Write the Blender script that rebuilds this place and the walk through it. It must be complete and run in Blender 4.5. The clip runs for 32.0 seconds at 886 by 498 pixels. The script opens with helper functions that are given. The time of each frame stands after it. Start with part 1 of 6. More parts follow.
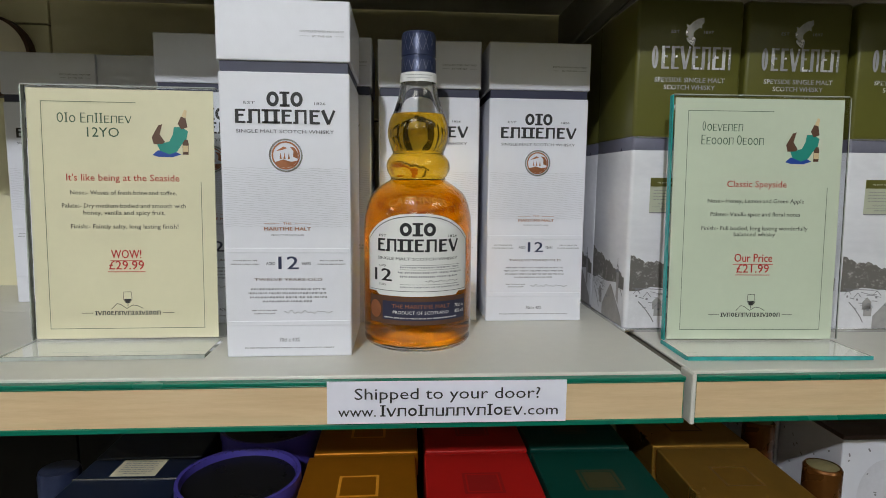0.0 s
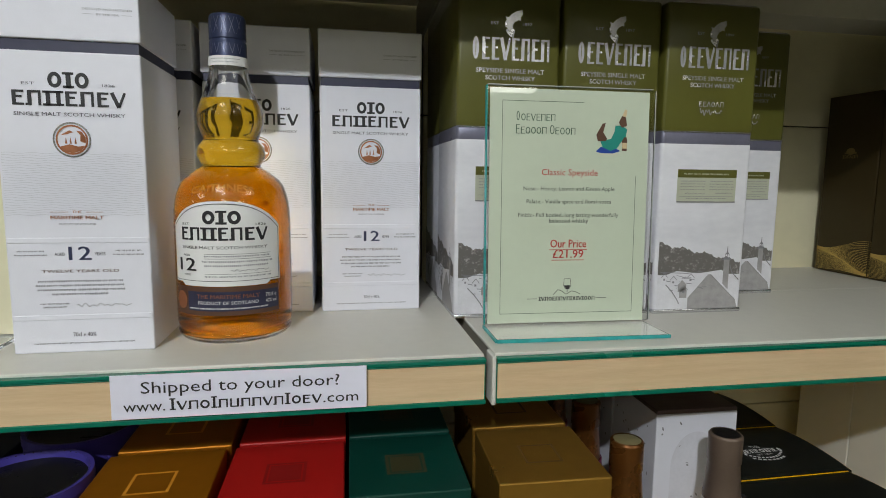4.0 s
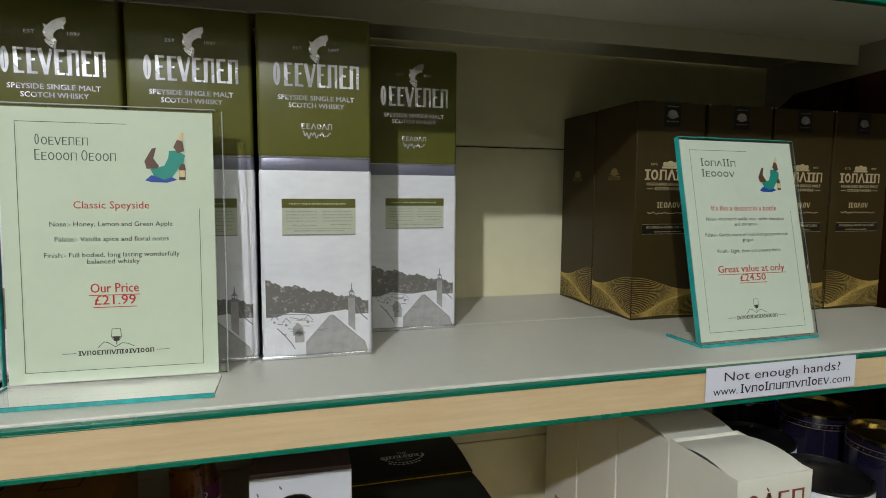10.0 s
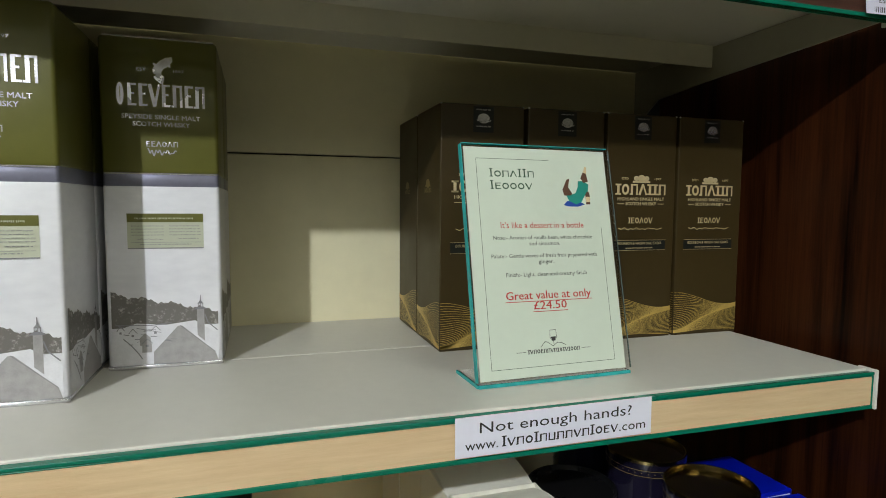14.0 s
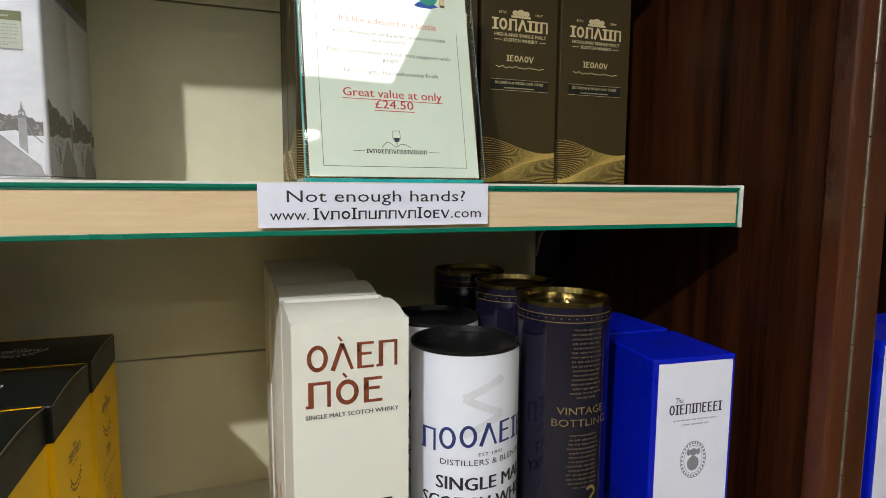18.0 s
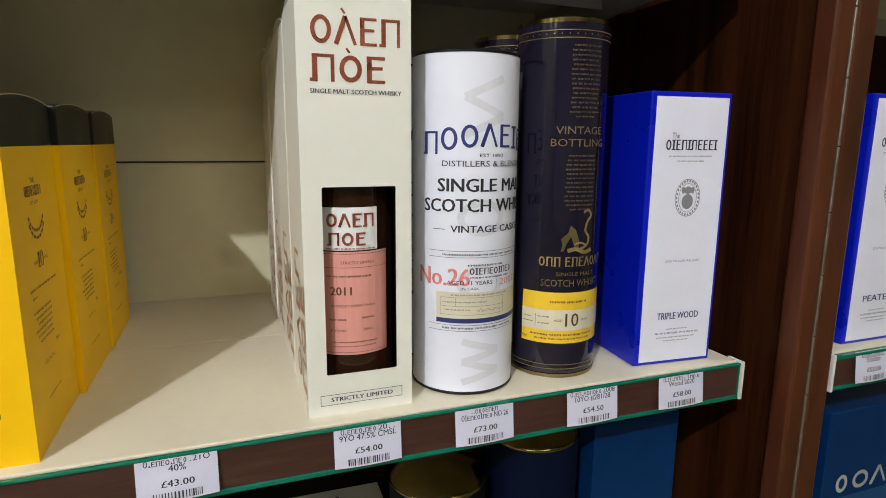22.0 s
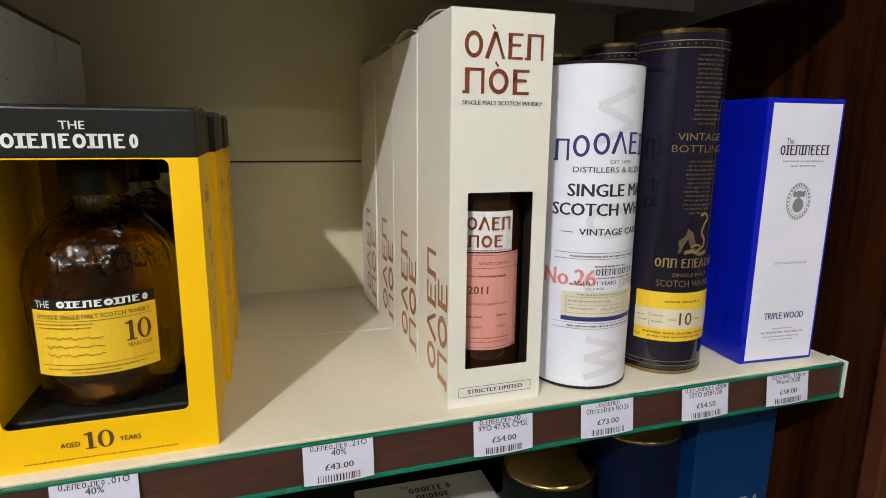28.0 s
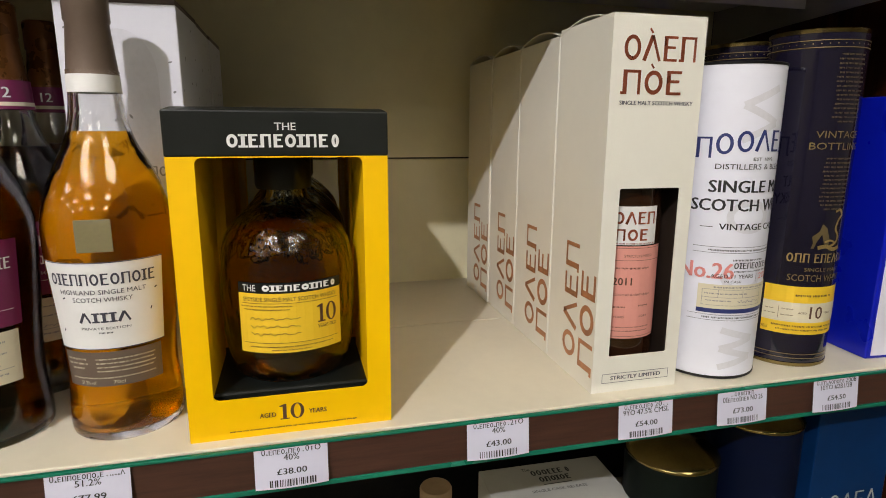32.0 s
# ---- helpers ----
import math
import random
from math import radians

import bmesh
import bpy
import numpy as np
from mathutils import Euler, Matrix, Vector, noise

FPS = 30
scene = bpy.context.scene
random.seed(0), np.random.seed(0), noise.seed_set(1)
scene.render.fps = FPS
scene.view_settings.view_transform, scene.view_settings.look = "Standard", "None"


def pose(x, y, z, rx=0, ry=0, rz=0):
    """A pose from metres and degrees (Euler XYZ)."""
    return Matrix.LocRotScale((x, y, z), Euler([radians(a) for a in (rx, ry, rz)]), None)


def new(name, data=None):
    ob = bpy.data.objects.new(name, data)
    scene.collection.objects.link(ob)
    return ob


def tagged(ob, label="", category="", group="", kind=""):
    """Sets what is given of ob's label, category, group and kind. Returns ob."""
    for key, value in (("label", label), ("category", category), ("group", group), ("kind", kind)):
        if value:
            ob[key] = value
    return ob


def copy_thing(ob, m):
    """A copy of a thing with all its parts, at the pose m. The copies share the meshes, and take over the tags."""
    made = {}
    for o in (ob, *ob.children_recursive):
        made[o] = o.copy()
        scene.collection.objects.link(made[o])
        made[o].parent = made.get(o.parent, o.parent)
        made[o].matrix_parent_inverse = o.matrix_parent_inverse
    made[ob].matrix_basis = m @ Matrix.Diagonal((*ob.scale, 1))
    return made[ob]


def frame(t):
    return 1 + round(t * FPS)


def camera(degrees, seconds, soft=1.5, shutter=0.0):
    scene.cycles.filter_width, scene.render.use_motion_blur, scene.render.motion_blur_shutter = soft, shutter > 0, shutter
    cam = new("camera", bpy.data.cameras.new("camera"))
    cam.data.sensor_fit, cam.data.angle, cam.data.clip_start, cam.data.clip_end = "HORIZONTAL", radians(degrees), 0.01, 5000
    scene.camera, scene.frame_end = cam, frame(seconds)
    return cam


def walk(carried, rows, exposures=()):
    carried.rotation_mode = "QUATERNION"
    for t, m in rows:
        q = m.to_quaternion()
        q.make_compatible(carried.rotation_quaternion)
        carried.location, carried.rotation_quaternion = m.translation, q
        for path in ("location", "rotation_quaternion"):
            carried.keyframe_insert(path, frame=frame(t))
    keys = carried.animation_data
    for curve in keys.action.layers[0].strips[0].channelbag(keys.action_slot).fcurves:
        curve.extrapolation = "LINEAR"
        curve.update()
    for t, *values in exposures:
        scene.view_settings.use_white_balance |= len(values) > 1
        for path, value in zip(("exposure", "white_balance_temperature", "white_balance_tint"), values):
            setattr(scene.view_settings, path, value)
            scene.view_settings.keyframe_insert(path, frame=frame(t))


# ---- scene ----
cam = camera(75.0, 32.0, soft=0.95)
METRES, EYE, TILT, LEAN, TURN = 1.33, 1.5, 0.0, 0.0, -4.0
ROWS = [
    (0.0, 0.0, 0.0, 0.0, 0.07, -6.77, -0.58),
    (0.5, 0.0085, 0.0003, -0.0, -0.49, -6.87, -0.6),
    (1.0, 0.0159, 0.0006, -0.0005, -1.0, -6.94, -0.63),
    (1.5, 0.0233, 0.0003, 0.0001, -1.62, -7.0, -0.65),
    (2.0, 0.0315, -0.0002, 0.0005, -2.22, -7.02, -0.66),
    (2.5, 0.0413, 0.0001, -0.0013, -3.11, -7.03, -0.68),
    (3.0, 0.0509, -0.0003, -0.0021, -3.97, -7.09, -0.67),
    (3.5, 0.0638, -0.0021, -0.0033, -5.05, -7.13, -0.67),
    (5.5, 0.1131, -0.0051, -0.0058, -8.81, -6.87, -0.56),
    (6.0, 0.1248, -0.0049, -0.0058, -9.43, -6.69, -0.52),
    (6.5, 0.1349, -0.0047, -0.0033, -9.98, -6.53, -0.51),
    (7.0, 0.147, -0.006, 0.0006, -10.46, -6.33, -0.47),
    (7.5, 0.1632, -0.0076, 0.0034, -10.7, -6.19, -0.48),
    (8.0, 0.1941, -0.0064, 0.0038, -10.94, -6.06, -0.5),
    (8.5, 0.2276, -0.0041, 0.0038, -11.12, -5.91, -0.43),
    (9.0, 0.2649, 0.001, 0.0047, -11.26, -5.74, -0.41),
    (9.5, 0.2945, 0.0058, 0.0056, -11.41, -5.52, -0.39),
    (10.0, 0.3251, 0.0109, 0.0074, -11.67, -5.48, -0.35),
    (10.5, 0.351, 0.0147, 0.0073, -11.85, -5.27, -0.28),
    (11.0, 0.3766, 0.0192, 0.0067, -12.14, -5.11, -0.26),
    (11.5, 0.3948, 0.0224, 0.0068, -12.43, -4.91, -0.24),
    (12.0, 0.4131, 0.0257, 0.0082, -12.75, -4.83, -0.29),
    (12.5, 0.4308, 0.0287, 0.0102, -12.9, -4.74, -0.36),
    (13.0, 0.4539, 0.0339, 0.011, -13.09, -4.56, -0.37),
    (13.5, 0.4736, 0.0379, 0.0112, -13.34, -4.43, -0.4),
    (14.0, 0.4929, 0.0405, 0.0112, -13.56, -4.42, -0.41),
    (14.5, 0.509, 0.0419, 0.0113, -13.81, -4.56, -0.42),
    (16.5, 0.575, 0.0363, -0.0252, -14.81, -4.99, -0.35),
    (17.0, 0.5856, 0.0357, -0.0519, -15.06, -5.36, -0.43),
    (17.5, 0.5928, 0.032, -0.0822, -15.25, -5.83, -0.42),
    (18.0, 0.5862, 0.0298, -0.1087, -15.46, -6.18, -0.41),
    (18.5, 0.5789, 0.0287, -0.1357, -15.47, -6.91, -0.38),
    (19.0, 0.5786, 0.026, -0.1557, -15.53, -7.54, -0.42),
    (19.5, 0.5812, 0.0214, -0.1763, -15.7, -8.24, -0.47),
    (20.0, 0.5833, 0.0174, -0.1912, -15.8, -8.84, -0.48),
    (20.5, 0.5829, 0.0125, -0.2081, -15.89, -9.44, -0.42),
    (21.0, 0.5795, 0.0107, -0.2275, -15.98, -9.81, -0.41),
    (21.5, 0.5763, 0.0085, -0.2451, -16.1, -10.16, -0.46),
    (22.0, 0.5754, 0.0069, -0.2554, -16.17, -10.42, -0.44),
    (22.5, 0.5743, 0.006, -0.2638, -16.23, -10.56, -0.46),
    (23.0, 0.5735, 0.0047, -0.2672, -16.19, -10.67, -0.49),
    (23.5, 0.5726, 0.0034, -0.2644, -16.13, -10.75, -0.52),
    (24.0, 0.5723, 0.0027, -0.2587, -16.0, -10.79, -0.53),
    (24.5, 0.5714, 0.0037, -0.2547, -15.83, -10.86, -0.54),
    (26.5, 0.5402, 0.0078, -0.2428, -14.92, -11.1, -0.44),
    (27.0, 0.5297, 0.0077, -0.2432, -14.64, -11.2, -0.44),
    (27.5, 0.5168, 0.0078, -0.2456, -14.26, -11.26, -0.42),
    (28.0, 0.5055, 0.0073, -0.2459, -13.9, -11.35, -0.47),
    (28.5, 0.4963, 0.0051, -0.2462, -13.47, -11.45, -0.48),
    (29.0, 0.4907, 0.0016, -0.2459, -13.06, -11.52, -0.46),
    (29.5, 0.4822, -0.0019, -0.2455, -12.56, -11.55, -0.41),
    (30.0, 0.4712, -0.0032, -0.246, -12.16, -11.53, -0.36),
    (30.5, 0.4593, -0.0025, -0.2457, -11.69, -11.59, -0.32),
    (31.0, 0.448, -0.0013, -0.2456, -11.18, -11.65, -0.28),
    (31.5, 0.4392, -0.0003, -0.2452, -10.76, -11.69, -0.27),
    (32.0, 0.431, 0.0009, -0.2443, -10.29, -11.79, -0.28),
]
EXPO = [(0.0, -0.18, 6500, 6), (3.0, -0.16, 6500, 6), (7.0, -0.13, 6500, 5), (10.0, 0.10, 6500, 4), (13.0, 0.38, 6500, 4), (17.0, 0.56, 6500, 7), (20.0, 0.70, 6500, 8), (24.0, 0.70, 6550, 10), (28.0, 0.71, 6600, 11), (32.0, 0.61, 6950, 13)]
walk(cam, [(t, pose(0, 0, EYE, TILT, LEAN, TURN) @ pose(METRES * x, METRES * y, METRES * z, 90 + pitch, roll, yaw)) for t, x, y, z, yaw, pitch, roll in ROWS], EXPO)

# ---------------------------------------------------------------- light
CEIL = 2.6
SPOT_AT = (-0.40, -1.27, 2.575)
PANEL_STRENGTH, SPOT_WATTS = 4.5, 100.0

world = bpy.data.worlds.new("world")
world.use_nodes = True
world.node_tree.nodes["Background"].inputs[0].default_value = (0.5, 0.52, 0.55, 1)
world.node_tree.nodes["Background"].inputs[1].default_value = 0.02
scene.world = world

spot = new("spot_bulb", bpy.data.lights.new("spot_bulb", "POINT"))
spot.data.energy, spot.data.shadow_soft_size, spot.data.color = SPOT_WATTS, 0.028, (0.965, 0.983, 1.04)
spot.location = SPOT_AT


# ---------------------------------------------------------------- materials
def mat(name, col, rough=0.5, metal=0.0, var=0.08, scale=30.0, bump=0.0, bscale=300.0, stretch=(1, 1, 1), coat=0.0, col2=None, spec=0.5, gloss=0.0):
    """Principled surface with two scales of colour variation, roughness wear and a fine relief."""
    m = bpy.data.materials.new(name)
    m.use_nodes = True
    nt = m.node_tree
    p = nt.nodes["Principled BSDF"]
    p.inputs["Roughness"].default_value, p.inputs["Metallic"].default_value = rough, metal
    p.inputs["Coat Weight"].default_value, p.inputs["Coat Roughness"].default_value = coat, 0.08
    p.inputs["Specular IOR Level"].default_value = spec
    if gloss:      # a clear flat sheet over the print, with this index
        p.inputs["Coat Weight"].default_value, p.inputs["Coat Roughness"].default_value, p.inputs["Coat IOR"].default_value = 1.0, 0.015, gloss
    tc = nt.nodes.new("ShaderNodeTexCoord")
    mp = nt.nodes.new("ShaderNodeMapping")
    mp.inputs["Scale"].default_value = stretch
    nt.links.new(tc.outputs["Object"], mp.inputs["Vector"])
    n1, n2 = nt.nodes.new("ShaderNodeTexNoise"), nt.nodes.new("ShaderNodeTexNoise")
    n1.inputs["Scale"].default_value, n2.inputs["Scale"].default_value = scale, scale * 9
    n1.inputs["Detail"].default_value = n2.inputs["Detail"].default_value = 4
    for n in (n1, n2):
        nt.links.new(mp.outputs[0], n.inputs["Vector"])
    add = nt.nodes.new("ShaderNodeMath")
    add.operation = "MULTIPLY_ADD"
    add.inputs[1].default_value = 0.45
    nt.links.new(n2.outputs["Fac"], add.inputs[0])
    nt.links.new(n1.outputs["Fac"], add.inputs[2])
    ramp = nt.nodes.new("ShaderNodeValToRGB")
    ramp.color_ramp.elements[0].position, ramp.color_ramp.elements[1].position = 0.45, 0.95
    c2 = col2 or tuple(min(1, c * (1 + var)) for c in col)
    c1 = col if col2 else tuple(c * (1 - var) for c in col)
    ramp.color_ramp.elements[0].color, ramp.color_ramp.elements[1].color = (*c1, 1), (*c2, 1)
    nt.links.new(add.outputs[0], ramp.inputs[0])
    nt.links.new(ramp.outputs[0], p.inputs["Base Color"])
    rr = nt.nodes.new("ShaderNodeMapRange")
    rr.inputs[1].default_value, rr.inputs[2].default_value = 0.3, 0.7
    rr.inputs[3].default_value, rr.inputs[4].default_value = max(0.02, rough * 0.85), min(1, rough * 1.15)
    nt.links.new(n1.outputs["Fac"], rr.inputs[0])
    nt.links.new(rr.outputs[0], p.inputs["Roughness"])
    if bump:
        n3, b = nt.nodes.new("ShaderNodeTexNoise"), nt.nodes.new("ShaderNodeBump")
        n3.inputs["Scale"].default_value, n3.inputs["Detail"].default_value = bscale, 3
        nt.links.new(mp.outputs[0], n3.inputs["Vector"])
        b.inputs["Strength"].default_value, b.inputs["Distance"].default_value = bump, 0.001
        nt.links.new(n3.outputs["Fac"], b.inputs["Height"])
        nt.links.new(b.outputs[0], p.inputs["Normal"])
    return m


def clear(name, col, ior=1.5, rough=0.0, wavy=0.0, thin=None, r0=0.018, r1=0.040, spec=0.5):
    """Clear stuff; with thin, its tint where the vessel is narrow (radius r0 about its axis) passes to col where it is wide (r1)."""
    m = bpy.data.materials.new(name)
    m.use_nodes = True
    p = m.node_tree.nodes["Principled BSDF"]
    p.inputs["Base Color"].default_value = (*col, 1)
    p.inputs["Roughness"].default_value, p.inputs["IOR"].default_value = rough, ior
    p.inputs["Transmission Weight"].default_value, p.inputs["Specular IOR Level"].default_value = 1.0, spec
    if thin:
        nt = m.node_tree
        tc, flat, ln, rg, mx = (nt.nodes.new(k) for k in ("ShaderNodeTexCoord", "ShaderNodeVectorMath", "ShaderNodeVectorMath", "ShaderNodeMapRange", "ShaderNodeMix"))
        flat.operation, ln.operation, mx.data_type = "MULTIPLY", "LENGTH", "RGBA"
        flat.inputs[1].default_value = (1, 1, 0)
        rg.inputs[1].default_value, rg.inputs[2].default_value = r0, r1
        nt.links.new(tc.outputs["Object"], flat.inputs[0]), nt.links.new(flat.outputs[0], ln.inputs[0]), nt.links.new(ln.outputs["Value"], rg.inputs[0])
        nt.links.new(rg.outputs[0], mx.inputs["Factor"])
        mx.inputs[6].default_value, mx.inputs[7].default_value = (*thin, 1), (*col, 1)
        nt.links.new(mx.outputs[2], p.inputs["Base Color"])
    if wavy:
        nt = m.node_tree
        tc, n, b, mp = (nt.nodes.new(k) for k in ("ShaderNodeTexCoord", "ShaderNodeTexNoise", "ShaderNodeBump", "ShaderNodeMapping"))
        mp.inputs["Scale"].default_value = (1, 1, 0.45)
        n.inputs["Scale"].default_value, n.inputs["Detail"].default_value = 55, 2
        b.inputs["Strength"].default_value, b.inputs["Distance"].default_value = wavy, 0.004
        nt.links.new(tc.outputs["Object"], mp.inputs[0]), nt.links.new(mp.outputs[0], n.inputs["Vector"])
        nt.links.new(n.outputs["Fac"], b.inputs["Height"]), nt.links.new(b.outputs[0], p.inputs["Normal"])
    return m


def glow(name, col, power):
    m = bpy.data.materials.new(name)
    m.use_nodes = True
    p = m.node_tree.nodes["Principled BSDF"]
    p.inputs["Base Color"].default_value = (0.8, 0.8, 0.8, 1)
    p.inputs["Emission Color"].default_value, p.inputs["Emission Strength"].default_value = (*col, 1), power
    return m


def photo(name, dark, light, scale):
    """Printed monochrome picture: blotchy leaf texture in two tones."""
    m = mat(name, dark, 0.38, col2=light, scale=scale)
    nt = m.node_tree
    v = nt.nodes.new("ShaderNodeTexVoronoi")
    v.inputs["Scale"].default_value, v.inputs["Detail"].default_value, v.inputs["Roughness"].default_value = scale * 1.7, 3.0, 0.8
    tc = [n for n in nt.nodes if n.type == "TEX_COORD"][0]
    nt.links.new(tc.outputs["Object"], v.inputs["Vector"])
    ramp = [n for n in nt.nodes if n.type == "VALTORGB"][0]
    src = ramp.inputs[0].links[0].from_socket
    mx = nt.nodes.new("ShaderNodeMath")
    mx.operation = "MULTIPLY_ADD"
    mx.inputs[1].default_value = -0.40
    nt.links.new(v.outputs["Distance"], mx.inputs[0])
    nt.links.new(src, mx.inputs[2])
    nt.links.new(mx.outputs[0], ramp.inputs[0])
    ramp.color_ramp.elements[0].position, ramp.color_ramp.elements[1].position = 0.2, 0.75
    return m


STEEL = mat("shelf_paint", (0.60, 0.585, 0.53), 0.42, var=0.05, scale=9, bump=0.10, bscale=900)
STEEL_LOW = mat("shelf_paint_cream", (0.69, 0.635, 0.50), 0.42, var=0.05, scale=9, bump=0.10, bscale=900)
BRACKET = mat("bracket_paint", (0.30, 0.29, 0.235), 0.5, var=0.06, scale=9)
CAP = mat("cap_metal", (0.62, 0.61, 0.57), 0.38, var=0.08, scale=60, bump=0.1)
BACK = mat("back_panel_paint", (0.74, 0.69, 0.47), 0.55, var=0.06, scale=6, bump=0.15, bscale=500)
GREEN = mat("green_plastic", (0.002, 0.150, 0.092), 0.25, var=0.03, scale=6)
BIRCH = mat("birch_strip", (0.60, 0.43, 0.25), 0.45, col2=(0.70, 0.53, 0.33), scale=22, stretch=(0.6, 6, 9), bump=0.08)
WALNUT = mat("brown_strip", (0.036, 0.014, 0.010), 0.42, col2=(0.070, 0.028, 0.019), scale=26, stretch=(0.5, 6, 9), bump=0.08)
MAHOG = mat("mahogany", (0.0025, 0.0008, 0.0004), 0.34, col2=(0.046, 0.0125, 0.0036), scale=11, stretch=(3.6, 3.6, 0.14), bump=0.12, bscale=120, spec=0.14)
[n for n in MAHOG.node_tree.nodes if n.type == "VALTORGB"][0].color_ramp.elements[0].position = 0.50
MAHOG_EDGE = mat("mahogany_edge", (0.020, 0.0052, 0.0020), 0.30, col2=(0.085, 0.023, 0.008), scale=14, stretch=(2, 2, 0.3), bump=0.1)
STRIP = mat("worn_steel", (0.20, 0.16, 0.12), 0.4, 0.6, var=0.3, scale=60, bump=0.3, bscale=200)
PAPER = mat("paper", (0.62, 0.62, 0.75), 0.7, var=0.03, scale=20, bump=0.05)
SIGN_PAPER = mat("laminated_paper", (0.77, 0.775, 0.90), 0.5, var=0.03, scale=20, coat=0.6)
CARDPAPER = mat("pale_green_paper", (0.60, 0.675, 0.53), 0.6, var=0.03, scale=14, gloss=1.95)
CARDPAPER2 = mat("pale_cream_paper", (0.74, 0.70, 0.49), 0.6, var=0.03, scale=14, gloss=1.95)
CARDPAPER3 = mat("pale_white_paper", (0.65, 0.73, 0.62), 0.6, var=0.03, scale=14, gloss=1.95)
CARD_GREEN = mat("card_green_ink", (0.03, 0.085, 0.045), 0.55, gloss=1.95)
CARD_RED = mat("card_red_ink", (0.52, 0.028, 0.025), 0.55, gloss=1.95)
CARD_BLACK = mat("card_black_ink", (0.03, 0.03, 0.03), 0.55, gloss=1.95)
INK = mat("black_ink", (0.015, 0.015, 0.018), 0.55)
GREY_INK = mat("grey_ink", (0.22, 0.22, 0.24), 0.55)
SLATE_INK = mat("slate_ink", (0.055, 0.055, 0.080), 0.55)
PINK_INK = mat("stamp_red_ink", (0.70, 0.24, 0.22), 0.6, var=0.2, scale=200)
NAVY_BRIGHT = mat("navy_numeral_ink", (0.028, 0.034, 0.085), 0.5)
NAVY_INK = mat("navy_ink", (0.020, 0.032, 0.150), 0.5)
TEAL = mat("teal_print", (0.012, 0.24, 0.19), 0.5)
BLUE_PRINT = mat("blue_print", (0.015, 0.06, 0.33), 0.5)
BROWN_PRINT = mat("brown_print", (0.10, 0.045, 0.025), 0.5)
TAN_PRINT = mat("tan_print", (0.62, 0.48, 0.27), 0.5)
ACRYL = clear("acrylic", (0.97, 0.99, 0.985), 1.45)
ACRYL_THIN = clear("acrylic_sheet", (0.97, 0.99, 0.985), 1.18)
# one clear acrylic; the light its edges catch is put into three colours
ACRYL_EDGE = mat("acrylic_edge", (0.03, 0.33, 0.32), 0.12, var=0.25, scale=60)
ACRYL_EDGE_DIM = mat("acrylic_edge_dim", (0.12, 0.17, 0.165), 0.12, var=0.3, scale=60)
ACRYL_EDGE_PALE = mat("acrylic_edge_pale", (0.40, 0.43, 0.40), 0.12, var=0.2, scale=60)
GLASS = clear("bottle_glass", (0.985, 0.99, 0.985), 1.5, wavy=0.10, spec=1.0)
GLASS_HAMMERED = clear("textured_glass", (0.97, 0.98, 0.97), 1.5, wavy=0.9, spec=1.0)
WHISKY = clear("whisky_amber", (0.63, 0.20, 0.0005), 1.36, thin=(0.78, 0.47, 0.025), r0=0.022, r1=0.040)
WHISKY_LIGHT = clear("whisky_gold", (0.87, 0.32, 0.004), 1.36, thin=(0.90, 0.42, 0.02), r0=0.017, r1=0.036)
WHISKY_DARK = clear("whisky_deep", (0.58, 0.22, 0.012), 1.36)
WHISKY_PLUM = clear("whisky_plum", (0.15, 0.036, 0.009), 1.36)
WHITE_CARD = mat("white_carton", (0.735, 0.74, 0.81), 0.50, var=0.03, scale=12, bump=0.05, bscale=900)
NAVY_CARD = mat("navy_band", (0.026, 0.028, 0.062), 0.45)
COPPER = mat("copper_foil", (0.42, 0.17, 0.085), 0.35, 0.6, var=0.2, scale=90)
COPPER_INK = mat("copper_red_foil", (0.36, 0.10, 0.055), 0.30, 0.55, var=0.45, scale=60)
SIDE_COPPER = mat("tan_copper_foil", (0.48, 0.21, 0.10), 0.35, 0.3, var=0.3, scale=60)
OLIVE = mat("olive_tin", (0.110, 0.108, 0.020), 0.36, var=0.06, scale=12, bump=0.06, bscale=800)
TIN_WHITE = mat("tin_sky", (0.64, 0.64, 0.69), 0.34, col2=(0.79, 0.79, 0.83), scale=7, stretch=(1, 1, 2.5))
TIN_BAND = mat("tin_violet_band", (0.20, 0.20, 0.27), 0.32, 0.4)
SILVER_INK = mat("raised_silver", (0.78, 0.78, 0.82), 0.26, 0.6, var=0.2, scale=50)
SILVER = mat("silver_foil", (0.72, 0.72, 0.76), 0.22, 0.9, var=0.15, scale=50)
TREES = photo("printed_trees", (0.15, 0.14, 0.13), (0.68, 0.65, 0.63), 130)
GABLE = mat("printed_gable", (0.33, 0.32, 0.32), 0.36, var=0.16, scale=120)
ROOF = mat("printed_roof", (0.68, 0.68, 0.72), 0.36, var=0.08, scale=90)
LABEL_OLIVE = mat("label_sage", (0.47, 0.49, 0.38), 0.5, var=0.05)
CHOC = mat("chocolate_carton", (0.038, 0.025, 0.0065), 0.48, spec=0.32, var=0.08, scale=12, bump=0.08, bscale=700)
GOLD = mat("gold_foil", (0.55, 0.40, 0.16), 0.33, 0.75, var=0.2, scale=50)
WAVE_GOLD = mat("gold_wave_print", (0.60, 0.42, 0.12), 0.35, 0.3, var=0.2, scale=50)
TUBE_GOLD = mat("dull_gold_print", (0.24, 0.175, 0.065), 0.35, 0.4, var=0.2, scale=50)
GOLD_PALE = mat("pale_gold_print", (0.68, 0.56, 0.33), 0.42, 0.35, var=0.15, scale=50)
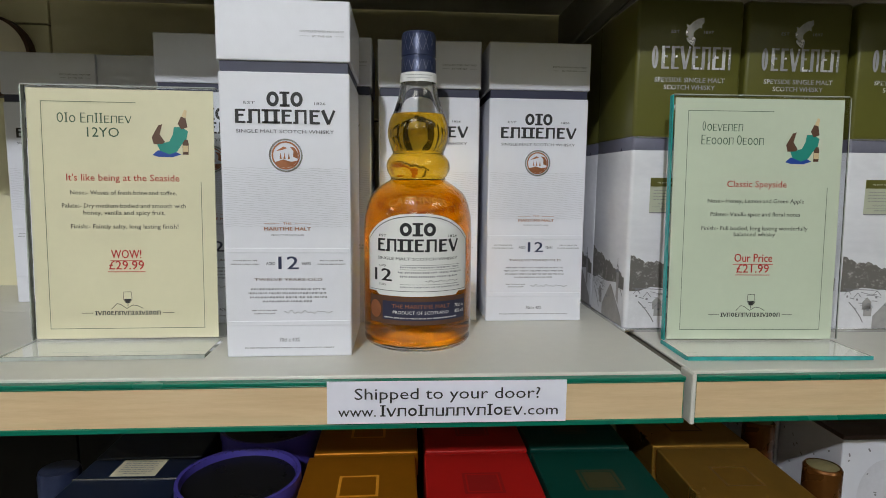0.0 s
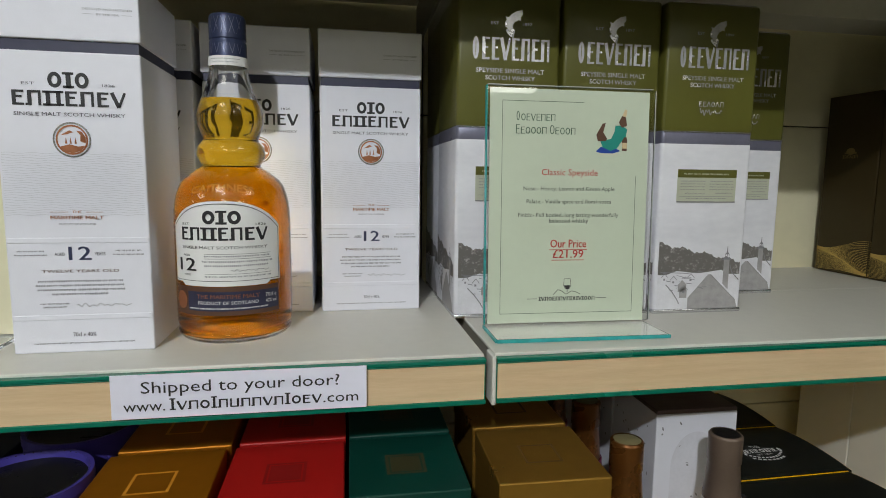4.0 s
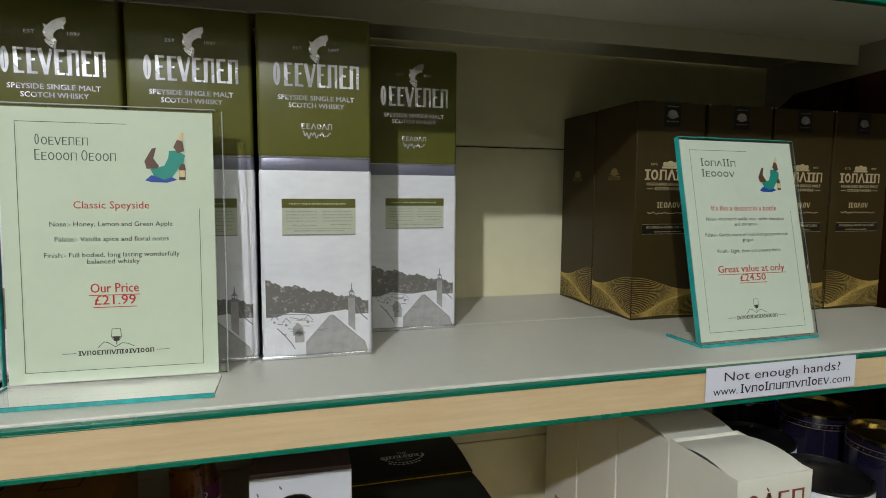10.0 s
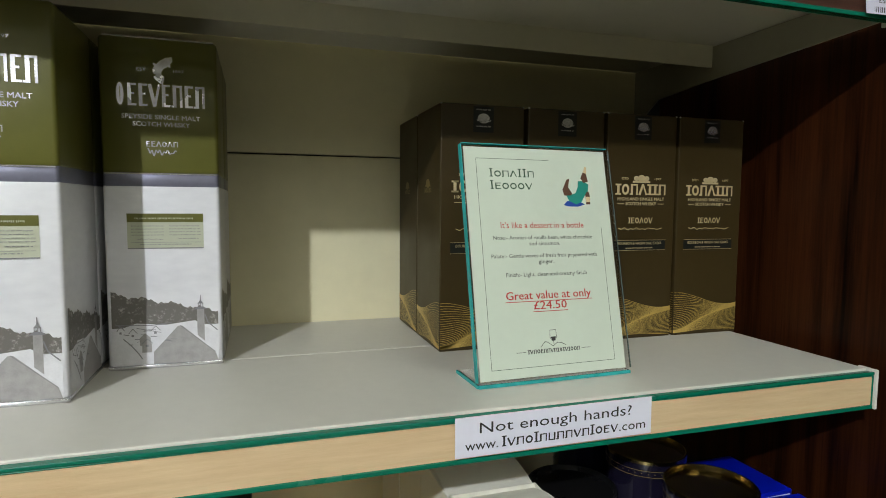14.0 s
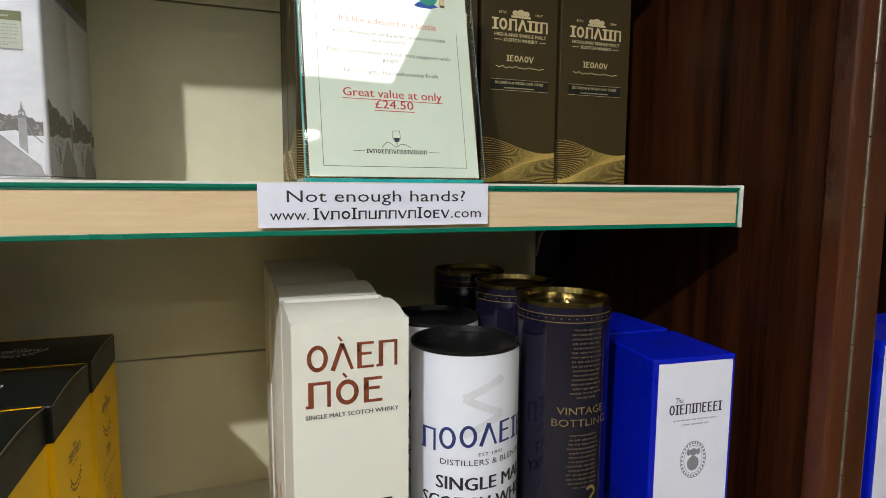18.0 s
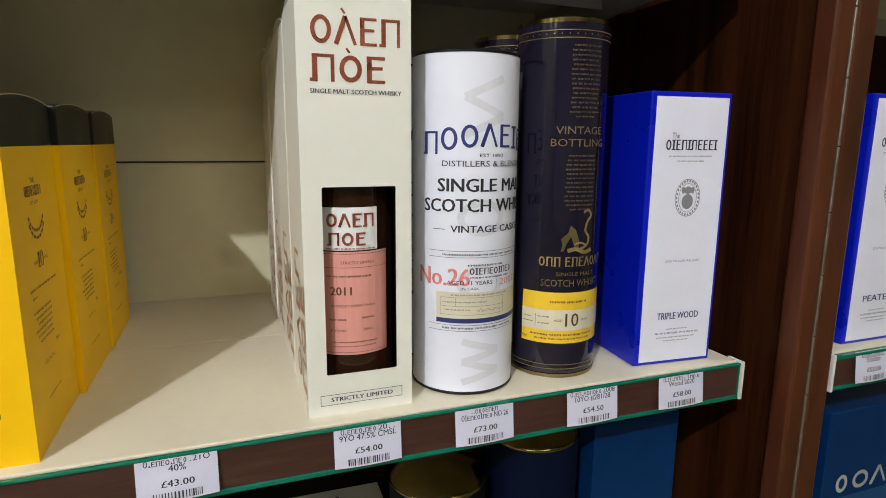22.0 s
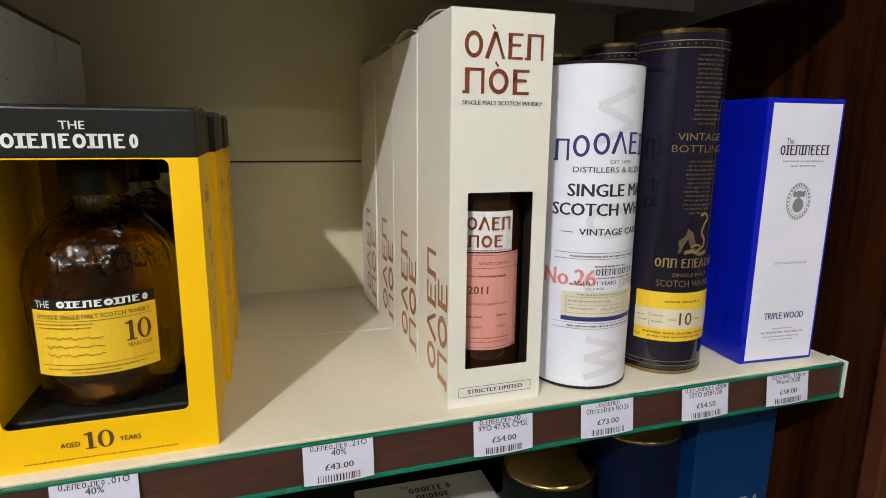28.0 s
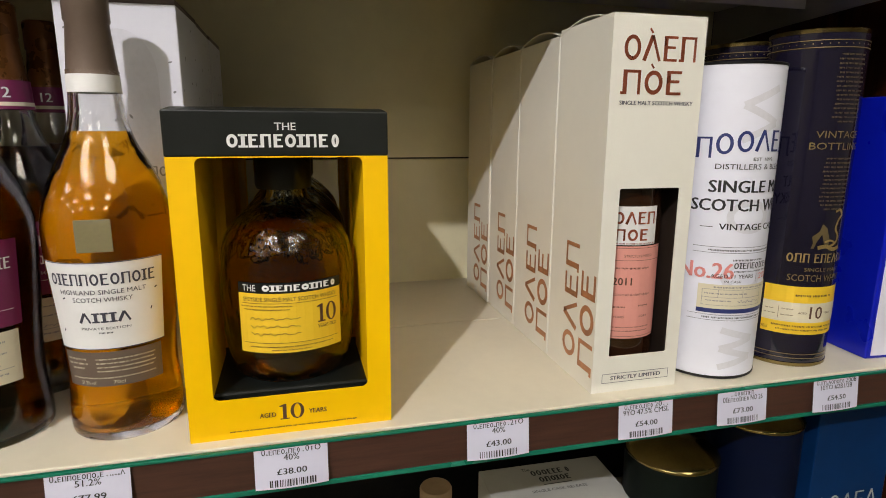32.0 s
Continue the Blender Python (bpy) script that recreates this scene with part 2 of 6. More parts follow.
DIM_GOLD = mat("dim_gold_print", (0.125, 0.092, 0.040), 0.45, 0.3, var=0.15, scale=50)
YELLOW = mat("yellow_carton", (0.94, 0.545, 0.002), 0.50, spec=0.28, var=0.04, scale=12, bump=0.06, bscale=700)
YELLOW_LABEL = mat("yellow_label", (0.83, 0.54, 0.03), 0.5, var=0.04)
BLACK_CARD = mat("black_carton", (0.008, 0.0095, 0.008), 0.42, spec=0.30, var=0.15, scale=12, bump=0.06, bscale=700)
# near black for back panels whose shade is put into the colour
SHADE_BACK = mat("shade_panel", (0.004, 0.004, 0.004), 0.6, spec=0.15)
CREAM_CARD = mat("cream_carton", (0.77, 0.755, 0.675), 0.50, var=0.025, scale=10, bump=0.10, bscale=700)
PINK_LABEL = mat("salmon_label", (0.72, 0.31, 0.26), 0.55, var=0.04)
WHITE_LABEL = mat("white_label", (0.78, 0.78, 0.77), 0.55, var=0.03, scale=30)
TUBE_WHITE = mat("tube_white", (0.77, 0.78, 0.87), 0.36, var=0.03, scale=10)
FACE_WHITE = mat("lavender_white_face", (0.76, 0.76, 0.87), 0.45, var=0.03, scale=20)
WAVE_GREY = mat("wave_line_grey", (0.55, 0.55, 0.60), 0.42)
WATERMARK = mat("watermark_grey", (0.66, 0.66, 0.72), 0.38)
BLACK_LID = mat("black_lid", (0.007, 0.007, 0.008), 0.3, spec=0.35)
TUBE_NAVY = mat("tube_midnight", (0.0085, 0.0070, 0.020), 0.12, var=0.2, scale=10, coat=0.4)
BRASS = mat("brass_lid", (0.30, 0.23, 0.095), 0.17, 1.0, var=0.15, scale=40, bump=0.1, bscale=150)
BLUE_CARD = mat("blue_carton", (0.001, 0.009, 0.43), 0.30, var=0.06, scale=12)
NAVY_FOIL = mat("navy_foil", (0.028, 0.038, 0.088), 0.33, 0.3, var=0.2, scale=80, bump=0.2, bscale=250)
FOIL_MARK = mat("foil_mark", (0.16, 0.17, 0.24), 0.3, 0.5)
RAISED_CLEAR = clear("raised_clear_glass", (0.95, 0.96, 0.95), 1.5, wavy=0.6)
RAISED = mat("raised_amber_glass", (0.42, 0.21, 0.045), 0.08, var=0.3, scale=300, coat=0.6)
TAUPE = mat("taupe_foil", (0.150, 0.108, 0.084), 0.36, 0.2, var=0.08, scale=60)
ORANGE_FOIL = mat("copper_orange_foil", (0.16, 0.060, 0.013), 0.28, 0.6, var=0.15, scale=60)
PURPLE = mat("purple_label", (0.165, 0.010, 0.068), 0.45, var=0.08, scale=40)
PLAQUE = mat("olive_plaque", (0.20, 0.17, 0.085), 0.45, var=0.1, scale=60)
SIGN_TAN = mat("buff_label", (0.68, 0.62, 0.46), 0.55, var=0.04)
GOLD_BOX = mat("gold_carton", (0.50, 0.275, 0.050), 0.30, 0.80, var=0.1, scale=12)
OCHRE_BOX = mat("ochre_carton", (0.48, 0.175, 0.008), 0.32, 0.65, var=0.1, scale=12)
RED_BOX = mat("red_carton", (0.38, 0.009, 0.008), 0.35, 0.1, var=0.08, scale=12)
ORANGE_PRINT = mat("orange_print", (0.85, 0.36, 0.03), 0.3, 0.3)
BRONZE_PRINT = mat("bronze_print", (0.20, 0.10, 0.02), 0.35, 0.3)
WINE_PRINT = mat("wine_print", (0.24, 0.008, 0.008), 0.35)
FIR_PRINT = mat("fir_print", (0.045, 0.042, 0.018), 0.35)
INNER_BROWN = mat("inner_brown", (0.018, 0.010, 0.006), 0.6)
GREEN_BOX = mat("dark_green_carton", (0.0015, 0.042, 0.031), 0.35, 0.1, var=0.08, scale=12)
VIOLET = mat("violet_tin", (0.055, 0.042, 0.27), 0.3, var=0.08, scale=12)
DARKBLUE = mat("ink_blue_carton", (0.004, 0.009, 0.028), 0.35, var=0.1, scale=12)
SEABLUE = mat("sea_blue_carton", (0.001, 0.020, 0.080), 0.4, col2=(0.0015, 0.030, 0.120), scale=5, spec=0.15)
PALE_PRINT = mat("pale_grey_print", (0.42, 0.44, 0.42), 0.45, 0.2)
SKYBLUE = mat("light_blue_print", (0.006, 0.055, 0.16), 0.3)
DARK_TIN = mat("bottle_green_tin", (0.004, 0.006, 0.005), 0.5, var=0.1, scale=14, spec=0.06)
NAVY_TIN = mat("navy_tin", (0.002, 0.0045, 0.017), 0.45, var=0.1, scale=14, spec=0.08)
CORK = mat("beige_stopper", (0.42, 0.29, 0.17), 0.5, var=0.1, scale=40)
PLASTER = mat("wall_paint", (0.30, 0.275, 0.20), 0.8, var=0.05, scale=2, bump=0.2, bscale=60)
TILE = mat("ceiling_tile", (0.72, 0.72, 0.69), 0.85, var=0.06, scale=8, bump=0.4, bscale=120)
CARPET = mat("floor_vinyl", (0.16, 0.14, 0.065), 0.6, var=0.25, scale=40, bump=0.6, bscale=300)
ALU = mat("lamp_trim", (0.75, 0.75, 0.75), 0.4, 0.3)
PANEL_GLOW = glow("lamp_diffuser", (1.02, 1.0, 0.90), PANEL_STRENGTH)
BULB_GLOW = glow("spot_lens", (1.0, 0.9, 0.75), 30.0)


# ---------------------------------------------------------------- building helpers
def empty(name, label, category, group="", kind="", at=None):
    ob = new(name)
    ob.empty_display_size = 0.02
    if at is not None:
        ob.matrix_basis = at
    return tagged(ob, label, category, group, kind)


def part(name, bm, material, parent=None, label="", m=None, bend=0.0, smooth=0.0):
    """Link a bmesh as one mesh object; bend wraps its flat front (u along x, v along z) round an upright cylinder."""
    if bend:
        for v in bm.verts:
            a, r = v.co.x / bend, bend - v.co.y
            v.co.x, v.co.y = r * math.sin(a), -r * math.cos(a)
    if m is not None:
        bm.transform(m)
    me = bpy.data.meshes.new(name)
    bm.to_mesh(me)
    bm.free()
    me.materials.append(material)
    if bend and not smooth:
        smooth = 40
    if smooth:
        me.polygons.foreach_set("use_smooth", [True] * len(me.polygons))
        me.set_sharp_from_angle(angle=radians(smooth))
    ob = new(name, me)
    if parent is not None:
        ob.parent = parent
    if label:
        ob["label"] = label
    return ob


def solid(*boxes, bevel=0.0, segs=2):
    """One bmesh of boxes (x0, x1, y0, y1, z0, z1), each with bevelled edges."""
    out = bmesh.new()
    for x0, x1, y0, y1, z0, z1 in boxes:
        bm = bmesh.new()
        bmesh.ops.create_cube(bm, size=1.0)
        for v in bm.verts:
            v.co = Vector(((x0 + x1) / 2 + v.co.x * (x1 - x0), (y0 + y1) / 2 + v.co.y * (y1 - y0), (z0 + z1) / 2 + v.co.z * (z1 - z0)))
        if bevel:
            bmesh.ops.bevel(bm, geom=bm.edges[:], offset=bevel, segments=segs, profile=0.5, affect="EDGES")
        me = bpy.data.meshes.new("tmp")
        bm.to_mesh(me)
        bm.free()
        out.from_mesh(me)
        bpy.data.meshes.remove(me)
    return out


def lathe(profile, segs=48, closed=False):
    """Turn a profile of (radius, height) round the z axis; it ends on the axis where the radius is 0."""
    bm = bmesh.new()
    rings = []
    for r, z in profile:
        if r <= 1e-6:
            rings.append([bm.verts.new((0, 0, z))])
        else:
            rings.append([bm.verts.new((r * math.cos(2 * math.pi * i / segs), r * math.sin(2 * math.pi * i / segs), z)) for i in range(segs)])
    pairs = list(zip(rings, rings[1:])) + ([(rings[-1], rings[0])] if closed else [])
    for a, b in pairs:
        for i in range(segs):
            j = (i + 1) % segs
            if len(a) == 1 and len(b) == 1:
                continue
            if len(a) == 1:
                bm.faces.new((a[0], b[j], b[i]))
            elif len(b) == 1:
                bm.faces.new((a[i], a[j], b[0]))
            else:
                bm.faces.new((a[i], a[j], b[j], b[i]))
    bmesh.ops.recalc_face_normals(bm, faces=bm.faces[:])
    return bm


def spline(points, steps=6):
    """Catmull-Rom points through a profile."""
    pts = [points[0]] + list(points) + [points[-1]]
    out = []
    for i in range(1, len(pts) - 2):
        p0, p1, p2, p3 = (Vector(p) for p in pts[i - 1:i + 3])
        for k in range(steps):
            t = k / steps
            q = 0.5 * (2 * p1 + (p2 - p0) * t + (2 * p0 - 5 * p1 + 4 * p2 - p3) * t * t + (3 * p1 - p0 - 3 * p2 + p3) * t ** 3)
            out.append((max(0.0, q[0]), q[1]))
    out.append(tuple(points[-1]))
    return out


# flat print: u to the right, v up, on a plane that faces -y; off is its lift from the surface
OFF = 0.0004
GLYPHS = {}


def glyph_mesh(s):
    if s not in GLYPHS:
        cu = bpy.data.curves.new("txt", "FONT")
        cu.body, cu.size, cu.resolution_u = s, 1.0, 2
        ob = bpy.data.objects.new("txt", cu)
        me = bpy.data.meshes.new_from_object(ob)
        bpy.data.objects.remove(ob)
        co = np.empty(len(me.vertices) * 3)
        me.vertices.foreach_get("co", co)
        co = co.reshape(-1, 3)
        GLYPHS[s] = (me, co[:, 0].min(), co[:, 0].max())
    return GLYPHS[s]


def text(bm, s, u, v, h, w=0.0, off=OFF, align="c", bold=0.0, arc=0.0):
    """Lettering: baseline v, capital height h, squeezed or spread to width w where given; arc lifts its middle."""
    me, x0, x1 = glyph_mesh(s)
    k = h / 0.69
    kx = w / (x1 - x0) if w else k
    wide = (x1 - x0) * kx
    left = {"c": u - wide / 2, "l": u, "r": u - wide}[align]
    n = len(bm.verts)
    bm.from_mesh(me)
    bm.verts.ensure_lookup_table()
    for q in bm.verts[n:]:
        uu = left + (q.co.x - x0) * kx
        lift = arc * (1 - ((uu - u) / (wide / 2)) ** 2) if arc else 0.0
        q.co = Vector((uu, -off, v + q.co.y * k + lift))
    if bold:
        m2 = bmesh.new()
        text(m2, s, u + bold, v, h, w, off + 0.00005, align, 0.0, arc)
        merge(bm, m2)


def merge(bm, other):
    me = bpy.data.meshes.new("tmp")
    other.to_mesh(me)
    other.free()
    bm.from_mesh(me)
    bpy.data.meshes.remove(me)


def quad(bm, pts, off=OFF):
    return bm.faces.new([bm.verts.new((u, -off, v)) for u, v in pts])


def bar(bm, u0, u1, v0, v1, off=OFF):
    n = max(1, int(abs(u1 - u0) / 0.006)) if abs(v1 - v0) < 0.2 else 1
    for i in range(n):
        a, b = u0 + (u1 - u0) * i / n, u0 + (u1 - u0) * (i + 1) / n
        quad(bm, [(a, v0), (b, v0), (b, v1), (a, v1)], off)


def ring(bm, u, v, ru, rv, t, off=OFF, segs=20):
    for i in range(segs):
        a, b = 2 * math.pi * i / segs, 2 * math.pi * (i + 1) / segs
        quad(bm, [(u + ru * math.cos(a), v + rv * math.sin(a)), (u + ru * math.cos(b), v + rv * math.sin(b)),
                  (u + (ru - t) * math.cos(b), v + (rv - t) * math.sin(b)), (u + (ru - t) * math.cos(a), v + (rv - t) * math.sin(a))], off)


def disc(bm, u, v, ru, rv, off=OFF, segs=20, turn=0.0):
    c, s = math.cos(turn), math.sin(turn)
    pts = [(ru * math.cos(2 * math.pi * i / segs), rv * math.sin(2 * math.pi * i / segs)) for i in range(segs)]
    quad(bm, [(u + a * c - b * s, v + a * s + b * c) for a, b in pts], off)


def stroke(bm, pts, w, off=OFF):
    """A thin line along points."""
    for (a, b), (c, d) in zip(pts, pts[1:]):
        ln = math.hypot(c - a, d - b) or 1e-9
        nx, ny = -(d - b) / ln * w / 2, (c - a) / ln * w / 2
        quad(bm, [(a - nx, b - ny), (c - nx, d - ny), (c + nx, d + ny), (a + nx, b + ny)], off)


def ten(bm, u, v, h, w, off=OFF):
    """The number 10 in bold roman figures, centred on u, standing on v."""
    a, t = u - w / 2, h * 0.07
    bar(bm, a + w * 0.13, a + w * 0.28, v + t, v + h - t, off), bar(bm, a + w * 0.02, a + w * 0.40, v, v + t, off)
    quad(bm, [(a, v + h * 0.84), (a + w * 0.13, v + h * 0.84), (a + w * 0.28, v + h - t), (a + w * 0.28, v + h), (a + w * 0.20, v + h), (a, v + h * 0.90)], off)
    c, ru, rv, n = a + w * 0.72, w * 0.28, h * 0.515, 28
    for i in range(n):
        p, q = 2 * math.pi * i / n, 2 * math.pi * (i + 1) / n
        quad(bm, [(c + k * ru * math.cos(x), v + h / 2 + m * rv * math.sin(x)) for k, m, x in ((1, 1, p), (1, 1, q), (0.50, 0.87, q), (0.50, 0.87, p))], off)


def outline(bm, u0, u1, v0, v1, t, off=OFF):
    bar(bm, u0, u1, v0, v0 + t, off), bar(bm, u0, u1, v1 - t, v1, off)
    bar(bm, u0, u0 + t, v0 + t, v1 - t, off), bar(bm, u1 - t, u1, v0 + t, v1 - t, off)


def scrawl(bm, u0, u1, v, h, w=0.0004, off=OFF, seed=1):
    """A signature: a wavering thin line."""
    rnd = random.Random(seed)
    ph = [rnd.uniform(0, 6) for _ in range(3)]
    n = 34
    pts = [(u0 + (u1 - u0) * i / n, v + h * (0.5 * math.sin(i * 1.35 + ph[0]) * (1.2 - i / n) + 0.3 * math.sin(i * 0.6 + ph[1]))) for i in range(n + 1)]
    stroke(bm, pts, w, off)


def fine(bm, u, v, w, h, off=OFF, seed=0, gap=0.25):
    """A line of print too small to read: short bars of word length, centred."""
    rnd = random.Random(seed * 77 + int(w * 1e5) + int(v * 1e5))
    a = u - w / 2
    while a < u + w / 2 - h:
        b = min(u + w / 2, a + h * rnd.uniform(1.6, 4.2))
        x = a
        while x < b - h * 0.2:
            y = v + h * rnd.choice((0.0, 0.0, 0.2))
            quad(bm, [(x, y), (x + h * 0.40, y), (x + h * 0.40, v + h * 0.85), (x, v + h * 0.85)], off)
            x += h * 0.66
        a = b + h * gap * 2


def block(bm, u, v, w, n, pitch, h, off=OFF, seed=0):
    """Several centred lines of unreadable print, downwards from v."""
    rnd = random.Random(seed)
    for i in range(n):
        fine(bm, u, v - i * pitch, w * (rnd.uniform(0.82, 1.0) if i < n - 1 else 0.6), h, off, seed + i)


WIDTHS = {" ": 0.45, "i": 0.62, "I": 0.62, "k": 0.9, "K": 0.9}


def marks(bm, pattern, u, v, h, w, off=OFF, weight=0.22, align="c", arc=0.0, mixed=False):
    """A trade name as a row of plain shapes: o and s rings, i bar, n gate, u trough, v and a chevrons, k comb."""
    units = [WIDTHS.get(c, 1.0) for c in pattern]
    k = w / sum(units)
    a = {"c": u - w / 2, "l": u, "r": u - w}[align]
    t = weight * k
    for c, n in zip(pattern, units):
        b = a + n * k
        mid = (a + b) / 2
        hh = h * (0.74 if mixed and c.islower() and c != "i" else 1.0)
        lo = v + (arc * (1 - ((mid - u) / (w / 2)) ** 2) if arc else 0.0)
        e0, e1, q = a + k * 0.10, b - k * 0.10, c.lower()
        up = lambda x, y0, y1, tt: quad(bm, [(x, lo + y0), (x + tt, lo + y0), (x + tt, lo + y1), (x, lo + y1)], off)
        flat = lambda x0, x1, y: quad(bm, [(x0, lo + y), (x1, lo + y), (x1, lo + y + thin), (x0, lo + y + thin)], off)
        thin = min(t * 0.6, hh * 0.16)
        if q in "os":
            ring(bm, mid, lo + hh / 2, k * (0.42 if q == "o" else 0.30), hh / 2, t * 0.9, off, 18)
        elif q == "i":
            up(mid - t * 0.55, 0, hh, t * 1.1), flat(mid - t * 1.3, mid + t * 1.3, 0), flat(mid - t * 1.3, mid + t * 1.3, hh - thin)
        elif q == "n":
            up(e0, 0, hh, t), up(e1 - t * 0.7, 0, hh - thin, t * 0.7), flat(e0 + t, e1, hh - thin), flat(e0 - t * 0.5, e0, 0)
        elif q == "u":
            up(e0, thin, hh, t * 0.8), up(e1 - t, 0, hh, t), flat(e0, e1 - t, 0)
        elif q == "k":
            up(e0, 0, hh, t), flat(e0 + t, e1, hh - thin), flat(e0 + t, e1, 0), flat(e0 + t, e1 - t * 0.5, hh * 0.5)
        elif q in "va":
            y0, y1 = (lo + hh, lo) if q == "v" else (lo, lo + hh)
            stroke(bm, [(e0, y0), (mid, y1)], t * 1.0, off), stroke(bm, [(mid, y1), (e1, y0)], t * 0.7, off)
        a = b


def sheet():
    return bmesh.new()


def prints(name, jobs, material, parent, label="", m=None, bend=0.0):
    """Each piece of print that stands apart as a part of its own."""
    for job in jobs:
        b = sheet()
        job(b)
        part(name, b, material, parent, label, m, bend)


LEFT = Matrix.Rotation(radians(-90), 4, "Z")      # print that faces -x
TOP = Matrix.Rotation(radians(-90), 4, "X")       # print that faces +z


# ---------------------------------------------------------------- setting
X0, X1 = -1.05, 2.45                 # the run of shelving
YB = 0.787                           # face of the back panels
UP, LO, TOPZ, THIRD = 1.358, 0.951, 1.722, 0.565
ROOM = (-4.6, 4.4, -6.3)             # x from, x to, y of the far wall


def structure(name, bm, material, label, category, smooth=0.0):
    return tagged(part(name, bm, material, None, smooth=smooth), label, category, kind="structure")


structure("floor", solid((ROOM[0], ROOM[1], ROOM[2], 0.95, -0.1, 0)), CARPET, "tan wood-look vinyl floor of the shop", "floor")
structure("ceiling", solid((ROOM[0], ROOM[1], ROOM[2], 0.95, CEIL + 0.02, CEIL + 0.12)), TILE, "white tiled suspended shop ceiling", "ceiling")
structure("wall_behind_shelves", solid((ROOM[0], ROOM[1], 0.85, 0.95, 0, CEIL + 0.02)), PLASTER, "plain off-white plaster wall behind the shelving", "wall")
structure("wall_far", solid((ROOM[0], ROOM[1], ROOM[2] - 0.1, ROOM[2], 0, CEIL + 0.02)), PLASTER, "plain off-white plaster wall across the shop", "wall")
structure("wall_west", solid((ROOM[0] - 0.1, ROOM[0], ROOM[2], 0.95, 0, CEIL + 0.02)), PLASTER, "plain off-white plaster end wall", "wall")
structure("wall_east", solid((ROOM[1], ROOM[1] + 0.1, ROOM[2], 0.95, 0, CEIL + 0.02)), PLASTER, "plain off-white plaster end wall", "wall")

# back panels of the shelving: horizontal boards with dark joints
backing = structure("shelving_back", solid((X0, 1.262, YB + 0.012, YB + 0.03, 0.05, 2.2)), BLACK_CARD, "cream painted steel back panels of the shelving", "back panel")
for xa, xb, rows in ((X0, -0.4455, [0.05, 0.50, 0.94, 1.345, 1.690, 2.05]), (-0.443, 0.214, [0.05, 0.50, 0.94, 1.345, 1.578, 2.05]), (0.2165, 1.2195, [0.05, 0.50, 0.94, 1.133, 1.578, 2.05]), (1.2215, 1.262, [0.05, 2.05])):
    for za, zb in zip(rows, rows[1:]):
        # low, lower left and far right panels: deep shade there painted as near black
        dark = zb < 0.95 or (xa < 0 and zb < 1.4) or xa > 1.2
        part("panel", solid((xa, xb, YB, YB + 0.011, za + 0.001, zb - 0.001), bevel=0.0012), SHADE_BACK if dark else BACK, backing, "back panel, shade of the bay put into its colour" if dark else "")
plate = empty("wall_bracket", "rounded cream steel bracket with dark edge on the back panel", "bracket", at=pose(-0.512, YB, 1.648, 90))
part("disc", lathe([(0.0, 0.0), (0.046, 0.0), (0.046, 0.010), (0.0455, 0.0105), (0.0, 0.0105)], 40), STEEL_LOW, plate, smooth=40)
part("rim", lathe([(0.0462, 0.0), (0.0500, 0.0), (0.0500, 0.014), (0.0462, 0.014)], 40, True), WALNUT, plate, "dark rubber rim", smooth=40)
structure("base_plinth", solid((X0, 1.262, 0.36, YB, 0.0, 0.12)), BLACK_CARD, "black plinth under the shelving", "plinth")
structure("end_panel", solid((X0 - 0.03, X0, 0.33, 0.85, 0, 2.2)), MAHOG, "dark mahogany end panel of the shelving", "panel")

# mahogany partition between two cabinets: two boards with a worn metal strip between them
partition = empty("partition", "dark red mahogany cabinet side with a worn metal strip on its front edge", "partition", kind="structure")
part("board", solid((1.262, 1.2825, 0.352, 0.85, 0, 2.3)), MAHOG, partition)
part("board", solid((1.2855, 1.312, 0.352, 0.85, 0, 2.3)), MAHOG, partition)
part("lipping", solid((1.261, 1.2825, 0.330, 0.3518, 0, 2.3), bevel=0.003), MAHOG_EDGE, partition, "reddish brown rounded front lipping")
part("lipping", solid((1.2855, 1.3125, 0.330, 0.3518, 0, 2.3), bevel=0.003), MAHOG_EDGE, partition, "reddish brown rounded front lipping")
part("metal_strip", solid(*[(1.2824, 1.2856, 0.3300, 0.345, 0.2 + 0.06 * i, 0.2594 + 0.06 * i) for i in range(34)], bevel=0.0008, segs=1), STRIP, partition, "worn grey metal strip")
structure("neighbour_back", solid((1.312, X1, YB, YB + 0.03, 0.05, 2.2)), MAHOG, "dark back of the next cabinet", "back panel")
structure("neighbour_end", solid((X1, X1 + 0.03, 0.33, 0.85, 0, 2.2)), MAHOG, "dark mahogany end of the next cabinet", "panel")


